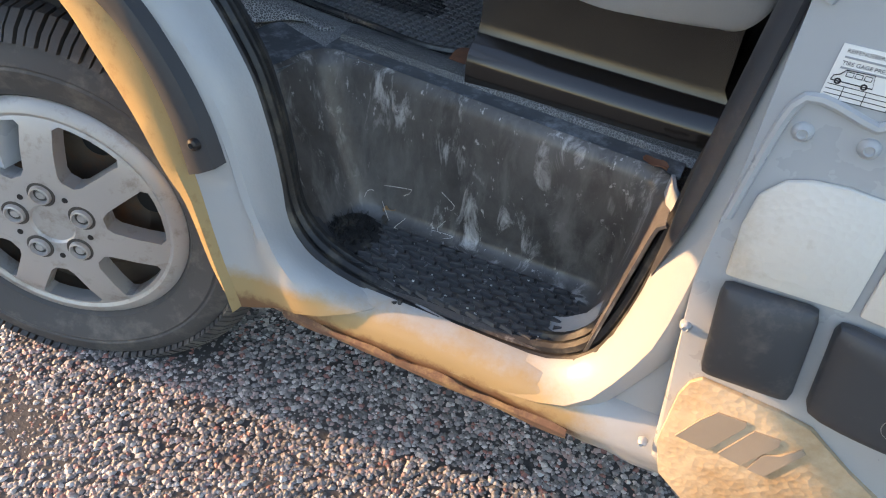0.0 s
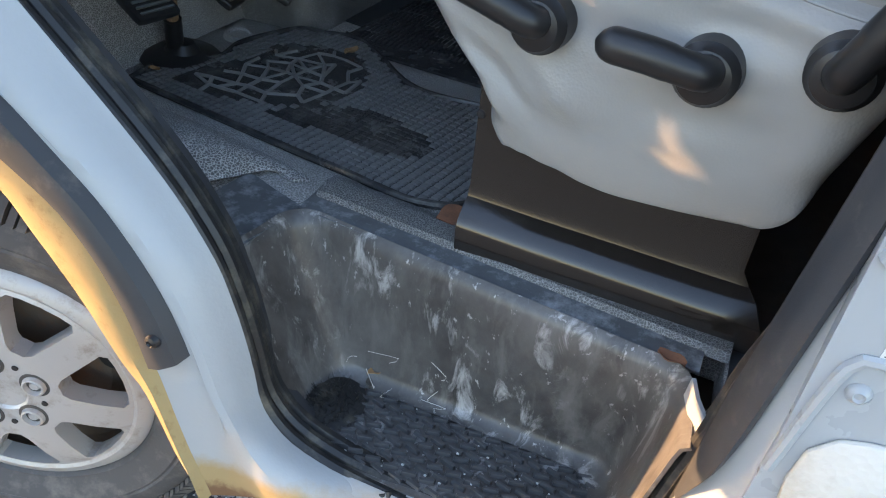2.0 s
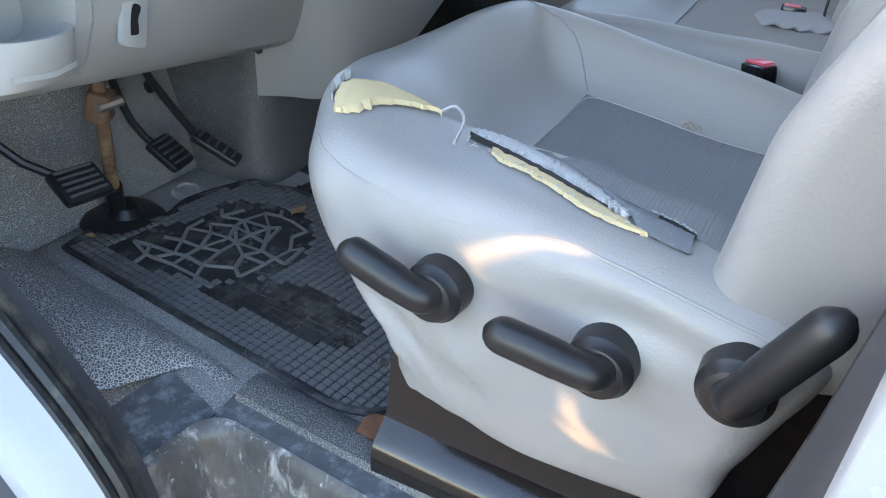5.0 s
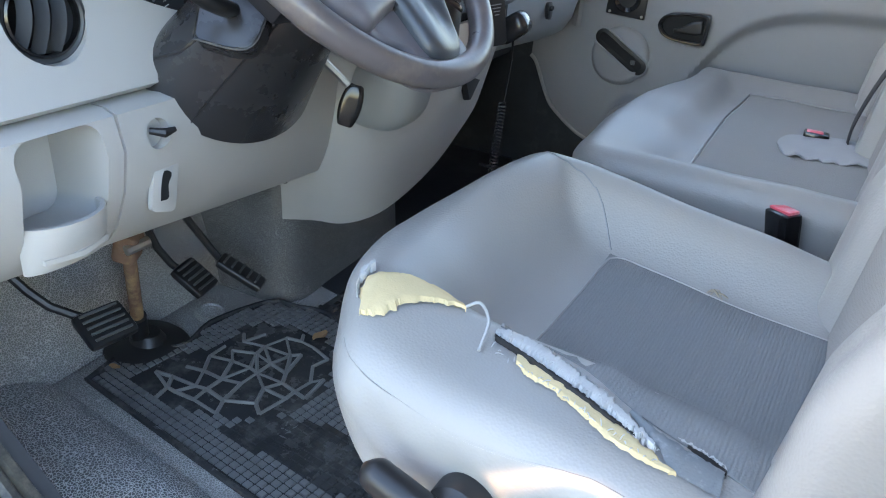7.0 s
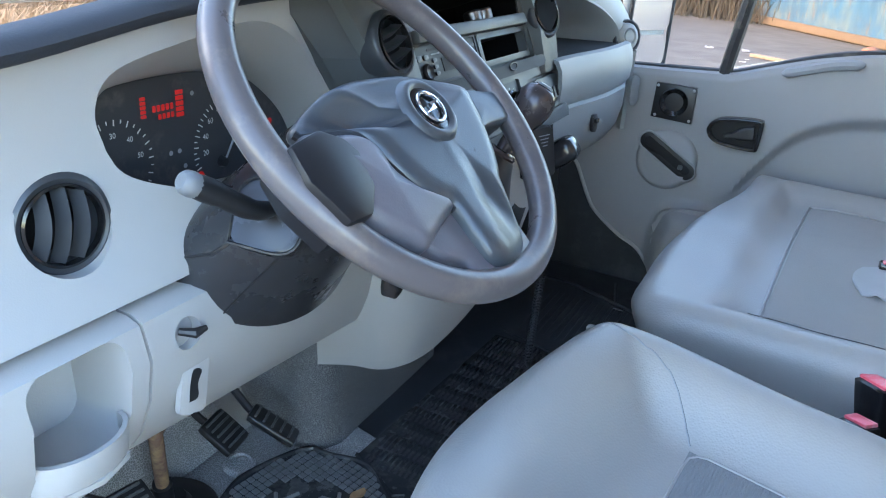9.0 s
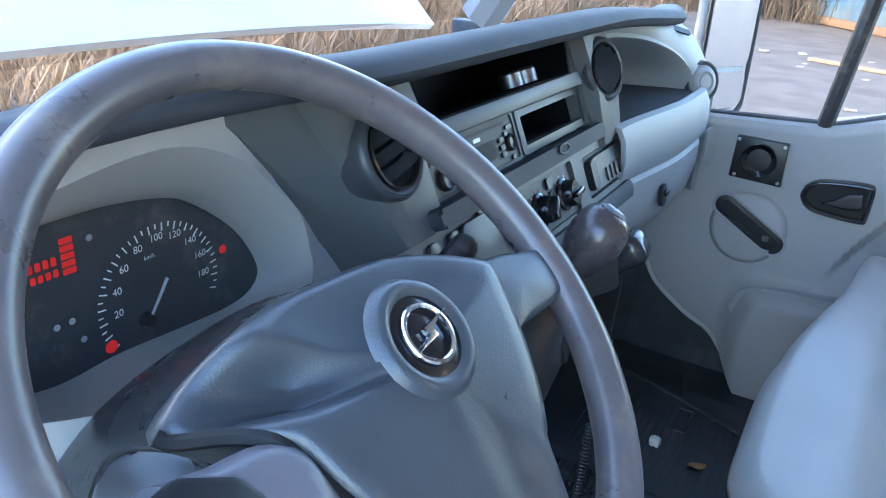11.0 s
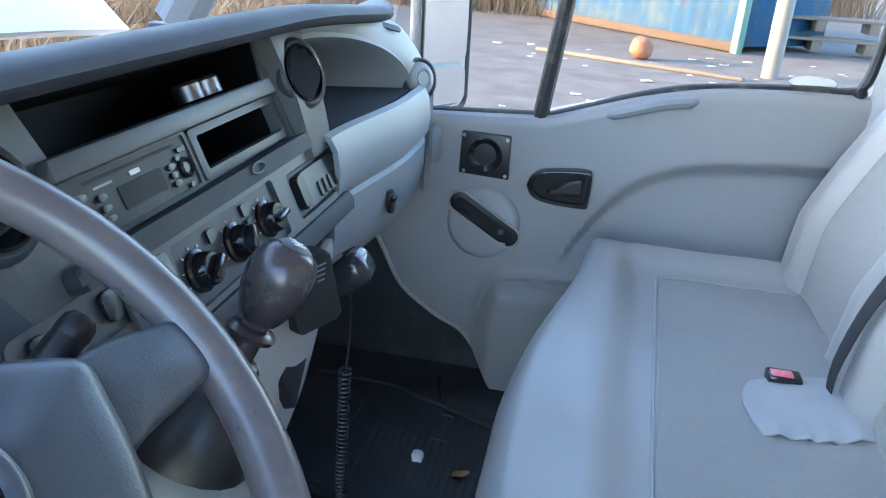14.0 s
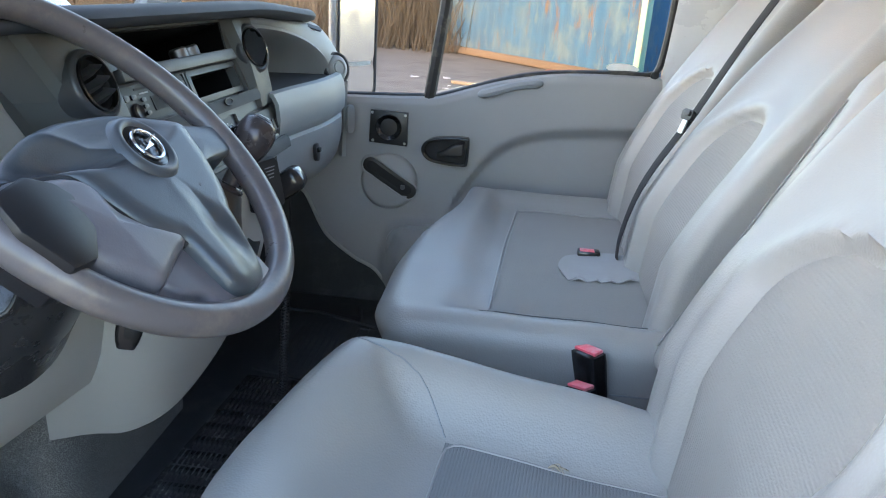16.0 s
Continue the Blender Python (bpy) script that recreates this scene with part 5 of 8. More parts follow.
def bench_shape(p, u):
    x, y, z = p
    low = step(1.0, 0.86, z)
    if u[0] < 0.5:
        x += (0.5 - u[0]) / 0.5 * low * 0.05
    top = step(0.6, 1.0, u[2])
    bol = max(step(0.16, 0.03, u[1]), 0.8 * step(0.88, 0.97, u[1]), step(0.34, 0.18, u[0]) * 0.85)
    z += top * (-0.030 + 0.036 * bol)
    z += top * 0.006 * math.cos((u[1] - 0.5) * 9)
    if u[0] < 0.35:
        x += (0.35 - u[0]) / 0.35 * (0.095 * step(0.25, 1.0, u[1]) + 0.035 * step(0.10, 0.0, u[1]))
    return x, y, z + 0.004 * noise.noise((p.x * 9, p.y * 9, 7))


bb = soft((-0.145, 1.690, 0.870), (0.42, 2.585, 1.030), 0.045, 34, bench_shape)
btree = BVHTree.FromBMesh(bb)
part("bench_cushion", bb, VINYL, bench, "pale grey vinyl bench cushion")


def on_bench(x, y, out=0.003):
    q, n, _, _ = btree.ray_cast(Vector((x, y, 1.3)), Vector((0, 0, -1)))
    return q + Vector((0, 0, out))


def bench_patch(x0, x1, y0, y1, out, nx=10, ny=14, skew=0.04):
    return sheet([[on_bench(x0 + (x1 - x0) * i / nx + skew * j / ny, y0 + (y1 - y0) * j / ny, out if 0 < i < nx and 0 < j < ny else out * 0.3) for i in range(nx + 1)] for j in range(ny + 1)], 0.003)


part("bench_panel", bench_patch(0.048, 0.36, 1.79, 2.465, 0.004), FABRICPALE, bench, "grey woven centre panel")
rows = []
for j in range(13):
    row = []
    for i in range(19):
        u, v = i / 9 - 1, j / 6 - 1
        x, y = 0.272 + 0.100 * u * math.sqrt(1 - 0.30 * v * v), 2.062 + 0.070 * v * math.sqrt(1 - 0.30 * u * u) + 0.018 * u
        pucker = step(0.5, 1.0, -v) + 0.7 * step(0.5, 1.0, u)
        row.append(on_bench(x, y, 0.0085 + 0.004 * (1 - max(u * u, v * v)) + 0.0035 * pucker * math.sin(x * 190 + 3 * noise.noise((x * 20, y * 20, 0))) + 0.002 * noise.noise((x * 30, y * 30, 4))))
    rows.append(row)
bm = sheet(rows, 0.003)
part("sewn_patch", bm, mat("grey_cloth_patch", (0.34, 0.34, 0.34), 0.8, bump=0.5, bscale=500), bench, "pale sewn-on cloth patch round the buckle")
bed = smooth_line([(0.39, 1.792, 0), (0.20, 1.788, 0), (0.075, 1.787, 0), (0.053, 1.792, 0), (0.047, 1.815, 0), (0.060, 2.10, 0), (0.082, 2.435, 0), (0.090, 2.460, 0), (0.115, 2.468, 0), (0.25, 2.468, 0), (0.39, 2.468, 0)], 90)
part("panel_piping", tube([on_bench(p.x, p.y, 0.002) for p in bed], 0.0024, 8), VINYL, bench)
sm = [(0.03, 1.80), (0.046, 1.79), (0.10, 1.775), (0.22, 1.765), (0.34, 1.76)]
part("seam", tube([on_bench(p.x, p.y, 0.001) for p in smooth_line([(a, b, 0) for a, b in sm], 30)], 0.0015, 5), DASHMID, bench)
part("skirt_seam", tube([(-0.075, 1.70, 0.972), (-0.10, 1.745, 0.978), (-0.088, 1.80, 0.98)], 0.0014, 5), DOORCARDDARK, bench)
part("skirt_seam", tube([(-0.075, 1.696, 0.972), (0.0, 1.690, 0.955), (0.18, 1.688, 0.932), (0.36, 1.688, 0.935)], 0.0014, 5), DOORCARDDARK, bench)
part("bench_skirt", soft((-0.085, 1.702, 0.74), (0.42, 2.57, 0.93), 0.03, 8, lambda p, u: (p.x + 0.05 * (1 - u[2]) * (1 - u[0]), p.y, p.z)), VINYL, bench, "grey vinyl bench skirt")
part("bench_base", box((0.18, 2.14, 0.70), (0.42, 0.78, 0.15), 0.02), DARKFLOOR, bench, "dark bench base")
backrest(bench, 1.728, 2.128, 0.278, 0.95, 1.66, 0.15, "bench_backrest", 0.04, 1.352, k2=0.68)
backrest(bench, 2.135, 2.585, 0.290, 0.95, 1.66, 0.15, "bench_backrest", 0.04, 1.379, k2=0.57)
part("backrest_shell", soft((0.42, 1.735, 0.92), (0.50, 2.57, 1.60), 0.02, 6, lambda p, u: (p.x + 0.20 * u[2], p.y, p.z)), BLACK, bench, "black backrest shell")


# ---- buckles and belt ----
def buckle(name_label, p, d, size=1.0):
    """Stalk buckle: body along d with a red button on its head."""
    t = thing("seat_belt_buckle", name_label, "buckle", "seat belt buckles")
    m = facing(p, d, (1, 0, 0)) @ Matrix.Rotation(radians(40), 4, "Z")
    part("buckle_body", moved(soft((-0.019 * size, -0.015, -0.090), (0.019 * size, 0.015, 0.0), 0.006, 5, lambda q, u: (q.x * (0.72 + 0.28 * u[2]), q.y, q.z)), m), BLACKGLOSS, t, "black plastic buckle")
    part("release_button", moved(box((0, 0.002, 0.001), (0.030 * size, 0.019, 0.006), 0.0015), m), PINK, t, "red release button")
    part("buckle_stalk", moved(box((0, 0, -0.15), (0.022, 0.006, 0.14), 0.002), m), BLACK, t)
    return t


buckle("black seat belt buckle with red button beside the bench", (0.204, 1.682, 1.008), (-0.22, 0.0, 1), 1.45)
buckle("low black seat belt buckle beside the driver seat", (0.190, 1.608, 0.985), (-0.2, 0.15, 1), 1.2)
flat = thing("seat_belt_buckle", "black buckle with red button lying in the bench patch", "buckle", "seat belt buckles")
part("buckle_body", box((0.236, 2.118, 1.013), (0.046, 0.030, 0.022), 0.004), BLACKGLOSS, flat)
part("release_button", box((0.232, 2.116, 1.022), (0.030, 0.018, 0.008), 0.002), PINK, flat, "red release button")
STRAP = mat("black_belt_webbing", (0.016, 0.016, 0.018), 0.8, bump=0.4, bscale=500)
belt = thing("seat_belt", "black seat belt across the bench backrests with black and steel tongue", "seat belt")


def strap(pts, w, n=30):
    ps = smooth_line(pts, n)
    return sheet([[p + Vector((0.0, -w / 2, -w * 0.2)), p + Vector((-0.003, 0, 0)), p + Vector((0, w / 2, w * 0.2))] for p in ps], 0.0016)


part("strap", strap([(0.292, 2.105, 1.008), (0.290, 2.100, 1.06), (0.306, 2.100, 1.14), (0.334, 2.103, 1.21), (0.392, 2.108, 1.316), (0.462, 2.112, 1.46), (0.55, 2.12, 1.62)], 0.027), STRAP, belt)
tm = facing((0.384, 2.100, 1.318), (-1, -0.35, 0.35)) @ Matrix.Scale(0.95, 4)
part("tongue", slab(rrect(0.036, 0.022, 0.006), tm, -0.002, 0.006, 0.001), BLACK, belt, "black belt tongue")
part("tongue_grip", slab(rrect(0.028, 0.010, 0.004), tm @ Matrix.Translation((0, 0.003, 0)), 0.005, 0.010, 0.001), BLACK, belt)
part("tongue_blade", slab(rrect(0.016, 0.030, 0.004), tm @ Matrix.Translation((0, -0.024, 0)), 0.001, 0.004), STEEL, belt)

# ---- passenger door ----
door = thing("passenger_door", "closed passenger door with grey card and clear window", "door")
BELT = [(-0.52, 1.212), (-0.40, 1.216), (-0.28, 1.222), (-0.187, 1.228), (-0.15, 1.232), (-0.06, 1.262), (0.023, 1.288), (0.136, 1.312), (0.25, 1.322), (0.40, 1.326), (0.45, 1.326)]
LOW = [(-0.52, 0.96), (-0.50, 0.94), (-0.46, 0.86), (-0.43, 0.82), (-0.36, 0.77), (-0.30, 0.74), (-0.25, 0.68), (-0.18, 0.60), (0.0, 0.56), (0.2, 0.55), (0.45, 0.55)]
top, bot = smooth_line([(a, b, 0) for a, b in BELT], 120), smooth_line([(a, b, 0) for a, b in LOW], 120)
CREASE = smooth_line([(-0.20, 0.80, 0), (-0.125, 0.88, 0), (-0.07, 0.985, 0), (0.0, 1.085, 0), (0.07, 1.135, 0), (0.18, 1.165, 0), (0.37, 1.180, 0), (0.46, 1.182, 0)], 60)


def crease_z(x):
    for a, b in zip(CREASE, CREASE[1:]):
        if a.x <= x <= b.x:
            return a.y + (b.y - a.y) * (x - a.x) / max(1e-6, b.x - a.x)
    return -1.0 if x < CREASE[0].x else CREASE[-1].y


secs = []
for a, b in zip(top, bot):
    col = [(a.x, 2.668, a.y + 0.006), (a.x, 2.650, a.y + 0.007), (a.x, 2.640, a.y + 0.002), (a.x, 2.636, a.y - 0.008)]
    for k in range(1, 110):
        f = k / 109
        x, z = a.x + (b.x - a.x) * f, a.y - 0.008 + (b.y - a.y + 0.008) * f
        y = 2.634 - 0.016 * step(0.35, 0.9, f)
        y += 0.026 * step(0.020, -0.020, z - crease_z(x)) * step(0.90, 1.0, z)
        # lower bin bulge
        y -= 0.055 * step(-0.01, 0.06, x + 0.285 - 0.25 * max(0, z - 0.80)) * step(0.905, 0.85, z) * step(0.05, -0.14, x)
        col.append((x, y, z))
    secs.append(col)
part("door_card", sheet(secs, 0.006), DOORCARD, door, "grained grey plastic door card", 30)
part("card_edge", tube([(p.x, 2.612, p.y) for p in bot[:69]], 0.005, 6), DASHBEIGE, door, "pale card edge strip")
part("arm_pod", tube(smooth_line([(-0.047, 2.633, 1.252), (0.0, 2.629, 1.268), (0.06, 2.628, 1.287), (0.12, 2.632, 1.296)], 16), [0.004] + [0.012] * 14 + [0.004], 8), DOORCARDDARK, door)
# speaker opening
sp = part("speaker_plate", prism([(-0.332, 1.104), (-0.330, 1.192), (-0.229, 1.190), (-0.227, 1.099)], "y", 2.622, 2.636, 0.002), BLACK, door, "black square speaker recess")
part("speaker_ring", lathe([(0.036, 0.002), (0.034, 0.004), (0.030, 0.001), (0.014, -0.006), (0.0, -0.006)], facing((-0.279, 2.620, 1.148), (0, -1, 0)), 28), BLACKGLOSS, sp)
for x, z in ((-0.325, 1.185), (-0.235, 1.183), (-0.321, 1.110), (-0.234, 1.107)):
    part("speaker_screw", lathe([(0.0, 0.002), (0.003, 0.002), (0.004, 0.0)], facing((x, 2.621, z), (0, -1, 0)), 8), STEEL, sp)
# grab pocket on its round boss
part("pocket_boss", lathe([(0.0, 0.010), (0.066, 0.010), (0.073, 0.007), (0.078, -0.002), (0.080, -0.024)], facing((-0.272, 2.624, 1.000), (0, -1, 0.17)), 48), DOORCARD, door, "round grey boss")
part("footwell_carpet", prism([(-0.60, 0.60), (0.05, 0.58), (0.05, 0.70), (-0.30, 0.86), (-0.42, 0.97), (-0.60, 0.99)], "y", 2.640, 2.650), DARKFLOOR, van, "dark footwell side covering")
part("pocket_rim", tube([facing((-0.268, 2.612, 1.012), (0, -1, 0)) @ Matrix.Rotation(radians(-31), 4, "Z") @ Vector((a, b, 0.003)) for a, b in rrect(0.172, 0.048, 0.023, 8)], 0.003, 6, closed=True), DOORCARD, door)
gp = part("grab_pocket", slab(rrect(0.170, 0.046, 0.022), facing((-0.268, 2.612, 1.012), (0, -1, 0)) @ Matrix.Rotation(radians(-31), 4, "Z"), -0.004, 0.004, 0.003), BLACK, door, "black oblong grab pocket")
part("pocket_slot", slab(rrect(0.142, 0.022, 0.010), facing((-0.268, 2.607, 1.014), (0, -1, 0)) @ Matrix.Rotation(radians(-31), 4, "Z"), 0.0, 0.001), VOID, gp)
part("pocket_switch", box((-0.230, 2.604, 0.990), (0.012, 0.006, 0.012), 0.002), DASHMID, gp)
part("map_pocket", prism(rounded([(-0.272, 0.80), (-0.268, 0.845), (-0.245, 0.874), (-0.20, 0.884), (-0.12, 0.890), (0.02, 0.895), (0.20, 0.895), (0.22, 0.86), (0.22, 0.64), (0.10, 0.60), (-0.18, 0.60), (-0.235, 0.69), (-0.262, 0.755)], 60), "y", 2.596, 2.640, 0.010), DOORCARD, door, "moulded grey door pocket")
# handle
hm = facing((-0.120, 2.620, 1.098), (0, -1, 0))
outl = rounded([(-0.067, 0.000), (-0.060, 0.018), (-0.036, 0.033), (0.015, 0.040), (0.052, 0.041), (0.062, 0.034), (0.061, -0.028), (0.052, -0.037), (0.0, -0.036), (-0.040, -0.030), (-0.060, -0.016)], 60)
hb = carve(slab(outl, hm, -0.012, 0.010, 0.002), slab([(a * 0.84, b * 0.80) for a, b in outl], hm, -0.004, 0.03))
hd = part("handle_bezel", hb, BLACKGLOSS, door, "black oval handle bezel")
part("bezel_rim", tube([hm @ Vector((a * 0.93, b * 0.91, 0.0105)) for a, b in outl], 0.0030, 8, closed=True), BLACKGLOSS, hd)
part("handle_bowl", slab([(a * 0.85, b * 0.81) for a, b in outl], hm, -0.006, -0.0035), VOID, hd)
part("handle_pull", moved(soft((-0.026, -0.016, -0.002), (0.047, 0.020, 0.012), 0.006, 7, lambda p, u: (p.x, p.y * (0.30 + 0.70 * step(0.2, 0.75, u[0])) - 0.008 * (1 - u[0]), p.z + 0.004 * u[0])), hm @ Matrix.Rotation(radians(8), 4, "Z")), BLACK, hd, "black handle pull")
# frame, seals, glass
part("door_skin", prism([(-0.55, 0.5), (0.47, 0.5), (0.47, 1.30), (0.02, 1.27), (-0.19, 1.21), (-0.55, 1.19)], "y", 2.676, 2.74, 0.01), PAINT, door)
wpath = smooth_line([(-0.50, 1.214, 0), (-0.187, 1.232, 0), (-0.15, 1.236, 0), (0.023, 1.294, 0), (0.136, 1.318, 0), (0.304, 1.331, 0), (0.385, 1.334, 0), (0.41, 1.350, 0), (0.420, 1.41, 0), (0.425, 1.50, 0), (0.43, 1.80, 0), (0.40, 1.93, 0)], 80)
part("window_seal", tube([(p.x, 2.660, p.y) for p in wpath], 0.010, 8), SEAL, door, "black rubber window seal")
part("corner_clip", lathe([(0.0, 0.01), (0.010, 0.008), (0.012, -0.01)], facing((0.402, 2.648, 1.336), (0, -1, 0.4)), 14), BLACK, door)
part("window_frame_top", tube([(-0.50, 2.655, 1.72), (-0.42, 2.64, 1.93), (0.40, 2.62, 1.95)], 0.025, 8), BLACKTRIM, door)
part("window_bar", tube([(-0.178, 2.656, 1.225), (-0.150, 2.652, 1.46), (-0.10, 2.64, 1.94)], 0.016, 8), SEAL, door, "black window divider bar")
g = part("window_pane", prism([(-0.52, 1.22), (-0.19, 1.24), (0.02, 1.30), (0.14, 1.322), (0.41, 1.335), (0.42, 1.93), (-0.40, 1.93)], "y", 2.663, 2.667), GLASS, door, "clear side window")
g.visible_shadow = False
part("window_sticker", slab([(0.042 * math.cos(a), 0.012 * math.sin(a)) for a in [2 * math.pi * k / 24 for k in range(24)]], facing((0.320, 2.6615, 1.347), (0, -1, 0)), 0.0, 0.0008), CRUMB, door, "pale oval window sticker")
part("rear_door_pillar", sheet([[(0.425, 2.66, 1.20), (0.44, 2.635, 1.20), (0.50, 2.60, 1.20), (0.60, 2.60, 1.20)], [(0.44, 2.655, 1.40), (0.452, 2.632, 1.40), (0.52, 2.60, 1.40), (0.62, 2.60, 1.40)], [(0.448, 2.65, 1.60), (0.47, 2.625, 1.60), (0.55, 2.595, 1.60), (0.65, 2.59, 1.60)], [(0.45, 2.62, 2.1), (0.48, 2.60, 2.1), (0.56, 2.57, 2.1), (0.65, 2.57, 2.1)]], 0.02), PAINT, van, "white painted door pillar")
part("far_side", box((0.62, 2.69, 1.2), (0.34, 0.06, 1.9), 0.01), PAINT, van)
part("belt_guide", strap([(0.55, 2.585, 1.20), (0.57, 2.58, 1.50), (0.60, 2.575, 1.85)], 0.04), BLACK, van, "black belt on the pillar")
# outer mirror
mir = thing("door_mirror", "white framed door mirror outside the passenger window", "mirror")
mm = facing((-0.425, 2.86, 1.36), (1, -0.55, 0.02))
part("mirror_housing", moved(soft((-0.080, -0.180, -0.05), (0.080, 0.195, -0.002), 0.022, 8), mm), PAINT, mir, "white mirror housing")
part("mirror_glass", slab(rrect(0.150, 0.25, 0.02), mm @ Matrix.Translation((0, 0.055, 0)), 0.0, 0.003), CHROME, mir, "mirror glass")
part("wide_mirror_glass", slab(rrect(0.150, 0.085, 0.02), mm @ Matrix.Translation((0, -0.125, 0)), 0.0, 0.003), CHROME, mir, "small wide-angle mirror glass")
part("mirror_rim", tube([mm @ Vector((a, b + 0.005, 0.001)) for a, b in rrect(0.165, 0.375, 0.03)], 0.006, 6, closed=True), BLACKTRIM, mir)
part("mirror_arm", tube([mm @ Vector((-0.06, -0.10, -0.05)), (-0.50, 2.72, 1.24)], 0.02, 8), BLACKTRIM, mir)
# ---- dashboard ----
dash = thing("dashboard", "two-tone grey dashboard with dark padded top", "dashboard")


def face_x(z):
    return -0.505 + (1.43 - z) * 0.42


FM = facing((face_x(1.33), 0, 1.33), (1, 0, 0.42))


def fv(z):
    """Height on the stack's slanted face as its local y."""
    return (z - 1.33) * 1.0846


def on_face(y, z, off=0.0):
    return FM @ Matrix.Translation((y, fv(z), off))


def face_rect(y0, y1, z0, z1, r=0.004):
    return [(a + (y0 + y1) / 2, b + fv((z0 + z1) / 2)) for a, b in rrect(y1 - y0, (z1 - z0) * 1.0846, r)]


# top slab with rolled lip
secs = []
for k in range(41):
    y = 0.88 + 1.70 * k / 40
    sag = 0.028 * step(2.0, 2.58, y) + 0.055 * step(1.42, 0.95, y)
    xl = -0.427 - 0.085 * step(1.50, 1.15, y) - 0.045 * step(2.40, 2.58, y)
    secs.append([(-0.98, y, 1.255 - sag), (-0.85, y, 1.315 - sag), (-0.70, y, 1.388 - sag), (-0.56, y, 1.440 - sag), (xl - 0.05, y, 1.464 - sag), (xl - 0.020, y, 1.466 - sag), (xl - 0.006, y, 1.461 - sag), (xl, y, 1.453 - sag), (xl - 0.004, y, 1.444 - sag), (xl - 0.02, y, 1.438 - sag), (xl - 0.06, y, 1.436 - sag)])
part("dash_top", sheet(secs, 0.012), DASHTOP, dash, "dark grey padded dash top", 60)

# centre stack
zs = (1.44, 1.40, 1.35, 1.30, 1.25, 1.21, 1.18)


def stack_row(yf, off, back):
    row = [(face_x(z) + off, yf(z), z) for z in zs]
    return row + [(face_x(1.18) + off - 0.03, yf(1.16), 1.155), (back, yf(1.16), 1.155), (back, yf(1.44), 1.385)]


def pod_row(yf, off, f):
    """A row of the border that stands proud beside the cubby and runs out downwards."""
    return [(p[0] + (0.026 * f * step(1.22, 1.36, p[2]) if i < len(zs) else 0), p[1], p[2]) for i, p in enumerate(stack_row(yf, off, -0.70))]


y0f = lambda z: 1.412 + (1.40 - z) * 1.15 - (1.40 - z) ** 2 * 1.9
y1f = lambda z: 1.480 + (1.40 - z) * 0.45
bm = loft([[(-0.600, y0f(z) + 0.002, z) for z in zs] + [(-0.600, y0f(1.16), 1.155), (-0.72, y0f(1.16), 1.155), (-0.72, y0f(1.44), 1.385)], [(-0.531, y0f(z), z) for z in zs] + [(-0.531, y0f(1.16), 1.155), (-0.72, y0f(1.16), 1.155), (-0.72, y0f(1.44), 1.385)], stack_row(y1f, -0.026, -0.70), stack_row(lambda z: y1f(z) + 0.010, -0.010, -0.70), stack_row(lambda z: y1f(z) + 0.030, -0.002, -0.70), stack_row(lambda z: 1.70, 0, -0.70), stack_row(lambda z: 2.036 - 0.13 * (z - 1.353), 0, -0.70), pod_row(lambda z: 2.042 - 0.13 * (z - 1.353), 0.0, 0.9), pod_row(lambda z: 2.052 - 0.13 * (z - 1.353), 0.0, 1.0), pod_row(lambda z: 2.125, -0.002, 1.0), pod_row(lambda z: 2.150 + 0.10 * (z - 1.40), -0.010, 0.9), pod_row(lambda z: 2.168 + 0.15 * (z - 1.40), -0.035, 0.6)])
cuts = [slab([(1.624, fv(1.376)), (2.010, fv(1.376)), (2.026, fv(1.426)), (1.612, fv(1.426))], FM, -0.14, 0.05), slab(face_rect(1.605, 2.034, 1.302, 1.362, 0.006), FM, -0.022, 0.05), slab(face_rect(1.832, 2.024, 1.314, 1.352, 0.004), FM, -0.12, 0.0), slab(face_rect(1.708, 1.935, 1.212, 1.276, 0.006), FM, -0.006, 0.05), slab(face_rect(1.972, 2.128, 1.214, 1.270, 0.006), FM, -0.010, 0.05), slab(face_rect(1.505, 1.672, 1.243, 1.284, 0.010), FM, -0.006, 0.05)]
for y, z, r in ((1.548, 1.366, 0.043),):
    cuts.append(lathe([(0, -0.05), (r, -0.05), (r, 0.06), (0, 0.06)], on_face(y, z), 32))
VRM = facing((-0.4585, 2.080, 1.378), (1, -0.22, 0.40))
cuts.append(lathe([(0, -0.06), (0.043, -0.06), (0.043, 0.06), (0, 0.06)], VRM, 32))
stack = part("console_fascia", carve(bm, *cuts), DASHMID, dash, "mid grey centre stack", 30)
# Near-black sheets added inside the cubby to keep it dark.
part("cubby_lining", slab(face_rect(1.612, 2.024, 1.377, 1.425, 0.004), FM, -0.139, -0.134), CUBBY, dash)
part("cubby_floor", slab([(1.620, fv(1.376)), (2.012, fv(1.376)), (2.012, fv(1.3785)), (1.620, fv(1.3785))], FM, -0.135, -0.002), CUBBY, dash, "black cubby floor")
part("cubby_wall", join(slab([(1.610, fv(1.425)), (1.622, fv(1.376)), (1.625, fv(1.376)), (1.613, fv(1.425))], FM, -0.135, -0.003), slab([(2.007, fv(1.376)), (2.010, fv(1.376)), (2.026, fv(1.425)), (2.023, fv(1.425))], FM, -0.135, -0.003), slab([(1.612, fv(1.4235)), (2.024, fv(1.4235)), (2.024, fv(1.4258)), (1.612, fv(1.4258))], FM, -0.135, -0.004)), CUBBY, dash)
part("stack_bar", slab([(1.606, fv(1.360)), (2.016, fv(1.360)), (2.010, fv(1.378)), (1.608, fv(1.378))], FM, -0.010, 0.012, 0.003), DASHMID, dash, "grey divider bar")
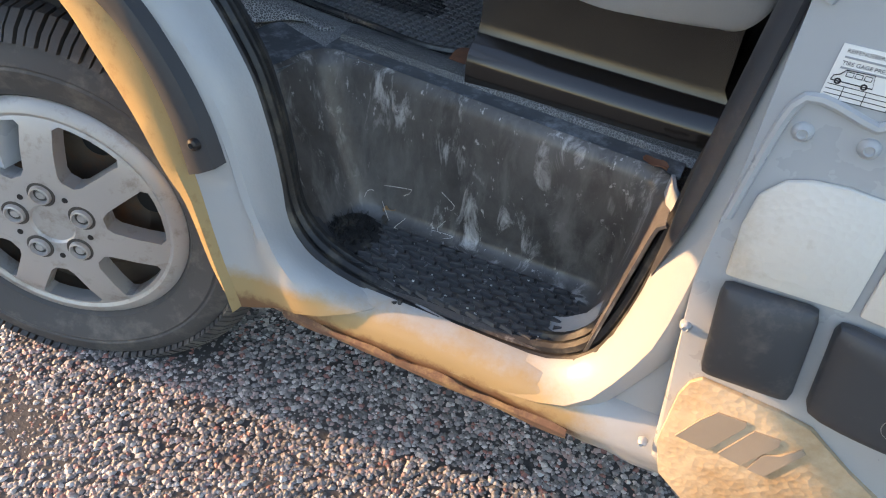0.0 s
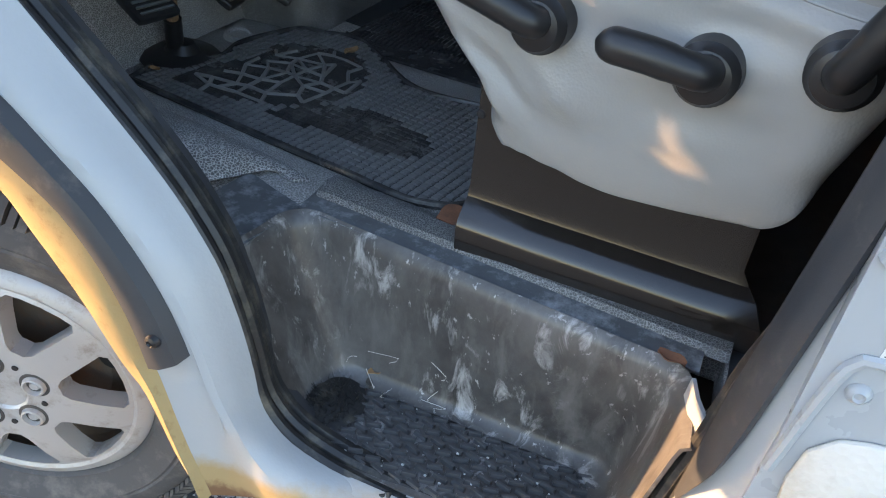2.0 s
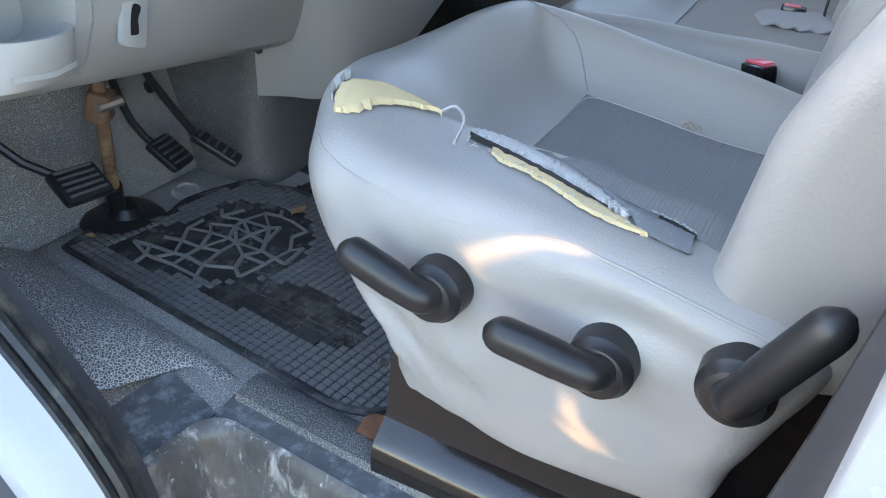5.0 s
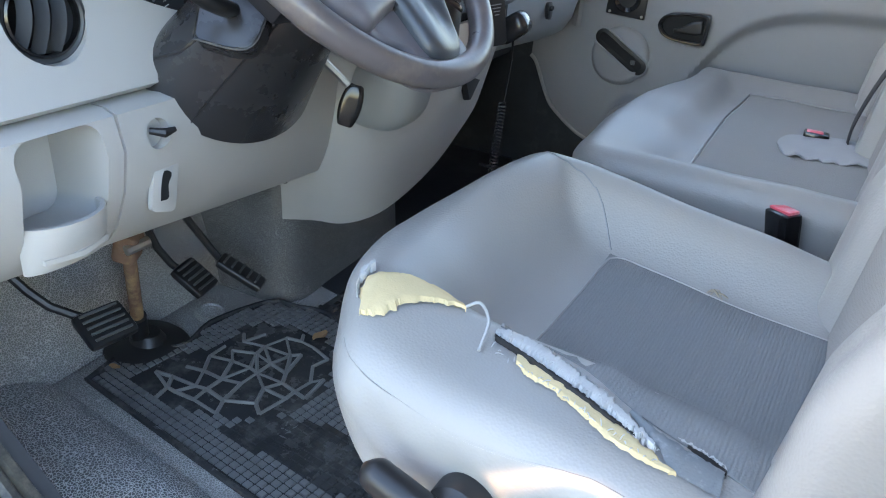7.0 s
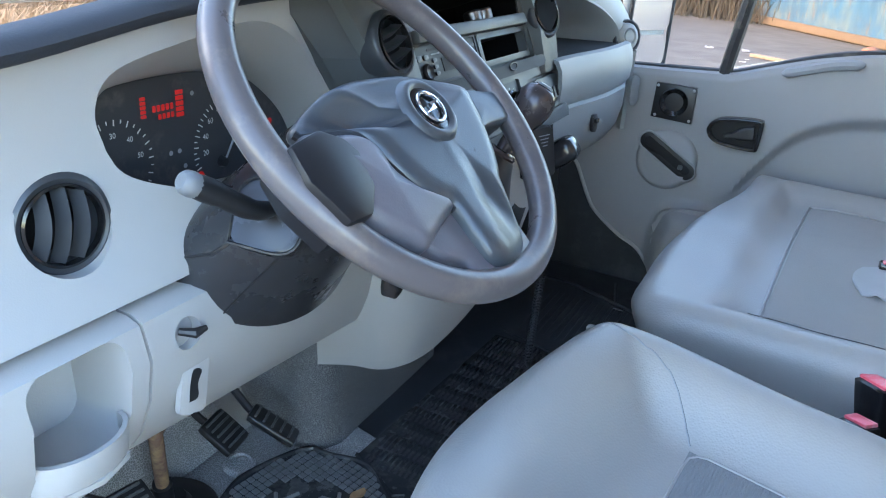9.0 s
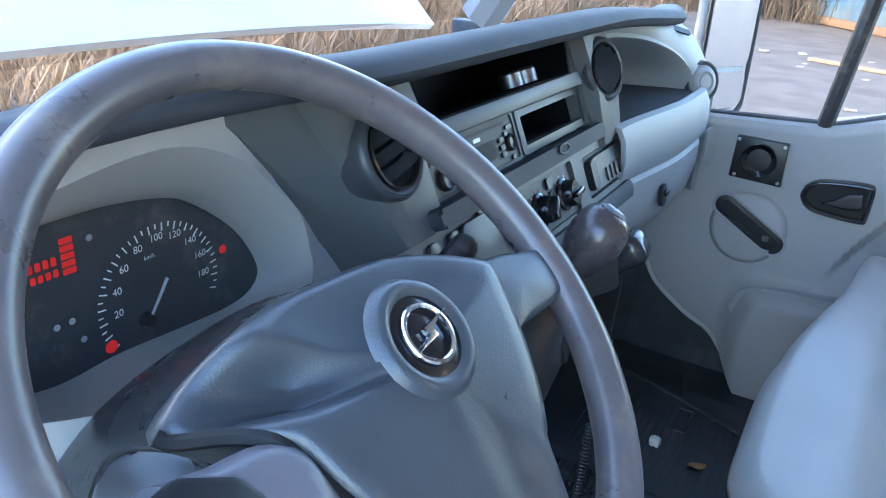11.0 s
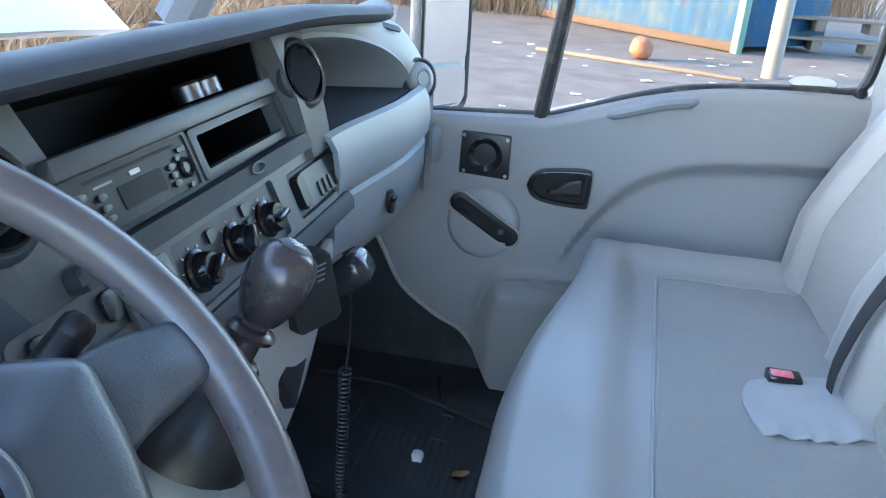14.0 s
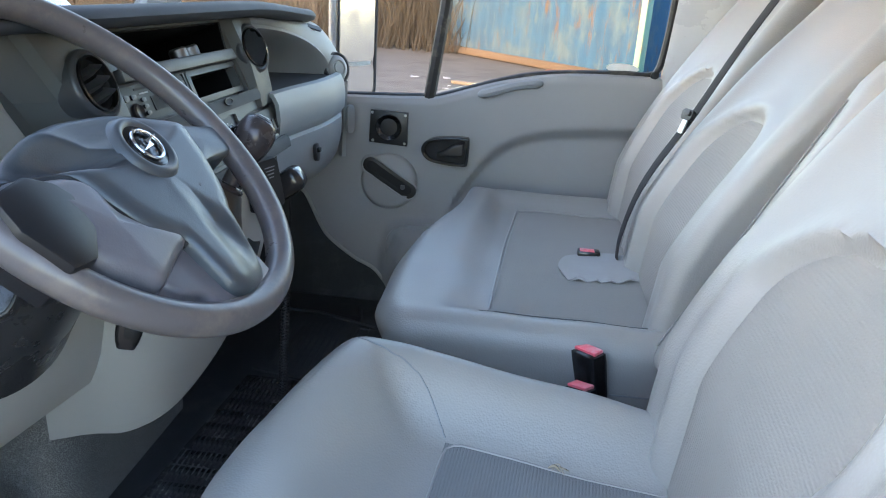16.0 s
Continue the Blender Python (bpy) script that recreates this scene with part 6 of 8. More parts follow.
part("stack_ledge", slab(face_rect(1.58, 2.05, 1.284, 1.303, 0.006), FM, -0.004, 0.014, 0.004), DASHTOP, dash, "dark stack ledge")
part("ledge_ring", tube([on_face(1.89, 1.297, 0.016) @ Vector((0.016 * math.cos(a), 0.006 * math.sin(a), 0)) for a in [2 * math.pi * k / 20 for k in range(20)]], 0.0014, 5, closed=True), BLACK, dash)
part("lower_pad", slab(face_rect(1.60, 2.13, 1.182, 1.206, 0.008), FM, -0.004, 0.006, 0.003), DASHTOP, dash)
# lidded bin in the second slot
part("bin_frame", carve(slab(face_rect(1.822, 2.032, 1.307, 1.358, 0.004), FM, -0.022, -0.006, 0.002), slab(face_rect(1.834, 2.022, 1.316, 1.350, 0.003), FM, -0.05, 0.02)), DASHMID, dash, "grey bin frame")
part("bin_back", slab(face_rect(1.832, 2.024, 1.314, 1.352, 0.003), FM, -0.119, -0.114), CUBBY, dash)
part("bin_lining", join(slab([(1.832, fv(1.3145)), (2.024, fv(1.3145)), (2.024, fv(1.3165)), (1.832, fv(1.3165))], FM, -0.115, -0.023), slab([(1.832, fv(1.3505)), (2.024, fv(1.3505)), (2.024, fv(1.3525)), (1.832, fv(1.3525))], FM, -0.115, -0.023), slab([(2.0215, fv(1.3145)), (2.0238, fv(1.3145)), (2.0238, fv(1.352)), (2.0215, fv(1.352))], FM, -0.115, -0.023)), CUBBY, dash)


def round_vent(m, r, turn, name="air_vent", deep=0.04):
    """Round air vent: bezel, dark bowl and three curved slats."""
    v = part(name, lathe([(r * 1.15, -0.040), (r * 1.16, -0.006), (r * 1.17, 0.002), (r * 1.12, 0.006), (r * 1.02, 0.008), (r * 0.90, 0.005), (r * 0.84, -0.004), (r * 0.82, -deep)], m, 44), VENTGREY, dash, "dark grey round air vent")
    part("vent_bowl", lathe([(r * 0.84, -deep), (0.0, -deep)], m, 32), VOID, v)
    part("vent_rim", lathe([(r * 0.90, 0.004), (r * 0.92, 0.009), (r * 0.86, 0.010), (r * 0.83, 0.002)], m, 44), BLACKGLOSS, v)
    mm_ = m @ Matrix.Rotation(turn, 4, "Z")
    for q in (-0.42, 0.0, 0.42):
        w = r * 0.82 * math.sqrt(1 - q * q)
        part("vent_slat", sheet([[mm_ @ Vector((w * (2 * i / 12 - 1), q * r + h * 0.16 * r, 0.004 + 0.016 * math.cos((2 * i / 12 - 1) * 1.3) - 0.016 * abs(h))) for i in range(13)] for h in (-1, -0.5, 0, 0.5, 1)], 0.003), VENTGREY, v)
    return v


round_vent(on_face(1.548, 1.366, 0.001), 0.040, radians(12))
round_vent(VRM @ Matrix.Translation((0, 0, -0.002)), 0.041, radians(62))
# heater controls
hp = part("heater_panel", slab(face_rect(1.711, 1.932, 1.214, 1.274, 0.005), FM, -0.010, -0.0055), BLACKTRIM, dash, "dark heater control panel")
for i, y in enumerate((1.742, 1.820, 1.897)):
    m = on_face(y, 1.241, -0.0055)
    kn = part("heater_knob", lathe([(0.022, 0.0), (0.022, 0.004), (0.0185, 0.006), (0.017, 0.018), (0.015, 0.020), (0.0, 0.020)], m, 32), BLACKGLOSS, hp, "black heater knob")
    a = (radians(30), radians(70), radians(5))[i]
    part("knob_grip", moved(box((0, 0, 0.022), (0.030, 0.008, 0.012), 0.003), m @ Matrix.Rotation(a, 4, "Z")), BLACKGLOSS, kn)
    part("knob_scale", join(*[moved(box((0.0255, 0, 0.001), (0.003, 0.0012, 0.001)), m @ Matrix.Rotation(radians(200 - 35 * k), 4, "Z")) for k in range(7)]), WHITEMARK if i != 1 else PINK, kn)
for y, z in ((1.781, 1.262), (1.858, 1.264), (1.860, 1.248)):
    part("heater_button", slab(rrect(0.014, 0.014, 0.002), on_face(y, z, -0.0055), 0, 0.004, 0.001), BLACK, hp)
# hazard and door switches
spn = part("switch_panel", slab(face_rect(1.976, 2.124, 1.217, 1.267, 0.005), FM, -0.011, -0.006), BLACKTRIM, dash, "black switch panel")
part("ashtray_front", slab(face_rect(2.000, 2.118, 1.221, 1.263, 0.006), FM, -0.006, 0.003, 0.003), DASHMID, spn, "grey ashtray front")
for k in range(4):
    part("ashtray_rib", slab(face_rect(2.040 + 0.018 * k, 2.046 + 0.018 * k, 1.223, 1.242, 0.002), FM, 0.001, 0.006, 0.001), BLACK, spn)
part("ashtray_grip", slab(face_rect(1.984, 2.006, 1.222, 1.262, 0.006), FM, -0.006, 0.006, 0.003), BLACK, spn)
# lower left switch recess
lp = part("switch_recess", slab(face_rect(1.508, 1.669, 1.246, 1.281, 0.010), FM, -0.008, -0.005), BLACKTRIM, dash, "dark switch recess")
for y in (1.535, 1.575, 1.615, 1.648):
    part("rocker_switch", slab(rrect(0.020, 0.026, 0.006), on_face(y, 1.263, -0.006), 0, 0.006, 0.002), BLACK, lp)
part("fascia_cover", slab(face_rect(1.628, 1.700, 1.216, 1.276, 0.006), FM, -0.003, 0.003, 0.001), DASHMID, dash)

# radio
radio = thing("car_radio", "dark grey car radio with display and push buttons", "radio")
part("radio_body", slab(face_rect(1.612, 1.818, 1.307, 1.358, 0.004), FM, -0.022, -0.010, 0.002), RADIODARK, radio, "dark grey radio front")
part("radio_frame", carve(slab(face_rect(1.609, 1.820, 1.304, 1.361, 0.004), FM, -0.022, -0.008, 0.001), slab(face_rect(1.614, 1.815, 1.308, 1.357, 0.004), FM, -0.05, 0.02)), BLACKTRIM, radio)
part("disc_slot", slab(face_rect(1.655, 1.795, 1.3495, 1.3525, 0.001), FM, -0.010, -0.0095), VOID, radio)
part("display", slab(face_rect(1.692, 1.760, 1.318, 1.338, 0.002), FM, -0.010, -0.009), VOID, radio, "dark radio display")
for y, z, w, h in ((1.624, 1.342, 0.014, 0.009), (1.644, 1.342, 0.014, 0.007), (1.668, 1.336, 0.012, 0.006), (1.668, 1.327, 0.012, 0.006), (1.668, 1.318, 0.012, 0.006), (1.776, 1.334, 0.012, 0.006), (1.776, 1.326, 0.012, 0.006), (1.776, 1.318, 0.012, 0.006)):
    part("radio_button", slab(rrect(w, h, 0.002), on_face(y, z, -0.010), 0, 0.003, 0.0008), BLACK, radio)
for y, z, r in ((1.640, 1.322, 0.013), (1.798, 1.328, 0.011)):
    part("radio_dial", lathe([(r, 0), (r, 0.004), (r * 0.8, 0.006), (r * 0.5, 0.003), (0, 0.003)], on_face(y, z, -0.010), 24), BLACK, radio)
for y, z in ((1.798, 1.345), (1.805, 1.345), (1.798, 1.311), (1.79, 1.3385)):
    part("radio_button", slab(rrect(0.008, 0.005, 0.0015), on_face(y, z, -0.010), 0, 0.003, 0.0008), BLACK, radio)
part("maker_mark", slab(rrect(0.016, 0.0045, 0.0015), on_face(1.724, 1.3440, -0.010), 0, 0.0006), WHITEMARK, radio)
part("radio_print", slab(face_rect(1.664, 1.690, 1.3435, 1.3455, 0.0004), FM, -0.0098, -0.0092), GREYMARK, radio)
# items in the cubby
TINSTEEL = mat("dull_tin", (0.30, 0.30, 0.31), 0.42, metal=1.0, bump=0.05)
for k, y in enumerate((1.932, 1.966)):
    solo("tin", lathe([(0.0, 0.022), (0.013, 0.022), (0.0165, 0.018), (0.0165, 0.0), (0.0, 0.0)], FM @ Matrix.Translation((y, fv(1.3815), -0.055 + 0.006 * k)) @ Matrix.Rotation(radians(-90), 4, "X"), 20), TINSTEEL, "small dull metal tin lying in the dash cubby", "tin", "tins in the cubby")

# glove side: bulging lid below an open tray
def lid_x(y):
    return -0.416 + 0.032 * step(2.10, 2.42, y) - 0.02 * step(2.52, 2.61, y)


secs = []
for k in range(21):
    y = 2.10 + 0.51 * k / 20
    xo = lid_x(y)
    secs.append([(-0.62, y, 1.290), (-0.56, y, 1.279), (xo - 0.045, y, 1.277), (xo - 0.030, y, 1.284), (xo - 0.020, y, 1.292), (xo - 0.008, y, 1.289), (xo + 0.002, y, 1.270), (xo + 0.006, y, 1.240), (xo + 0.004, y, 1.208), (xo - 0.004, y, 1.196), (xo - 0.009, y, 1.190), (xo - 0.002, y, 1.184), (xo - 0.002, y, 1.14), (xo - 0.012, y, 1.09), (xo - 0.032, y, 1.056), (xo - 0.07, y, 1.040), (-0.60, y, 1.035)])
part("glove_front", sheet(secs, 0.008), DASH, dash, "pale grey glove box front", 40)
part("tray_mat", sheet([[(x, y, 1.2855) for x in (-0.60, -0.50, lid_x(y) - 0.034)] for y in (2.15, 2.30, 2.42, 2.54)], 0.002), DASHTOP, dash, "dark tray liner")
rimi = smooth_line([(-0.50, 2.165, 1.415), (-0.495, 2.24, 1.412), (-0.478, 2.353, 1.398), (-0.452, 2.45, 1.370), (-0.430, 2.515, 1.330), (-0.424, 2.540, 1.288)], 30)
rimo = smooth_line([(-0.50, 2.165, 1.435), (-0.495, 2.27, 1.433), (-0.480, 2.42, 1.424), (-0.455, 2.545, 1.400), (-0.420, 2.605, 1.335), (-0.392, 2.612, 1.262)], 30)
part("dash_end", sheet([[p.lerp(q, f) + Vector((0.006, -0.004, 0)) * math.sin(math.pi * f) for f in (0, 0.12, 0.3, 0.5, 0.7, 0.88, 1)] for p, q in zip(rimi, rimo)], 0.010), DASH, dash, "curved pale dash end")
part("tray_wall", sheet([[p, p + Vector((-0.006, -0.003, -0.003)), p + Vector((-0.05, -0.02 * k / 29, -0.02 * (1 - k / 29))), p + Vector((-0.12, -0.05 * k / 29, -0.05 * (1 - k / 29))), Vector((-0.62, p.y - 0.08 * k / 29, max(1.285, p.z - 0.11 * (1 - k / 29))))] for k, p in enumerate(rimi)], 0.008), DASH, dash, "pale curved tray wall")
part("tray_back", box((-0.615, 2.32, 1.33), (0.02, 0.42, 0.16), 0.004), DASH, dash)
part("dash_end_side", sheet([[(-0.392 - 0.004 * k, 2.612 + 0.004 * k, z) for k in range(4)] for z in (1.262, 1.20, 1.12, 1.06)], 0.012), DASH, dash)
VF = facing((-0.4085, 2.556, 1.300), (0.82, -0.55, 0.22))
sv = part("side_vent", lathe([(0.0, 0.0), (0.034, 0.0), (0.037, 0.004), (0.040, 0.004), (0.042, -0.006)], VF, 36), BLACKTRIM, dash, "round side vent")
part("vent_cap", lathe([(0.0, 0.010), (0.014, 0.010), (0.016, 0.007), (0.020, 0.010), (0.028, 0.008), (0.032, 0.003), (0.033, -0.002)], VF, 28), DASH, sv, "pale vent cap")
part("demist_slot", slab(rrect(0.085, 0.012, 0.006), facing((-0.462, 2.475, 1.402), (0.75, -0.25, 0.75)) @ Matrix.Rotation(radians(-18), 4, "Z"), 0, 0.004), BLACKTRIM, dash)
part("end_pocket", slab(rrect(0.030, 0.075, 0.012), facing((-0.380, 2.600, 1.165), (1, -0.5, 0.05)), -0.004, 0.004, 0.002), DASH, dash)
gl = part("glove_latch", slab(rrect(0.026, 0.040, 0.008), facing((-0.391, 2.306, 1.134), (1, -0.05, 0.1)), -0.004, 0.004, 0.002), BLACK, dash, "black glove box latch")
part("latch_bar", box((-0.385, 2.306, 1.140), (0.008, 0.016, 0.010), 0.002), BLACKGLOSS, gl)
part("dash_core", box((-0.66, 2.06, 1.12), (0.26, 0.86, 0.28), 0.02), DASHTOP, dash)

# driver side upper body with the instrument opening
rows = []
for k in range(29):
    y = 0.895 + 0.735 * k / 28
    bul = 0.020 * math.exp(-((y - 1.33) / 0.20) ** 2)
    sag = 0.045 * step(1.42, 0.95, y)
    rows.append([(-0.70, y, 1.375 - sag), (-0.545 + bul, y, 1.434 - sag), (-0.550 + bul, y, 1.400 - sag * 0.8), (-0.560 + bul, y, 1.34), (-0.557 + bul, y, 1.26), (-0.535 + bul, y, 1.20), (-0.508 + bul * 0.6, y, 1.168), (-0.500, y, 1.158), (-0.512, y, 1.150), (-0.70, y, 1.150)])
CL0 = [(1.168, 1.290), (1.176, 1.318), (1.210, 1.332), (1.296, 1.334), (1.353, 1.331), (1.423, 1.319), (1.464, 1.298), (1.511, 1.256), (1.538, 1.208), (1.530, 1.186), (1.498, 1.177), (1.435, 1.180), (1.360, 1.186), (1.290, 1.186), (1.220, 1.212), (1.182, 1.252)]
CL1 = [(1.139, 1.294), (1.130, 1.335), (1.155, 1.369), (1.252, 1.384), (1.340, 1.391), (1.408, 1.376), (1.455, 1.351), (1.503, 1.307), (1.518, 1.255), (1.505, 1.218), (1.470, 1.203), (1.410, 1.197), (1.340, 1.204), (1.270, 1.216), (1.200, 1.244), (1.155, 1.270)]
CL = rounded(CL0, 96)


def funnel(x, f):
    """Outline of the instrument funnel at x; f runs from the dial face to the outer crease."""
    return [(x, a, b) for a, b in rounded(mix2(CL0, CL1, f), 96)]


bm = carve(loft(rows), loft([funnel(-0.660, 0.0), funnel(-0.635, 0.02), funnel(-0.610, 0.16), funnel(-0.585, 0.42), funnel(-0.560, 0.78), funnel(-0.545, 1.0), funnel(-0.500, 1.7)]))
vm = facing((-0.553, 1.084, 1.235), (1, -0.12, 0.10))
bm = carve(bm, lathe([(0, -0.06), (0.047, -0.06), (0.047, 0.06), (0, 0.06)], vm, 32))
part("driver_dash", bm, DASHBEIGE, dash, "pale grey driver side dash", 30)
round_vent(vm, 0.044, radians(80))
# lower panel
rows = []
for k in range(15):
    y = 0.895 + 0.66 * k / 14
    dip = 0.095 * (y - 1.097)
    rows.append([(-0.70, y, 1.146), (-0.500, y, 1.146), (-0.484, y, 1.140), (-0.474, y, 1.10), (-0.482, y, 1.05), (-0.500, y, 1.005 - dip * 0.5), (-0.524, y, 0.972 - dip), (-0.548, y, 0.957 - dip), (-0.70, y, 0.962 - dip)])
low = carve(loft(rows), slab([(a, b) for a, b in rrect(0.105, 0.115, 0.022)], facing((-0.49, 1.030, 1.082), (1, 0, 0.05)), -0.075, 0.08))
low = carve(low, box((-0.47, 1.106, 1.05), (0.10, 0.004, 0.3), 0, None), lathe([(0, -0.012), (0.017, -0.012), (0.020, 0.02), (0, 0.02)], facing((-0.477, 1.158, 1.108), (1, 0, 0.1)), 24))
lowp = part("lower_dash", low, DASHBEIGE, dash, "pale grey lower dash panel", 30)
scoop = []
for k in range(13):
    a = math.pi * k / 12
    scoop.append([(-0.496 + 0.036 * math.sin(a) * f, 1.030 - 0.052 * math.cos(a), z) for z, f in ((0.995, 0.45), (1.010, 0.75), (1.035, 0.98), (1.050, 1.0))])
part("pocket_scoop", sheet(scoop, 0.005), DASHBEIGE, dash, "pale pocket scoop")
part("pocket_floor", prism([(-0.55, 0.985), (-0.55, 1.075), (-0.475, 1.070), (-0.464, 1.03), (-0.475, 0.99)], "z", 1.008, 1.014), DASHBEIGE, dash)
part("release_hook", tube([(-0.482, 1.150, 1.112), (-0.468, 1.160, 1.110), (-0.464, 1.172, 1.113)], [0.004, 0.006, 0.003], 8), BLACK, lowp)
sm_ = facing((-0.4805, 1.163, 1.040), (1, 0, 0.12)) @ Matrix.Rotation(radians(-18), 4, "Z")
sp_ = part("switch_plate", slab(rrect(0.038, 0.062, 0.006), sm_, -0.004, 0.003, 0.001), DASHBEIGE, lowp)
part("plate_opening", slab(rounded([(-0.006, -0.018), (0.006, -0.014), (0.004, 0.002), (0.008, 0.016), (-0.004, 0.018), (-0.007, 0.0)], 24), sm_, 0.003, 0.0035), VOID, sp_)

# console below the stack: a curved cover whose lower edge rises towards the passenger
lowl = smooth_line([(-0.611, 1.570, 0.806), (-0.56, 1.597, 0.808), (-0.50, 1.612, 0.813), (-0.45, 1.666, 0.835), (-0.422, 1.784, 0.882), (-0.416, 1.90, 0.935), (-0.416, 1.985, 0.985), (-0.422, 2.04, 1.07)], 40)
upl = smooth_line([(-0.575, 1.480, 1.165), (-0.54, 1.495, 1.165), (-0.48, 1.515, 1.165), (-0.430, 1.57, 1.165), (-0.398, 1.70, 1.165), (-0.392, 1.85, 1.165), (-0.392, 1.97, 1.165), (-0.400, 2.04, 1.165)], 40)
bm = sheet([[p.lerp(q, f) + Vector((0.012, -0.008, 0)) * math.sin(math.pi * f) for f in (0, 0.02, 0.15, 0.3, 0.5, 0.7, 0.85, 1)] for p, q in zip(lowl, upl)], 0.010)
part("console_cover", bm, DASHBEIGE, dash, "pale grey console cover")
part("console_core", prism([(-0.70, 1.60), (-0.56, 1.62), (-0.47, 1.72), (-0.45, 2.02), (-0.70, 2.02)], "z", 0.98, 1.16), VOID, dash)
part("console_screw", lathe([(0.0, 0.003), (0.005, 0.003), (0.007, 0.0)], facing((-0.578, 1.532, 0.904), (0.5, -1, 0)), 14), BLACK, dash)
part("console_pocket", slab(rrect(0.16, 0.050, 0.006), facing((-0.401, 1.915, 1.060), (1, 0.16, 0.24)) @ Matrix.Rotation(radians(14), 4, "Z"), -0.010, 0.003, 0.001), VOID, dash)

# ---- instrument cluster ----
clus = thing("instrument_cluster", "black instrument cluster with red display and white dials", "instrument cluster")
part("cluster_face", prism([(a, b) for a, b in CL], "x", -0.662, -0.640), BLACKTRIM, clus, "black dial face")
CM = facing((-0.6395, 0, 0), (1, 0, 0))


def ticks(cy, cz, r, a0, a1, n, ln):
    out = []
    for k in range(n):
        a = radians(a0 + (a1 - a0) * k / (n - 1))
        l_ = ln * (1.0 if k % 2 == 0 else 0.6)
        out.append(moved(box((r - l_ / 2, 0, 0), (l_, 0.0012, 0.0006)), CM @ Matrix.Translation((cy, cz, 0)) @ Matrix.Rotation(a, 4, "Z")))
    return join(*out)


part("speed_scale", ticks(1.412, 1.228, 0.069, 212, -18, 37, 0.008), WHITEMARK, clus)
part("rev_scale", ticks(1.222, 1.238, 0.056, 190, -60, 25, 0.007), WHITEMARK, clus)
for k, num in enumerate(("20", "40", "60", "80", "100", "120", "140", "160", "180")):
    a = radians(190 - 24.5 * k)
    text(num, 0.0100, CM @ Matrix.Translation((1.413 + 0.050 * math.cos(a), 1.231 + 0.050 * math.sin(a), 0)), WHITEMARK, clus, "numeral", "CENTER")
for k, num in enumerate(("10", "20", "30", "40", "50")):
    a = radians(165 - 38 * k)
    text(num, 0.0090, CM @ Matrix.Translation((1.222 + 0.038 * math.cos(a), 1.235 + 0.038 * math.sin(a), 0)), WHITEMARK, clus, "numeral", "CENTER")
text("km/h", 0.0060, CM @ Matrix.Translation((1.402, 1.266, 0)), WHITEMARK, clus, "numeral", "CENTER")
part("needle", tube([(-0.634, 1.391, 1.208), (-0.634, 1.415, 1.243)], [0.0012, 0.0018], 6), GREYMARK, clus, "pale needle")
part("needle_cap", lathe([(0, 0.007), (0.006, 0.007), (0.008, 0)], CM @ Matrix.Translation((1.391, 1.208, 0)), 16), BLACK, clus)
for y, z, w, h in ((1.324, 1.297, 0.012, 0.034), (1.268, 1.300, 0.008, 0.026)):
    for q in range(5):
        part("display_bar", slab(rrect(w, h / 6.6, 0.0008), CM @ Matrix.Translation((y, z + h * (q / 5 - 0.4), 0)), 0, 0.0005), REDLED, clus)
for k in range(5):
    part("display_digit", slab(rrect(0.0046, 0.0075, 0.0012), CM @ Matrix.Translation((1.284 + 0.0068 * k, 1.296, 0)), 0, 0.0005), REDLED, clus)
for k in range(4):
    part("display_digit", slab(rrect(0.0044, 0.0065, 0.0012), CM @ Matrix.Translation((1.292 + 0.0066 * k, 1.2855, 0)), 0, 0.0005), REDLED, clus)
for y, z, r in ((1.490, 1.245, 0.0045), (1.352, 1.197, 0.0062)):
    part("warning_lamp", lathe([(0, 0.0006), (r, 0.0006), (r, 0)], CM @ Matrix.Translation((y, z, 0)), 16), REDLED, clus, "red warning lamp")
for y, z in ((1.319, 1.238), (1.327, 1.217), (1.305, 1.238), (1.345, 1.306)):
    part("telltale", lathe([(0, 0.0006), (0.003, 0.0006), (0.003, 0)], CM @ Matrix.Translation((y, z, 0)), 10), GREYMARK, clus)

# ---- steering column ----
col = thing("steering_column", "black steering column cover with stalks and key", "steering column")
secs = []
rings = smooth_line([(0.158, 0.07, 0.112), (0.146, 0.075, 0.102), (0.115, 0.072, 0.085), (0.082, 0.065, 0.070), (0.066, 0.055, 0.060)], 17)
for k, (ry, ru, rd) in enumerate(rings):
    c = Vector((-0.520, 1.342, 1.150)).lerp(Vector((-0.352, 1.297, 1.305)), k / 16)
    up = Vector((-0.58, 0, 0.81))
    secs.append([c + Vector((0, 1, 0)) * ry * math.cos(a) + up * (ru if math.sin(a) > 0 else rd) * math.sin(a) for a in [2 * math.pi * q / 64 for q in range(64)]])
part("column_cover", loft(secs), COLUMN, col, "scuffed dark grey column cover", 60)
part("cover_split", tube([c_ for c_ in [Vector((-0.520, 1.342, 1.150)).lerp(Vector((-0.352, 1.297, 1.305)), k / 16) + Vector((0, -1, 0)) * (rings[k].x * 0.83 + 0.001) + Vector((-0.58, 0, 0.81)) * -rings[k].z * 0.56 for k in range(17)]], 0.0012, 6), VOID, col)
part("ignition_lock", lathe([(0.0, 0.006), (0.010, 0.006), (0.012, 0.010), (0.017, 0.010), (0.020, 0.0), (0.021, -0.03)], facing((-0.398, 1.352, 1.182), (0.72, -0.05, -0.30)), 24), BLACK, col, "black ignition lock")
part("column_throat", lathe([(0.05, -0.08), (0.046, 0.0), (0.04, 0.03)], facing((-0.345, 1.297, 1.312), (0.667, 0, 0.745)), 24), BLACK, col)


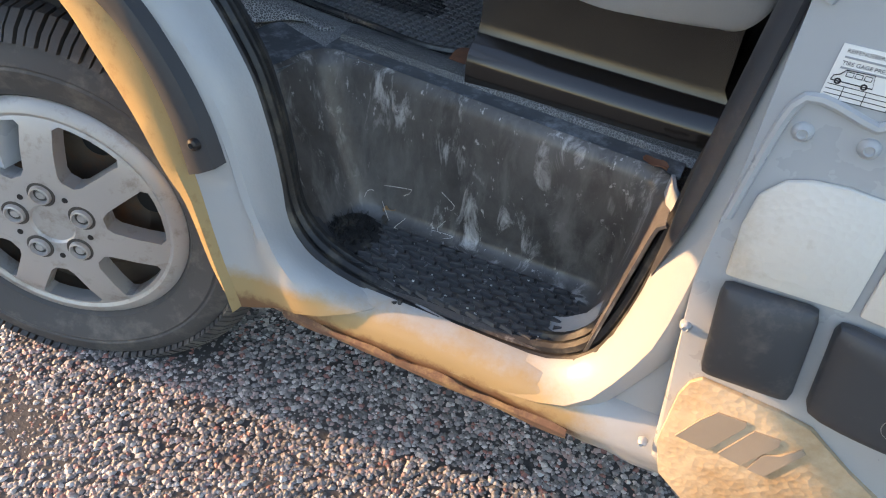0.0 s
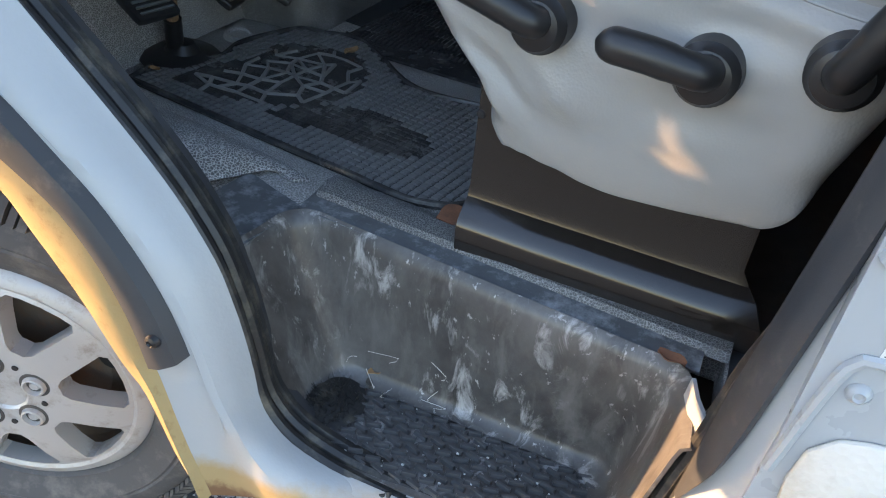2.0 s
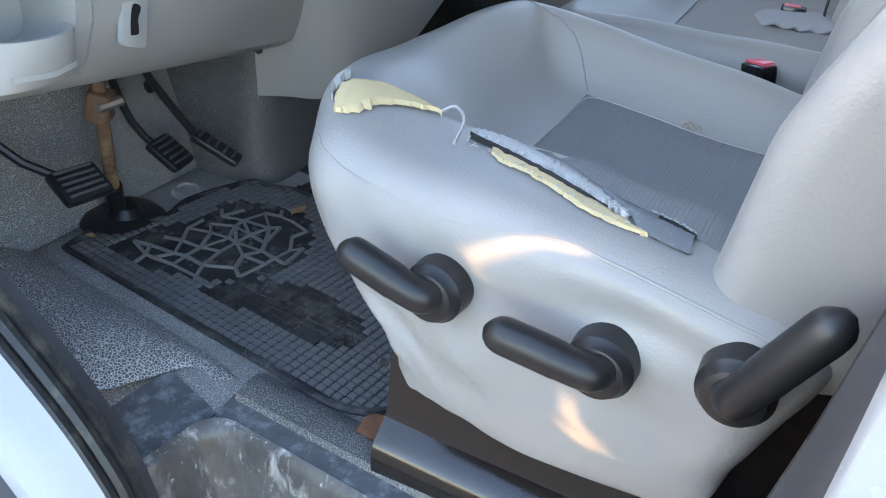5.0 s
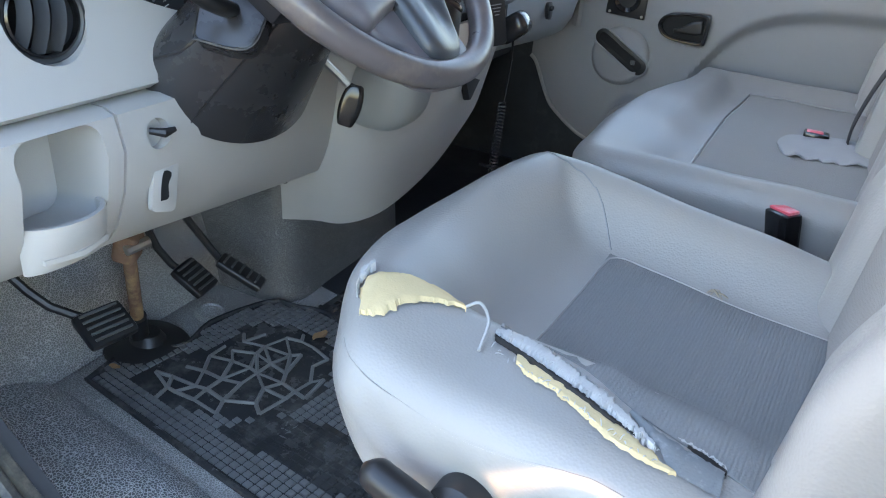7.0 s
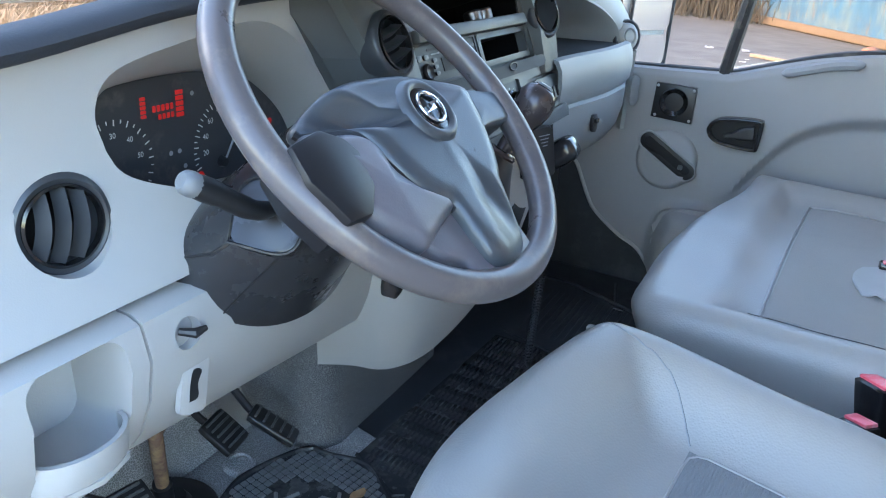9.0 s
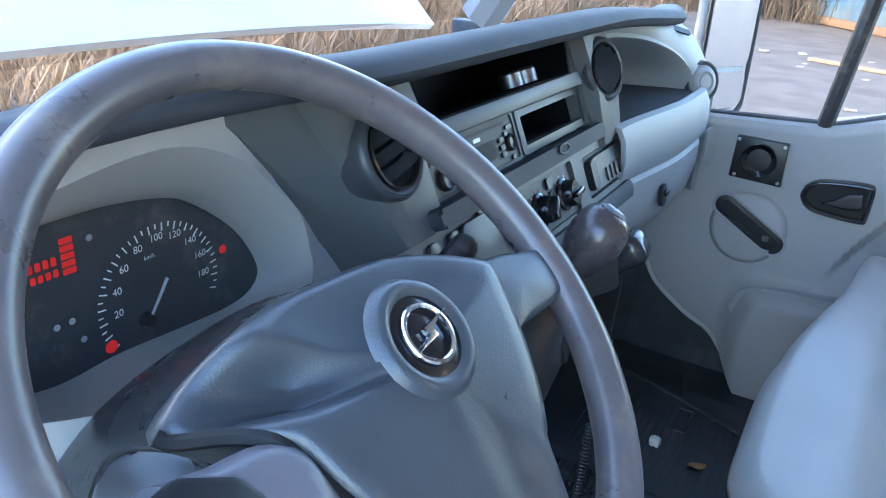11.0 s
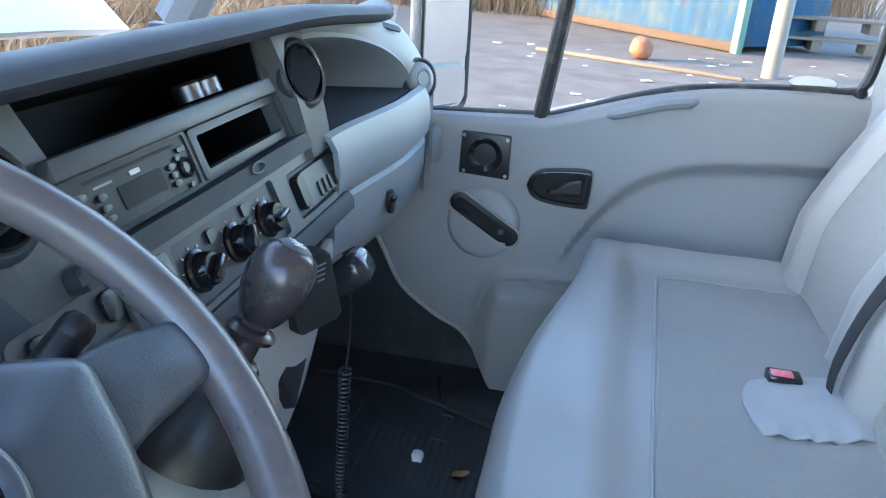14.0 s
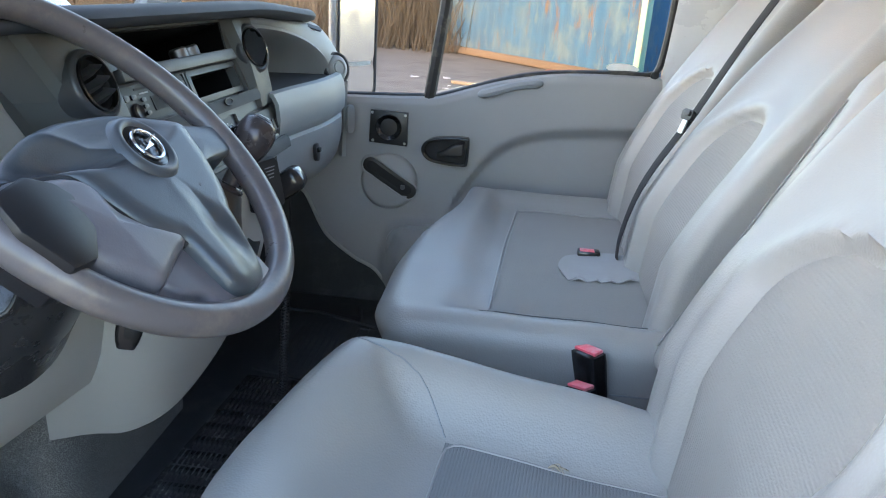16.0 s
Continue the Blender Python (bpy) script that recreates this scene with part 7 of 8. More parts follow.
STALKTIP = mat("grey_stalk_tip", (0.16, 0.165, 0.17), 0.45, bump=0.1, bscale=400)


def stalk(pts, r, tipcol):
    s = part("stalk", tube(smooth_line(pts, 14), [r * 0.8] * 4 + [r * 0.9] * 3 + [r] * 4 + [r * 1.10, r * 1.14, r * 1.05], 14), BLACK, col, "black control stalk")
    p, q = Vector(pts[-2]), Vector(pts[-1])
    d = (q - p).normalized()
    part("stalk_tip", lathe([(r * 1.04, -0.002), (r * 1.12, 0.003), (r * 1.04, 0.010), (r * 0.72, 0.014), (0, 0.015)], facing(q, d), 18), tipcol, s)
    for k in (0.35, 0.5, 0.62):
        part("stalk_ring", lathe([(r * 0.94, -0.0008), (r * 1.04, 0), (r * 0.94, 0.0008)], facing(p.lerp(q, k), d), 16), GREYMARK, s)


SPL = facing((-0.395, 1.192, 1.250), (0.30, -0.75, 0.58))
shield = rounded([(-0.034, -0.030), (0.020, -0.036), (0.036, -0.012), (0.034, 0.028), (0.004, 0.038), (-0.030, 0.026)], 36)
root = part("stalk_root", slab(shield, SPL, -0.03, 0.0, 0.003), COLUMN, col, "dark grey plate at the stalk root")
part("root_gap", tube([SPL @ Vector((a * 1.03, b * 1.03, 0.0)) for a, b in shield], 0.0016, 5, closed=True), SEAL, root)
part("cover_seam", tube([SPL @ Vector((-0.034, -0.030, -0.004)), SPL @ Vector((-0.055, -0.042, -0.016)), SPL @ Vector((-0.085, -0.045, -0.03))], 0.0022, 6), SEAL, col)
stalk([(-0.40, 1.215, 1.250), (-0.389, 1.165, 1.264), (-0.398, 1.128, 1.288), (-0.404, 1.108, 1.300)], 0.0105, STALKTIP)
stalk([(-0.39, 1.36, 1.275), (-0.372, 1.40, 1.292), (-0.358, 1.44, 1.315), (-0.352, 1.462, 1.330)], 0.010, BLACK)
key = thing("ignition_key", "black key fob hanging from the ignition lock", "key")
part("key_fob", moved(soft((-0.016, -0.030, -0.006), (0.016, 0.030, 0.006), 0.006, 5, lambda p, u: (p.x * (0.7 + 0.3 * math.sin(math.pi * u[1])), p.y, p.z)), facing((-0.372, 1.405, 1.108), (0.5, -0.8, 0.1)) @ Matrix.Rotation(radians(-15), 4, "Z")), BLACKGLOSS, key)
part("key_blade", tube([(-0.376, 1.405, 1.135), (-0.392, 1.40, 1.150), (-0.41, 1.38, 1.175)], 0.005, 6), STEEL, key)

# ---- steering wheel ----
SN = Vector((math.cos(radians(48)), -0.015, math.sin(radians(48)))).normalized()
SM = facing((-0.313, 1.297, 1.345), SN)
sw = thing("steering_wheel", "worn dark grey steering wheel with three spokes", "steering wheel")
rim = [SM @ Vector((0.196 * math.cos(a), 0.196 * math.sin(a), 0)) for a in [2 * math.pi * k / 96 for k in range(96)]]
part("rim", tube(rim, 0.0155, 18, closed=True), WHEELGRIP, sw, "worn leather-look rim")


WS = SM @ Matrix.Rotation(radians(-6), 4, "Z")


def dome(outline, z0, z1, crown, inset=0.016, n=6, m=WS):
    """A padded shape on the wheel: outline walls from z0 rising to a rounded top."""
    c = Vector((sum(p[0] for p in outline) / len(outline), sum(p[1] for p in outline) / len(outline)))
    secs = [[m @ Vector((*p, z0)) for p in outline]]
    for k in range(n + 1):
        a = math.pi / 2 * k / n
        secs.append([m @ Vector((p[0] + (c.x - p[0]) / max(0.02, math.hypot(c.x - p[0], c.y - p[1])) * inset * (1 - math.cos(a)), p[1] + (c.y - p[1]) / max(0.02, math.hypot(c.x - p[0], c.y - p[1])) * inset * (1 - math.cos(a)), z1 - inset * (1 - math.sin(a)))) for p in outline])
    inner = [m.inverted() @ q for q in secs[-1]]
    for f in (0.7, 0.4, 0.1):
        secs.append([m @ Vector((c.x + (q.x - c.x) * f, c.y + (q.y - c.y) * f, q.z + crown * (1 - f * f))) for q in inner])
    return loft(secs)


HC = 0.0085
PADO = rounded([(0.0085, 0.047), (0.045, 0.046), (0.080, 0.037), (0.104, 0.022), (0.114, 0.010), (0.110, -0.010), (0.101, -0.040), (0.086, -0.073), (0.071, -0.096), (0.062, -0.105), (0.055, -0.125), (0.050, -0.150), (0.046, -0.170), (0.034, -0.181), (0.008, -0.185), (-0.018, -0.182), (-0.030, -0.172), (-0.034, -0.150), (-0.036, -0.122), (-0.040, -0.110), (-0.054, -0.104), (-0.071, -0.084), (-0.083, -0.060), (-0.090, -0.040), (-0.097, -0.024), (-0.111, -0.008), (-0.129, 0.009), (-0.112, 0.023), (-0.085, 0.034), (-0.045, 0.044)], 140)


def pad_z(u, v):
    """Height of the pad's edge: the outer tip and the brow droop away."""
    return 0.018 - 0.034 * step(-0.080, -0.128, u) * step(-0.03, 0.005, v) - 0.016 * step(0.008, 0.047, v) - 0.008 * step(-0.11, -0.184, v) * step(-0.02, 0.04, u)


def pad_ring(f, dz, level=None):
    """One ring of the pad: its outline drawn in by f about the hub."""
    return [WS @ Vector((HC + (a - HC) * f, -0.03 + (b + 0.03) * f, pad_z(a, b) + dz if level is None else level)) for a, b in PADO]


part("hub_pad", loft([pad_ring(0.03, 0.0, 0.0215), pad_ring(0.30, 0.0, 0.0212), pad_ring(0.55, 0.002), pad_ring(0.75, 0.003), pad_ring(0.87, 0.0022), pad_ring(0.93, 0.0005), pad_ring(0.97, -0.003), pad_ring(1.0, -0.010), pad_ring(1.0, -0.016), pad_ring(0.985, 0.0, -0.036), pad_ring(0.5, 0.0, -0.055)]), WHEELHUB, sw, "grained dark airbag pad", 60)
LOBE = rounded([(-0.160, 0.004), (-0.135, -0.003), (-0.108, -0.008), (-0.092, -0.020), (-0.088, -0.050), (-0.076, -0.076), (-0.062, -0.097), (-0.044, -0.109), (-0.070, -0.116), (-0.096, -0.124), (-0.117, -0.128), (-0.130, -0.113), (-0.145, -0.096), (-0.156, -0.070), (-0.158, -0.030)], 60)
groove = [q for q in pad_ring(1.004, -0.007) if (WS.inverted() @ q).x < 0.0 and -0.118 < (WS.inverted() @ q).y < 0.012]
# Black tube paints the shade in the crease beside the pad.
part("hub_groove_shade", tube(groove, 0.0042, 6), VOID, sw)
part("hub_lobe", dome(LOBE, -0.034, 0.019, 0.004, 0.015, m=SM), HUBLOBE, sw, "smooth grey lower hub lobe", 60)
LBOX = [(-0.193, -0.006), (-0.152, 0.000), (-0.130, -0.014), (-0.123, -0.030), (-0.134, -0.062), (-0.160, -0.084), (-0.188, -0.082), (-0.199, -0.040)]
part("spoke", slab(LBOX, SM, -0.030, 0.0215, 0.004), SPOKEBLACK, sw, "black boxy spoke", 30)
RSP = rounded([(0.090, 0.006), (0.136, 0.003), (0.165, -0.005), (0.194, -0.016), (0.197, -0.042), (0.172, -0.050), (0.125, -0.049), (0.090, -0.046)], 36)
part("spoke", dome(RSP, -0.028, 0.007, 0.002, 0.008, m=SM), WHEELHUB, sw, "dark grey spoke", 60)
FOOT = rounded([(-0.030, -0.104), (-0.065, -0.122), (-0.092, -0.130), (-0.082, -0.150), (-0.058, -0.164), (-0.050, -0.186), (-0.020, -0.199), (0.030, -0.200), (0.055, -0.190), (0.062, -0.165), (0.058, -0.130), (0.050, -0.110)], 60)
part("spoke", dome(FOOT, -0.026, 0.006, 0.0, 0.008), HUBLOBE, sw, "grey bottom spoke", 60)
part("hub_back", lathe([(0.0, -0.075), (0.070, -0.075), (0.092, -0.058), (0.100, -0.036), (0.0, -0.034)], WS @ Matrix.Translation((HC, -0.045, 0)), 32), BLACK, sw)
EM = WS @ Matrix.Translation((HC + 0.001, -0.0136, 0.0235)) @ Matrix.Rotation(radians(-4), 4, "Z")
emb = part("emblem_dish", lathe([(0.0, 0.0), (0.024, 0.0), (0.0275, 0.0035), (0.031, 0.004), (0.0345, 0.002), (0.0385, -0.004)], EM, 64), WHEELHUB, sw, "round emblem dish")
part("emblem_disc", lathe([(0.0, 0.0008), (0.0255, 0.0008), (0.027, 0.0)], EM, 40), BLACKGLOSS, emb)
part("emblem_ring", tube([EM @ Vector((0.0172 * math.cos(a), 0.0172 * math.sin(a), 0.003)) for a in [2 * math.pi * k / 48 for k in range(48)]], 0.0019, 8, closed=True), CHROME, emb, "chrome emblem ring")
part("emblem_bar", slab([(-0.024, -0.0048), (-0.002, -0.0014), (-0.0040, 0.0042), (0.024, 0.0052), (0.002, 0.0016), (0.0040, -0.0040)], EM @ Matrix.Rotation(radians(14), 4, "Z"), 0.002, 0.006, 0.0006), CHROME, emb, "chrome emblem bar")
part("airbag_print", slab(rrect(0.030, 0.007, 0.001), WS @ Matrix.Translation((0.052, -0.078, 0.0195)) @ Matrix.Rotation(radians(-62), 4, "Z"), -0.004, 0.0006), BLACK, sw)

# ---- gear lever ----
gear = thing("gear_lever", "glossy dark gear knob on a short lever with boot", "gear lever")
KC = Vector((-0.298, 1.632, 1.300))
KA = (KC - Vector((-0.345, 1.592, 1.190))).normalized()
KM = facing(KC, KA) @ Matrix.Scale(0.84, 4)
part("gear_knob", lathe([(0.0, 0.036), (0.015, 0.035), (0.026, 0.028), (0.032, 0.014), (0.033, 0.0), (0.030, -0.018), (0.023, -0.036), (0.018, -0.044), (0.0, -0.044)], KM, 36), KNOB, gear, "glossy dark gear knob")
part("knob_cap", lathe([(0.0, 0.0385), (0.012, 0.0378), (0.017, 0.0345)], KM, 28), BLACKTRIM, gear)
for a, b in (((-0.008, 0.006), (-0.008, -0.006)), ((0, 0.006), (0, -0.006)), ((0.008, 0.006), (0.008, 0.0)), ((-0.008, 0), (0.008, 0))):
    part("shift_mark", tube([KM @ Vector((*a, 0.0385)), KM @ Vector((*b, 0.0385))], 0.0006, 4), WHITEMARK, gear)
part("collar", lathe([(0.014, -0.042), (0.014, -0.050), (0.022, -0.052), (0.0255, -0.056), (0.0235, -0.061), (0.015, -0.063), (0.0145, -0.086), (0.023, -0.088), (0.0265, -0.093), (0.024, -0.099), (0.016, -0.102), (0.014, -0.15)], KM, 36), KNOB, gear, "ringed brown lever collar")
part("gear_boot", lathe([(0.014, -0.085), (0.028, -0.10), (0.040, -0.125), (0.055, -0.15), (0.062, -0.19)], KM, 20), BLACK, gear, "black leather boot")
part("boot_housing", soft((-0.46, 1.53, 1.02), (-0.335, 1.655, 1.155), 0.05, 10, lambda p, u: (p.x - 0.03 * (1 - u[2]), p.y, p.z)), DASH, gear, "grey lever housing")

# ---- charger and cord ----
hold = thing("device_holder", "black plastic box fixed to the console", "holder")
bmx = facing((-0.374, 1.884, 1.162), (0.80, -0.55, 0.12)) @ Matrix.Rotation(radians(8), 4, "Z")
part("holder_box", slab(rrect(0.062, 0.088, 0.006), bmx, -0.02, 0.014, 0.003), BLACK, hold)
part("holder_print", join(*[slab(rrect(0.022 - 0.004 * k, 0.0016, 0.0005), bmx @ Matrix.Translation((0.012, 0.030 - 0.006 * k, 0)), 0.014, 0.0146) for k in range(4)]), GREYMARK, hold)
plug = thing("charger_plug", "black charger plug with coiled cord hanging down", "charger")
part("plug_body", moved(soft((-0.030, -0.024, -0.034), (0.032, 0.024, 0.036), 0.018, 6), facing((-0.362, 1.990, 1.140), (0.8, 0.1, 0.6))), CORDBLACK, plug)
cord = [Vector((-0.362, 2.004, 1.112)), Vector((-0.362, 2.010, 1.06)), Vector((-0.368, 2.012, 0.98))]
coil = []
for k in range(420):
    f = k / 419
    c = Vector((-0.370 - 0.012 * f, 2.012 + 0.010 * f, 0.98 - 0.335 * f))
    coil.append(c + Vector((math.cos(k * 0.66), math.sin(k * 0.66), 0)) * 0.0085)
part("cord", tube(smooth_line(cord, 12), 0.0022, 6), CORDBLACK, plug)
part("coiled_cord", tube(coil, 0.0016, 6), CORDBLACK, plug, "coiled black cord")
part("cord_tail", tube(smooth_line([(-0.385, 2.02, 0.66), (-0.36, 1.98, 0.636), (-0.42, 1.90, 0.636), (-0.46, 1.86, 0.637)], 16), 0.0022, 6), CORDBLACK, plug)
# ---- pedals and column shaft ----
def pedal(label, c, w, h, tilt, turn, arm):
    t = thing("pedal", label, "pedal", "foot pedals")
    m = Matrix.Translation(c) @ Matrix.Rotation(radians(turn), 4, "Z") @ Matrix.Rotation(radians(tilt), 4, "Y")
    pad_ = part("pedal_pad", moved(soft((-h / 2, -w / 2, -0.008), (h / 2, w / 2, 0.008), 0.006, 5), m), BLACK, t, "ribbed black rubber pad")
    for k in range(5):
        x = -h / 2 + h * (k + 0.7) / 5.6
        part("pad_rib", moved(box((x, 0, 0.0095), (0.004, w * 0.78, 0.004), 0.001), m), DASHMID, pad_)
    part("pedal_arm", tube(smooth_line([m @ Vector((-h * 0.2, 0, -0.008)), *arm], 12), 0.007, 8), BLACK, t, "black steel pedal arm")


pedal("worn black clutch pedal", (-0.635, 1.180, 0.775), 0.075, 0.060, 30, -10, [(-0.70, 1.13, 0.82), (-0.76, 1.10, 0.92), (-0.74, 1.08, 1.10)])
pedal("worn black brake pedal", (-0.690, 1.420, 0.725), 0.062, 0.068, 35, 10, [(-0.74, 1.39, 0.78), (-0.76, 1.37, 0.90), (-0.74, 1.36, 1.10)])
pedal("slim black accelerator pedal", (-0.628, 1.470, 0.733), 0.040, 0.090, 30, 20, [(-0.70, 1.46, 0.78), (-0.76, 1.43, 0.90), (-0.76, 1.42, 1.10)])
shaft = thing("steering_shaft", "rusty steering shaft running down to the floor", "shaft")
part("shaft_rod", tube([(-0.640, 1.245, 0.98), (-0.659, 1.256, 0.86), (-0.700, 1.296, 0.69)], 0.0105, 12), RUSTSEAM, shaft, "rusty steel rod")
part("shaft_joint", moved(soft((-0.020, -0.018, -0.024), (0.020, 0.018, 0.024), 0.008, 5), facing((-0.656, 1.254, 0.868), (0.2, 0.1, 1))), RUSTSEAM, shaft, "rusty universal joint")
part("joint_bolt", tube([(-0.64, 1.235, 0.872), (-0.632, 1.272, 0.876)], 0.008, 8), STEEL, shaft)
part("shaft_sleeve", tube([(-0.694, 1.290, 0.712), (-0.712, 1.308, 0.655)], 0.015, 12), BLACK, shaft)
part("floor_gaiter", lathe([(0.0, 0.034), (0.020, 0.030), (0.030, 0.016), (0.062, 0.010), (0.072, 0.0)], facing((-0.708, 1.318, 0.632), (0.1, 0, 1)), 32), BLACK, shaft, "round black rubber gaiter")
part("floor_plug", lathe([(0.0, 0.006), (0.018, 0.006), (0.020, 0.010), (0.026, 0.010), (0.030, 0.0)], facing((-0.690, 1.455, 0.632), (0.1, 0, 1)), 24), CARPET, van)


# ---- rubber mats ----
def inside(p, poly):
    c, j = False, len(poly) - 1
    for i in range(len(poly)):
        a, b = poly[i], poly[j]
        if (a[1] > p[1]) != (b[1] > p[1]) and p[0] < (b[0] - a[0]) * (p[1] - a[1]) / (b[1] - a[1]) + a[0]:
            c = not c
        j = i
    return c


def blocks(spots, sx, sy, h, z, turn=0.0):
    """Many small raised blocks as one mesh."""
    vs, fs = [], []
    c, s_ = math.cos(turn), math.sin(turn)
    for x, y in spots:
        i = len(vs)
        for zz, k in ((z, 1.0), (z + h, 0.84)):
            for a, b in ((-1, -1), (1, -1), (1, 1), (-1, 1)):
                dx, dy = a * sx * k / 2, b * sy * k / 2
                vs.append((x + dx * c - dy * s_, y + dx * s_ + dy * c, zz))
        fs += [(i + 4, i + 5, i + 6, i + 7), (i, i + 1, i + 5, i + 4), (i + 1, i + 2, i + 6, i + 5), (i + 2, i + 3, i + 7, i + 6), (i + 3, i, i + 4, i + 7)]
    me = bpy.data.meshes.new("b")
    me.from_pydata(vs, [], fs)
    bm = bmesh.new()
    bm.from_mesh(me)
    bpy.data.meshes.remove(me)
    return bm


def pieces(name, spots, w, d, h, z, material, parent, turn=0.0):
    """Raised blocks as single pieces that share one mesh."""
    first = part(name, blocks([(0, 0)], w, d, h, z, turn), material, parent)
    first.location = (spots[0][0], spots[0][1], 0)
    for x, y in spots[1:]:
        ob = new(name, first.data)
        ob.parent = parent
        ob.matrix_parent_inverse = first.matrix_parent_inverse
        ob.location = (x, y, 0)


dm = thing("driver_floor_mat", "worn black rubber floor mat with raised grid", "floor mat")
MAT = [(-0.712, 1.195), (-0.715, 1.280), (-0.655, 1.345), (-0.665, 1.430), (-0.622, 1.545), (-0.573, 1.556), (-0.501, 1.570), (-0.430, 1.520), (-0.30, 1.42), (-0.10, 1.40), (-0.08, 1.16), (-0.148, 1.100), (-0.27, 1.118), (-0.406, 1.140)]
matline = rounded(MAT, 90)
part("mat_sheet", prism(matline, "z", 0.629, 0.636), MATRUBBER, dm, "black rubber sheet")
part("mat_rim", tube([(a, b, 0.637) for a, b in matline], 0.005, 6, closed=True), MATRUBBER, dm)
mc = (sum(a for a, b in matline) / len(matline), sum(b for a, b in matline) / len(matline))
core = [(a - 0.006 * (a - mc[0]) / math.hypot(a - mc[0], b - mc[1]), b - 0.006 * (b - mc[1]) / math.hypot(a - mc[0], b - mc[1])) for a, b in matline]
LOGO = rounded([(-0.655, 1.235), (-0.60, 1.215), (-0.52, 1.225), (-0.43, 1.262), (-0.385, 1.335), (-0.40, 1.43), (-0.45, 1.49), (-0.53, 1.495), (-0.60, 1.46), (-0.60, 1.38), (-0.64, 1.32)], 50)
WORN = rounded([(-0.46, 1.215), (-0.36, 1.20), (-0.24, 1.19), (-0.19, 1.22), (-0.22, 1.27), (-0.32, 1.30), (-0.40, 1.28)], 30)
sp = []
MT = radians(-9.6)
smooth = []
for i in range(-6, 56):
    for j in range(-2, 46):
        dx, dy = 0.0140 * i, 0.0130 * j
        x, y = -0.700 + dx * math.cos(MT) - dy * math.sin(MT), 1.204 + dx * math.sin(MT) + dy * math.cos(MT)
        if inside((x, y), core) and not inside((x, y), LOGO):
            (smooth if inside((x, y), WORN) else sp).append((x, y))
sp.sort(key=lambda p: -p[0])
pieces("rubber_tile", sp[:300], 0.0118, 0.0108, 0.0030, 0.6358, TILE, dm, MT)
rest = part("mat_grid", blocks(sp[300:], 0.0118, 0.0108, 0.0030, 0.6358, MT), TILE, dm, "raised rubber grid")
rest["kind"] = "stuff"
rest = part("worn_grid", blocks(smooth, 0.0118, 0.0108, 0.0018, 0.6358, MT), MATRUBBER, dm, "grid worn smooth and black")
rest["kind"] = "stuff"
random.seed(11)
nodes, ribs = {}, []
for i in range(9):
    for j in range(9):
        nodes[i, j] = (-0.675 + 0.036 * i + random.uniform(-0.012, 0.012), 1.205 + 0.036 * j + random.uniform(-0.012, 0.012))
for (i, j), p in nodes.items():
    for k in ((i + 1, j), (i, j + 1), (i + 1, j - 1)):
        q = nodes.get(k)
        if q and inside(p, LOGO) and inside(q, LOGO) and random.random() < (0.25 if k[1] < j else 0.85):
            ribs.append(tube([(p[0], p[1], 0.6365), (q[0], q[1], 0.6365)], random.uniform(0.0024, 0.0040), 6))
# Ribs coloured paler than the sheet so the relief stands out.
PALERELIEF = mat("pale_rubber_relief", (0.18, 0.178, 0.172), 0.45, bump=0.3, bscale=400, var=0.3, scale=40)
for r_ in ribs:
    part("relief_rib", r_, PALERELIEF, dm)
text("NO", 0.028, Matrix.Translation((-0.365, 1.245, 0.6368)) @ Matrix.Rotation(radians(95), 4, "Z"), mat("worn_letter", (0.15, 0.15, 0.15), 0.5, bump=0), dm)
part("letter_frame", tube([(a - 0.355, b + 1.262, 0.637) for a, b in rrect(0.050, 0.065, 0.006)], 0.0014, 4, closed=True), MATRUBBER, dm)

cm = thing("centre_floor_mat", "black ribbed rubber mat between the seats", "floor mat")
part("mat_sheet", prism([(-0.535, 1.585), (-0.515, 1.575), (-0.425, 1.525), (-0.20, 1.50), (-0.20, 2.05), (-0.39, 2.13), (-0.50, 2.13)], "z", 0.629, 0.634), MATRUBBER, cm)
sp = [(-0.515 + 0.0105 * i, 1.60 + 0.050 * j) for i in range(30) for j in range(11)]
pieces("rubber_rib", [p for p in sp if inside(p, [(-0.53, 1.59), (-0.42, 1.54), (-0.20, 1.51), (-0.20, 2.05), (-0.40, 2.12), (-0.495, 2.12)])], 0.0060, 0.046, 0.0028, 0.6338, MATRUBBER, cm)
part("mat_rim", tube([(-0.535, 1.585, 0.636), (-0.425, 1.527, 0.636), (-0.41, 1.54, 0.636)], 0.004, 6), MATRUBBER, cm)
pm = thing("passenger_floor_mat", "dark passenger floor mat with ribbed centre", "floor mat")
part("mat_sheet", prism(rounded([(-0.50, 2.16), (-0.49, 2.45), (-0.44, 2.50), (-0.10, 2.50), (-0.06, 2.46), (-0.06, 2.17), (-0.30, 2.13)], 50), "z", 0.629, 0.635), DARKFLOOR, pm)
pieces("rubber_rib", [(-0.47 + 0.016 * i, 2.31) for i in range(25)], 0.007, 0.26, 0.002, 0.6348, DARKFLOOR, pm)
part("mat_badge", tube([(a - 0.285, b + 2.385, 0.637) for a, b in rrect(0.030, 0.085, 0.004)], 0.003, 5, closed=True), DARKFLOOR, pm)
part("floor_ridge", tube([(-0.60, 2.52, 0.635), (-0.42, 2.50, 0.637), (-0.30, 2.455, 0.637), (-0.17, 2.405, 0.636)], 0.006, 6), DARKFLOOR, van)
part("floor_ridge", tube([(-0.33, 2.57, 0.637), (-0.30, 2.455, 0.637)], 0.006, 6), DARKFLOOR, van)


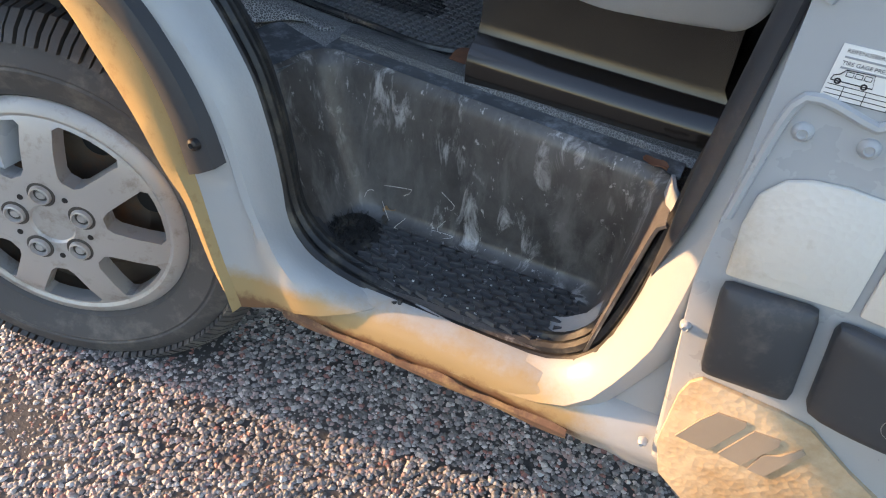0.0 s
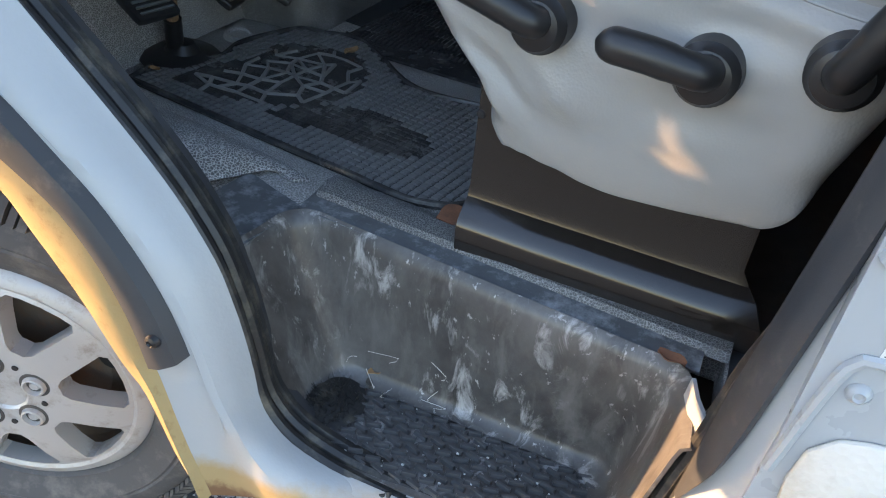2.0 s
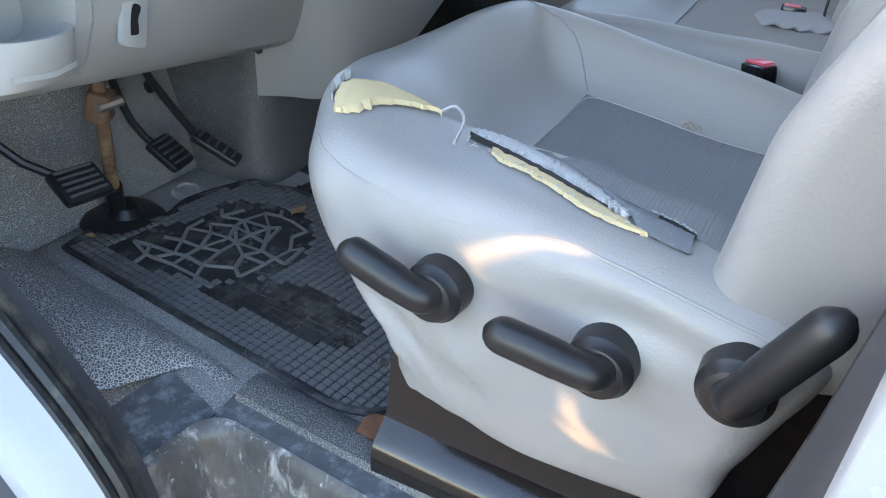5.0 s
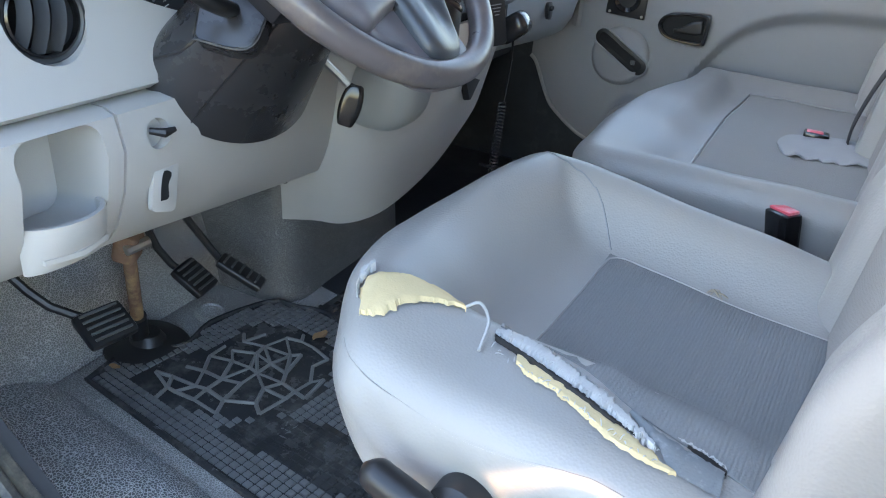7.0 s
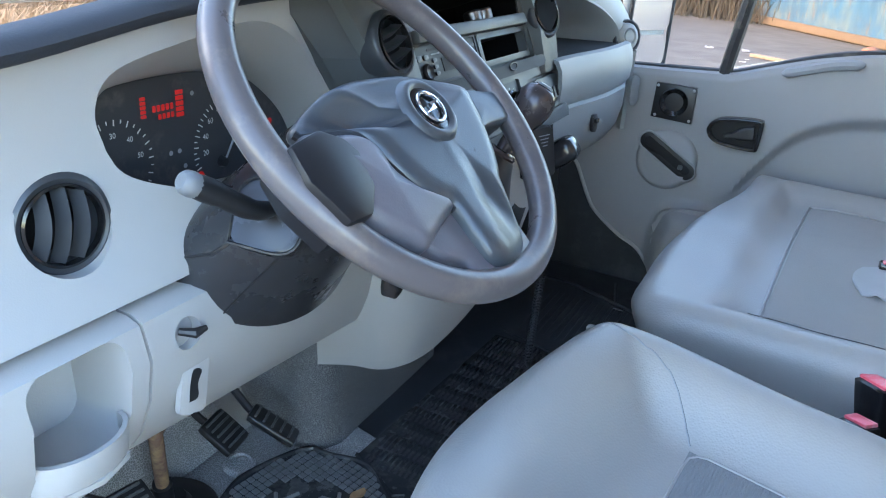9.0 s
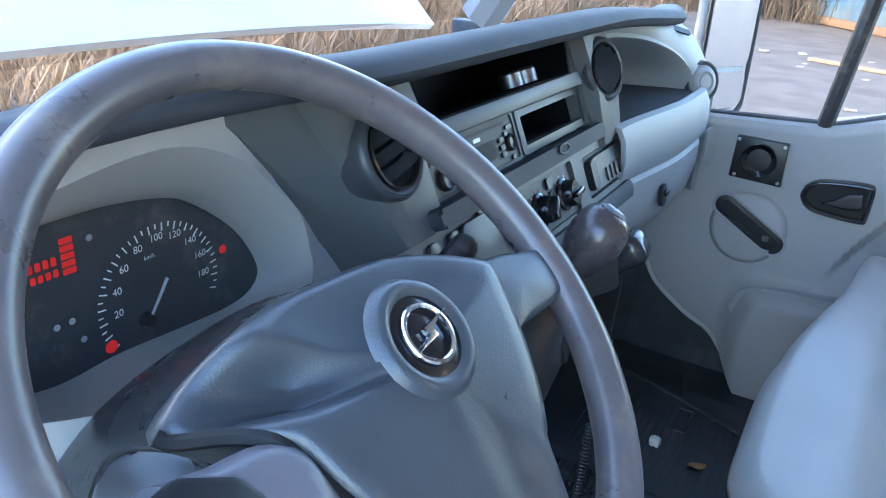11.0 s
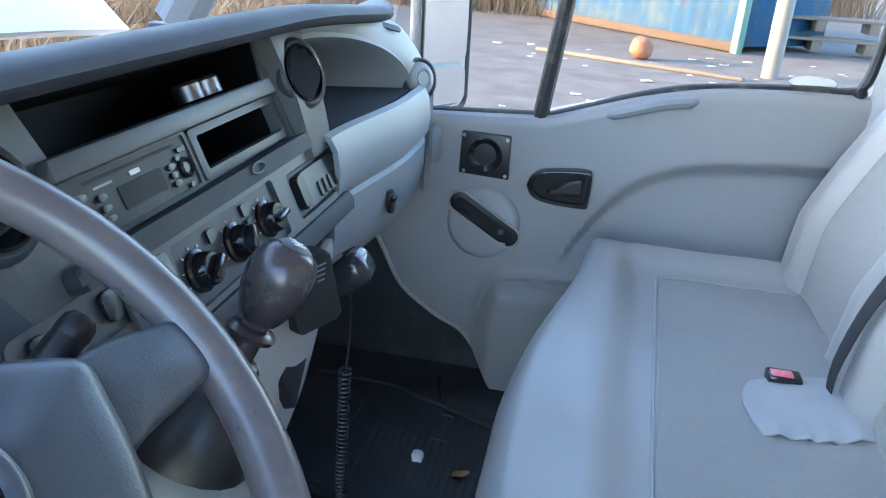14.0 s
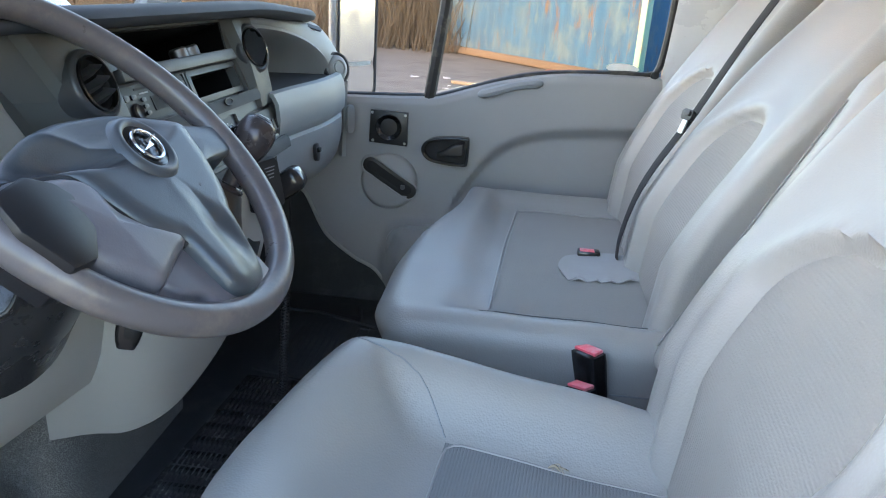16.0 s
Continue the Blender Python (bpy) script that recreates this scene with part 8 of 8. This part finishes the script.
# ---- small litter in the cab and step ----
def leaf_bit(p, size, turn, material, label):
    m = Matrix.Translation(p) @ Matrix.Rotation(turn, 4, "Z")
    secs = [[m @ Vector((size * (k / 6 - 0.5), w * size * 0.28 * math.sin(math.pi * (0.08 + 0.84 * k / 6)), 0.002 + 0.16 * size * abs(w) + 0.05 * size * math.sin(k * 1.3))) for w in (-1, -0.4, 0, 0.4, 1)] for k in range(7)]
    return solo("dry_leaf", sheet(secs, 0.0008), material, label, "leaf", "dry leaves")


leaf_bit((-0.15, 1.000, 0.412), 0.026, 0.9, LEAF, "small dry leaf caught in the step corner")
leaf_bit((-0.152, 0.985, 0.402), 0.018, 2.2, WOOD, "small dry leaf caught in the step corner")
leaf_bit((-0.470, 1.490, 0.640), 0.034, 1.3, LEAF, "brown dry leaf on the rubber mat")
leaf_bit((-0.222, 2.244, 0.637), 0.036, 0.5, LEAF, "brown dry leaf on the passenger mat")
leaf_bit((-0.695, 1.235, 0.640), 0.020, 0.2, LEAF, "brown dry leaf on the rubber mat")
leaf_bit((0.205, 0.955, 0.640), 0.030, 2.9, RUST, "brown leaf scrap on the entry strip")
cr = soft((-0.322, 2.262, 0.634), (-0.300, 2.284, 0.652), 0.006, 4, lambda p, u: p + Vector((0.003 * noise.noise(p * 200), 0.003 * noise.noise(p * 170), 0)))
solo("paper_crumb", cr, CRUMB, "crumpled white paper scrap on the passenger mat", "paper scrap")
random.seed(21)
grit = []
for k in range(70):
    x, y = random.uniform(-0.20, 0.20), random.uniform(0.87, 0.99)
    s_ = random.uniform(0.0008, 0.0022)
    grit.append(box((x, y, 0.400), (s_ * 1.6, s_, s_), 0, None))
solo("step_grit", join(*grit), CRUMB, "pale grit scattered on the step floor", "grit", kind="stuff")
for k in range(7):
    p = Vector((random.uniform(-0.20, 0.0), random.uniform(0.955, 0.999), random.uniform(0.41, 0.47)))
    part("fibre", tube(smooth_line([p, p + Vector((random.uniform(-0.02, 0.02), -0.005, random.uniform(0.0, 0.02))), p + Vector((random.uniform(-0.03, 0.03), -0.002, random.uniform(0.0, 0.03)))], 6), 0.00025, 4), CRUMB, van)
# brush-like bristle tuft in the step corner
random.seed(31)
tuft = thing("bristle_tuft", "black bristle tuft in the front corner of the step", "brush")
b_ = []
for k in range(420):
    a, r = random.uniform(0, 6.28), 0.048 * math.sqrt(random.random())
    p = Vector((-0.192 + r * math.cos(a), 0.935 + r * math.sin(a) * 0.9, 0.402 + 0.008 * (1 - r / 0.045)))
    q = p + Vector((random.uniform(-0.012, 0.012), random.uniform(-0.014, 0.006), random.uniform(0.006, 0.016)))
    b_.append(tube([p, q], [0.0008, 0.0003], 3))
part("bristle_mass", join(*b_), SEAL, tuft)
part("tuft_base", lathe([(0.0, 0.010), (0.018, 0.009), (0.036, 0.006), (0.056, 0.0)], Matrix.Translation((-0.192, 0.935, 0.402)), 24), SEAL, tuft)

# ---- seal break and tag on the sill ----
part("seal_joint", tube([(-0.056, 0.842, 0.397), (-0.052, 0.838, 0.385), (-0.046, 0.840, 0.390), (-0.050, 0.846, 0.400)], 0.004, 6), SEAL, van)

# ---- yard ----
LITTER = mat("dirty_white_litter", (0.34, 0.34, 0.33), 0.8, bump=0.3)
cont = thing("shipping_container", "faded blue steel container with rust and pale stains", "container")
CD = Vector((3.05, -3.4, 0)).normalized()
CTM = Matrix.Translation((2.2, 15.25, 0)) @ Matrix.Rotation(math.atan2(CD.y, CD.x), 4, "Z")
L_ = 6.0
secs = []
for k in range(121):
    x = -L_ * k / 120
    d = 0.016 * (1 if (k % 6) in (1, 2, 3) else 0)
    secs.append([CTM @ Vector((x, d, 0.16)), CTM @ Vector((x, d, 1.4)), CTM @ Vector((x, d, 2.5))])
part("container_side", sheet(secs, 0.02), BLUESTEEL, cont, "ribbed blue steel side")
part("container_body", moved(box((-L_ / 2, 1.25, 1.35), (L_ - 0.02, 2.3, 2.5), 0.02), CTM), BLUESTEEL, cont)
for x in (0.0, -L_):
    part("corner_post", moved(box((x, 0.02, 1.32), (0.14, 0.16, 2.64), 0.01), CTM), mat("green_steel", (0.06, 0.16, 0.14), 0.6, bump=0.2, bscale=40, dirt=(0.3, 0.16, 0.08), dscale=3), cont, "green steel corner post")
part("bottom_rail", moved(box((-L_ / 2, 0.0, 0.10), (L_, 0.10, 0.16), 0.01), CTM), mat("dark_rusty_rail", (0.050, 0.036, 0.026), 0.9, bump=0.4, bscale=40, var=0.4), cont, "rusty bottom rail")
part("top_rail", moved(box((-L_ / 2, 0.0, 2.56), (L_, 0.10, 0.12), 0.01), CTM), BLUESTEEL, cont)
solo("pole", tube([(2.30, 12.6, 0), (2.30, 12.6, 6)], 0.12, 20), POLE, "pale metal pole standing in the yard", "pole")
for z in (0.15, 0.50):
    pal = thing("pallet", "weathered pale wooden pallet leaning by the fence", "pallet", "pallets")
    for k in range(3):
        part("board", box((4.2, 16.2 + 0.25 * k, z + 0.12), (3.6, 0.14, 0.05), 0.005), WOOD, pal)
    for k in range(4):
        part("block", box((2.8 + 0.9 * k, 16.4, z), (0.16, 0.5, 0.18), 0.005), WOOD, pal)
solo("plank", box((0.4, 12.7, 0.03), (3.2, 0.14, 0.05), 0.006, Matrix.Translation((0.4, 12.7, 0)) @ Matrix.Rotation(radians(-24), 4, "Z") @ Matrix.Translation((-0.4, -12.7, 0))), WOOD, "long weathered plank lying on the ground", "plank")
ball = soft((0.36, 13.2, 0.0), (0.70, 13.55, 0.34), 0.15, 8, lambda p, u: p + Vector((0.03 * noise.noise(p * 9), 0.03 * noise.noise(p * 8), 0.02 * noise.noise(p * 7))))
solo("rusty_drum", ball, RUST, "round rusty metal drum lying in the yard", "drum")
random.seed(41)
for k in range(46):
    x, y = random.uniform(-2.0, 4.2), random.uniform(8.5, 14.5)
    s_ = random.uniform(0.03, 0.10)
    bmk = sheet([[(x + s_ * (i / 3 - 0.5) * 1.5, y + s_ * (j / 3 - 0.5), 0.012 + 0.4 * s_ * abs(noise.noise((i * 0.9 + k, j * 0.8, k)))) for i in range(4)] for j in range(4)], 0.003)
    solo("litter_scrap", bmk, LITTER, "crumpled white scrap of litter on the ground", "litter", "yard litter")


def reeds(x0, x1, y0, y1, n, h, name, label):
    """A thicket of thin upright stalks as one mesh."""
    random.seed(51)
    vs, fs = [], []
    for k in range(n):
        x, y = random.uniform(x0, x1), random.uniform(y0, y1)
        hh = h * random.uniform(0.25, 1.1)
        lx, ly = random.gauss(0, 0.42) * hh, random.gauss(0, 0.42) * hh
        w = random.uniform(0.004, 0.013)
        i = len(vs)
        vs += [(x - w, y, 0), (x + w, y, 0), (x + w + lx * 0.4, y + ly * 0.4, hh * 0.6), (x - w + lx * 0.4, y + ly * 0.4, hh * 0.6), (x + lx, y + ly, hh)]
        fs += [(i, i + 1, i + 2, i + 3), (i + 3, i + 2, i + 4)]
    me = bpy.data.meshes.new(name)
    me.from_pydata(vs, [], fs)
    me.materials.append(REED)
    return tagged(new(name, me), label, "reeds", kind="stuff")


reeds(-30, -1.2, 19, 26, 24000, 2.2, "reeds", "golden brown dry reeds along the yard")
reeds(-40, 8, 26, 33, 16000, 3.2, "far_reeds", "golden brown dry reeds behind the yard")
reeds(-11, -5.2, -6, 18, 26000, 0.8, "front_reeds", "golden brown dry reeds ahead of the van")
solo("bare_post", tube([(-6.2, 22, 0), (-6.2, 22, 5)], 0.10, 8), WOOD, "bare wooden post among the reeds", "post")
solo("bare_post", tube([(-3.6, 21.5, 0), (-3.6, 21.5, 5)], 0.10, 8), WOOD, "bare wooden post among the reeds", "post")

# ---- step floor cleats ----
cl = bpy.data.meshes.new("cleat")
b0 = bmesh.new()
bmesh.ops.create_cube(b0, size=1, matrix=Matrix.Diagonal((0.0215, 0.0062, 0.0100, 1)))
for v in b0.verts:
    if v.co.z > 0:
        v.co.x *= 0.85
        v.co.y *= 0.6
b0.to_mesh(cl)
b0.free()
# Cleats coloured paler than the step to paint their edge highlights.
cl.materials.append(mat("pale_cleat_plastic", (0.085, 0.085, 0.088), 0.32, bump=0.2, bscale=300, var=0.4, scale=30))
for j in range(11):
    for i in range(15):
        x, y = -0.175 + 0.0245 * i + (0.012 if j % 2 else 0), 0.868 + 0.0120 * j
        if y > 0.985 or x > 0.172 or (x + 0.192) ** 2 + (y - 0.935) ** 2 < 0.045 ** 2:
            continue
        o = new("cleat", cl)
        o.parent = well
        o.matrix_world = Matrix.Translation((x, y, 0.3985)) @ Matrix.Rotation(radians(16 if j % 2 else -14), 4, "Z")

# ---- loose asphalt stones ----
def stones():
    rng = np.random.default_rng(3)
    base = np.array([(1, 0, 0.1), (0.4, 0.9, 0), (-0.6, 0.75, 0.1), (-1, -0.1, 0), (-0.45, -0.85, 0.1), (0.6, -0.75, 0), (0.1, 0.05, 0.5)])
    tri_ = np.array([(i, (i + 1) % 6, 6) for i in range(6)])
    n = 52000
    x = rng.uniform(-1.25, 0.55, n)
    y = rng.uniform(0.30, 1.35, n)
    s_ = rng.uniform(0.0026, 0.0066, n) * rng.choice([0.7, 1, 1, 1.3], n)
    a = rng.uniform(0, 6.28, n)
    jit = rng.uniform(0.65, 1.25, (n, 7, 3))
    v = base[None] * jit * s_[:, None, None]
    c, sn = np.cos(a)[:, None], np.sin(a)[:, None]
    vx, vy = v[:, :, 0] * c - v[:, :, 1] * sn, v[:, :, 0] * sn + v[:, :, 1] * c
    vz = v[:, :, 2] + 0.0045
    verts = np.stack([vx + x[:, None], vy + y[:, None], vz], 2).reshape(-1, 3)
    faces = (tri_[None] + 7 * np.arange(n)[:, None, None]).reshape(-1, 3)
    me = bpy.data.meshes.new("asphalt_stones")
    me.from_pydata(verts.tolist(), [], faces.tolist())
    m = bpy.data.materials.new("mixed_stone")
    m.use_nodes = True
    nd, lk = m.node_tree.nodes, m.node_tree.links
    g_ = nd.new("ShaderNodeNewGeometry")
    rp = nd.new("ShaderNodeValToRGB")
    rp.color_ramp.interpolation = "CONSTANT"
    cols = [(0.0, (0.12, 0.115, 0.112)), (0.24, (0.19, 0.18, 0.175)), (0.46, (0.27, 0.255, 0.245)), (0.62, (0.34, 0.255, 0.235)), (0.75, (0.43, 0.40, 0.375)), (0.89, (0.25, 0.12, 0.10)), (0.95, (0.52, 0.50, 0.47))]
    el = rp.color_ramp.elements
    el[0].position, el[0].color = cols[0][0], (*cols[0][1], 1)
    el[1].position, el[1].color = cols[1][0], (*cols[1][1], 1)
    for p_, c_ in cols[2:]:
        e = el.new(p_)
        e.color = (*c_, 1)
    lk.new(g_.outputs["Random Per Island"], rp.inputs[0])
    lk.new(rp.outputs[0], nd["Principled BSDF"].inputs["Base Color"])
    nd["Principled BSDF"].inputs["Roughness"].default_value = 0.55
    me.materials.append(m)
    ob = new("asphalt_stones", me)
    return tagged(ob, "coarse mixed grey and pink stones in the asphalt", "stones", kind="stuff")


stones()
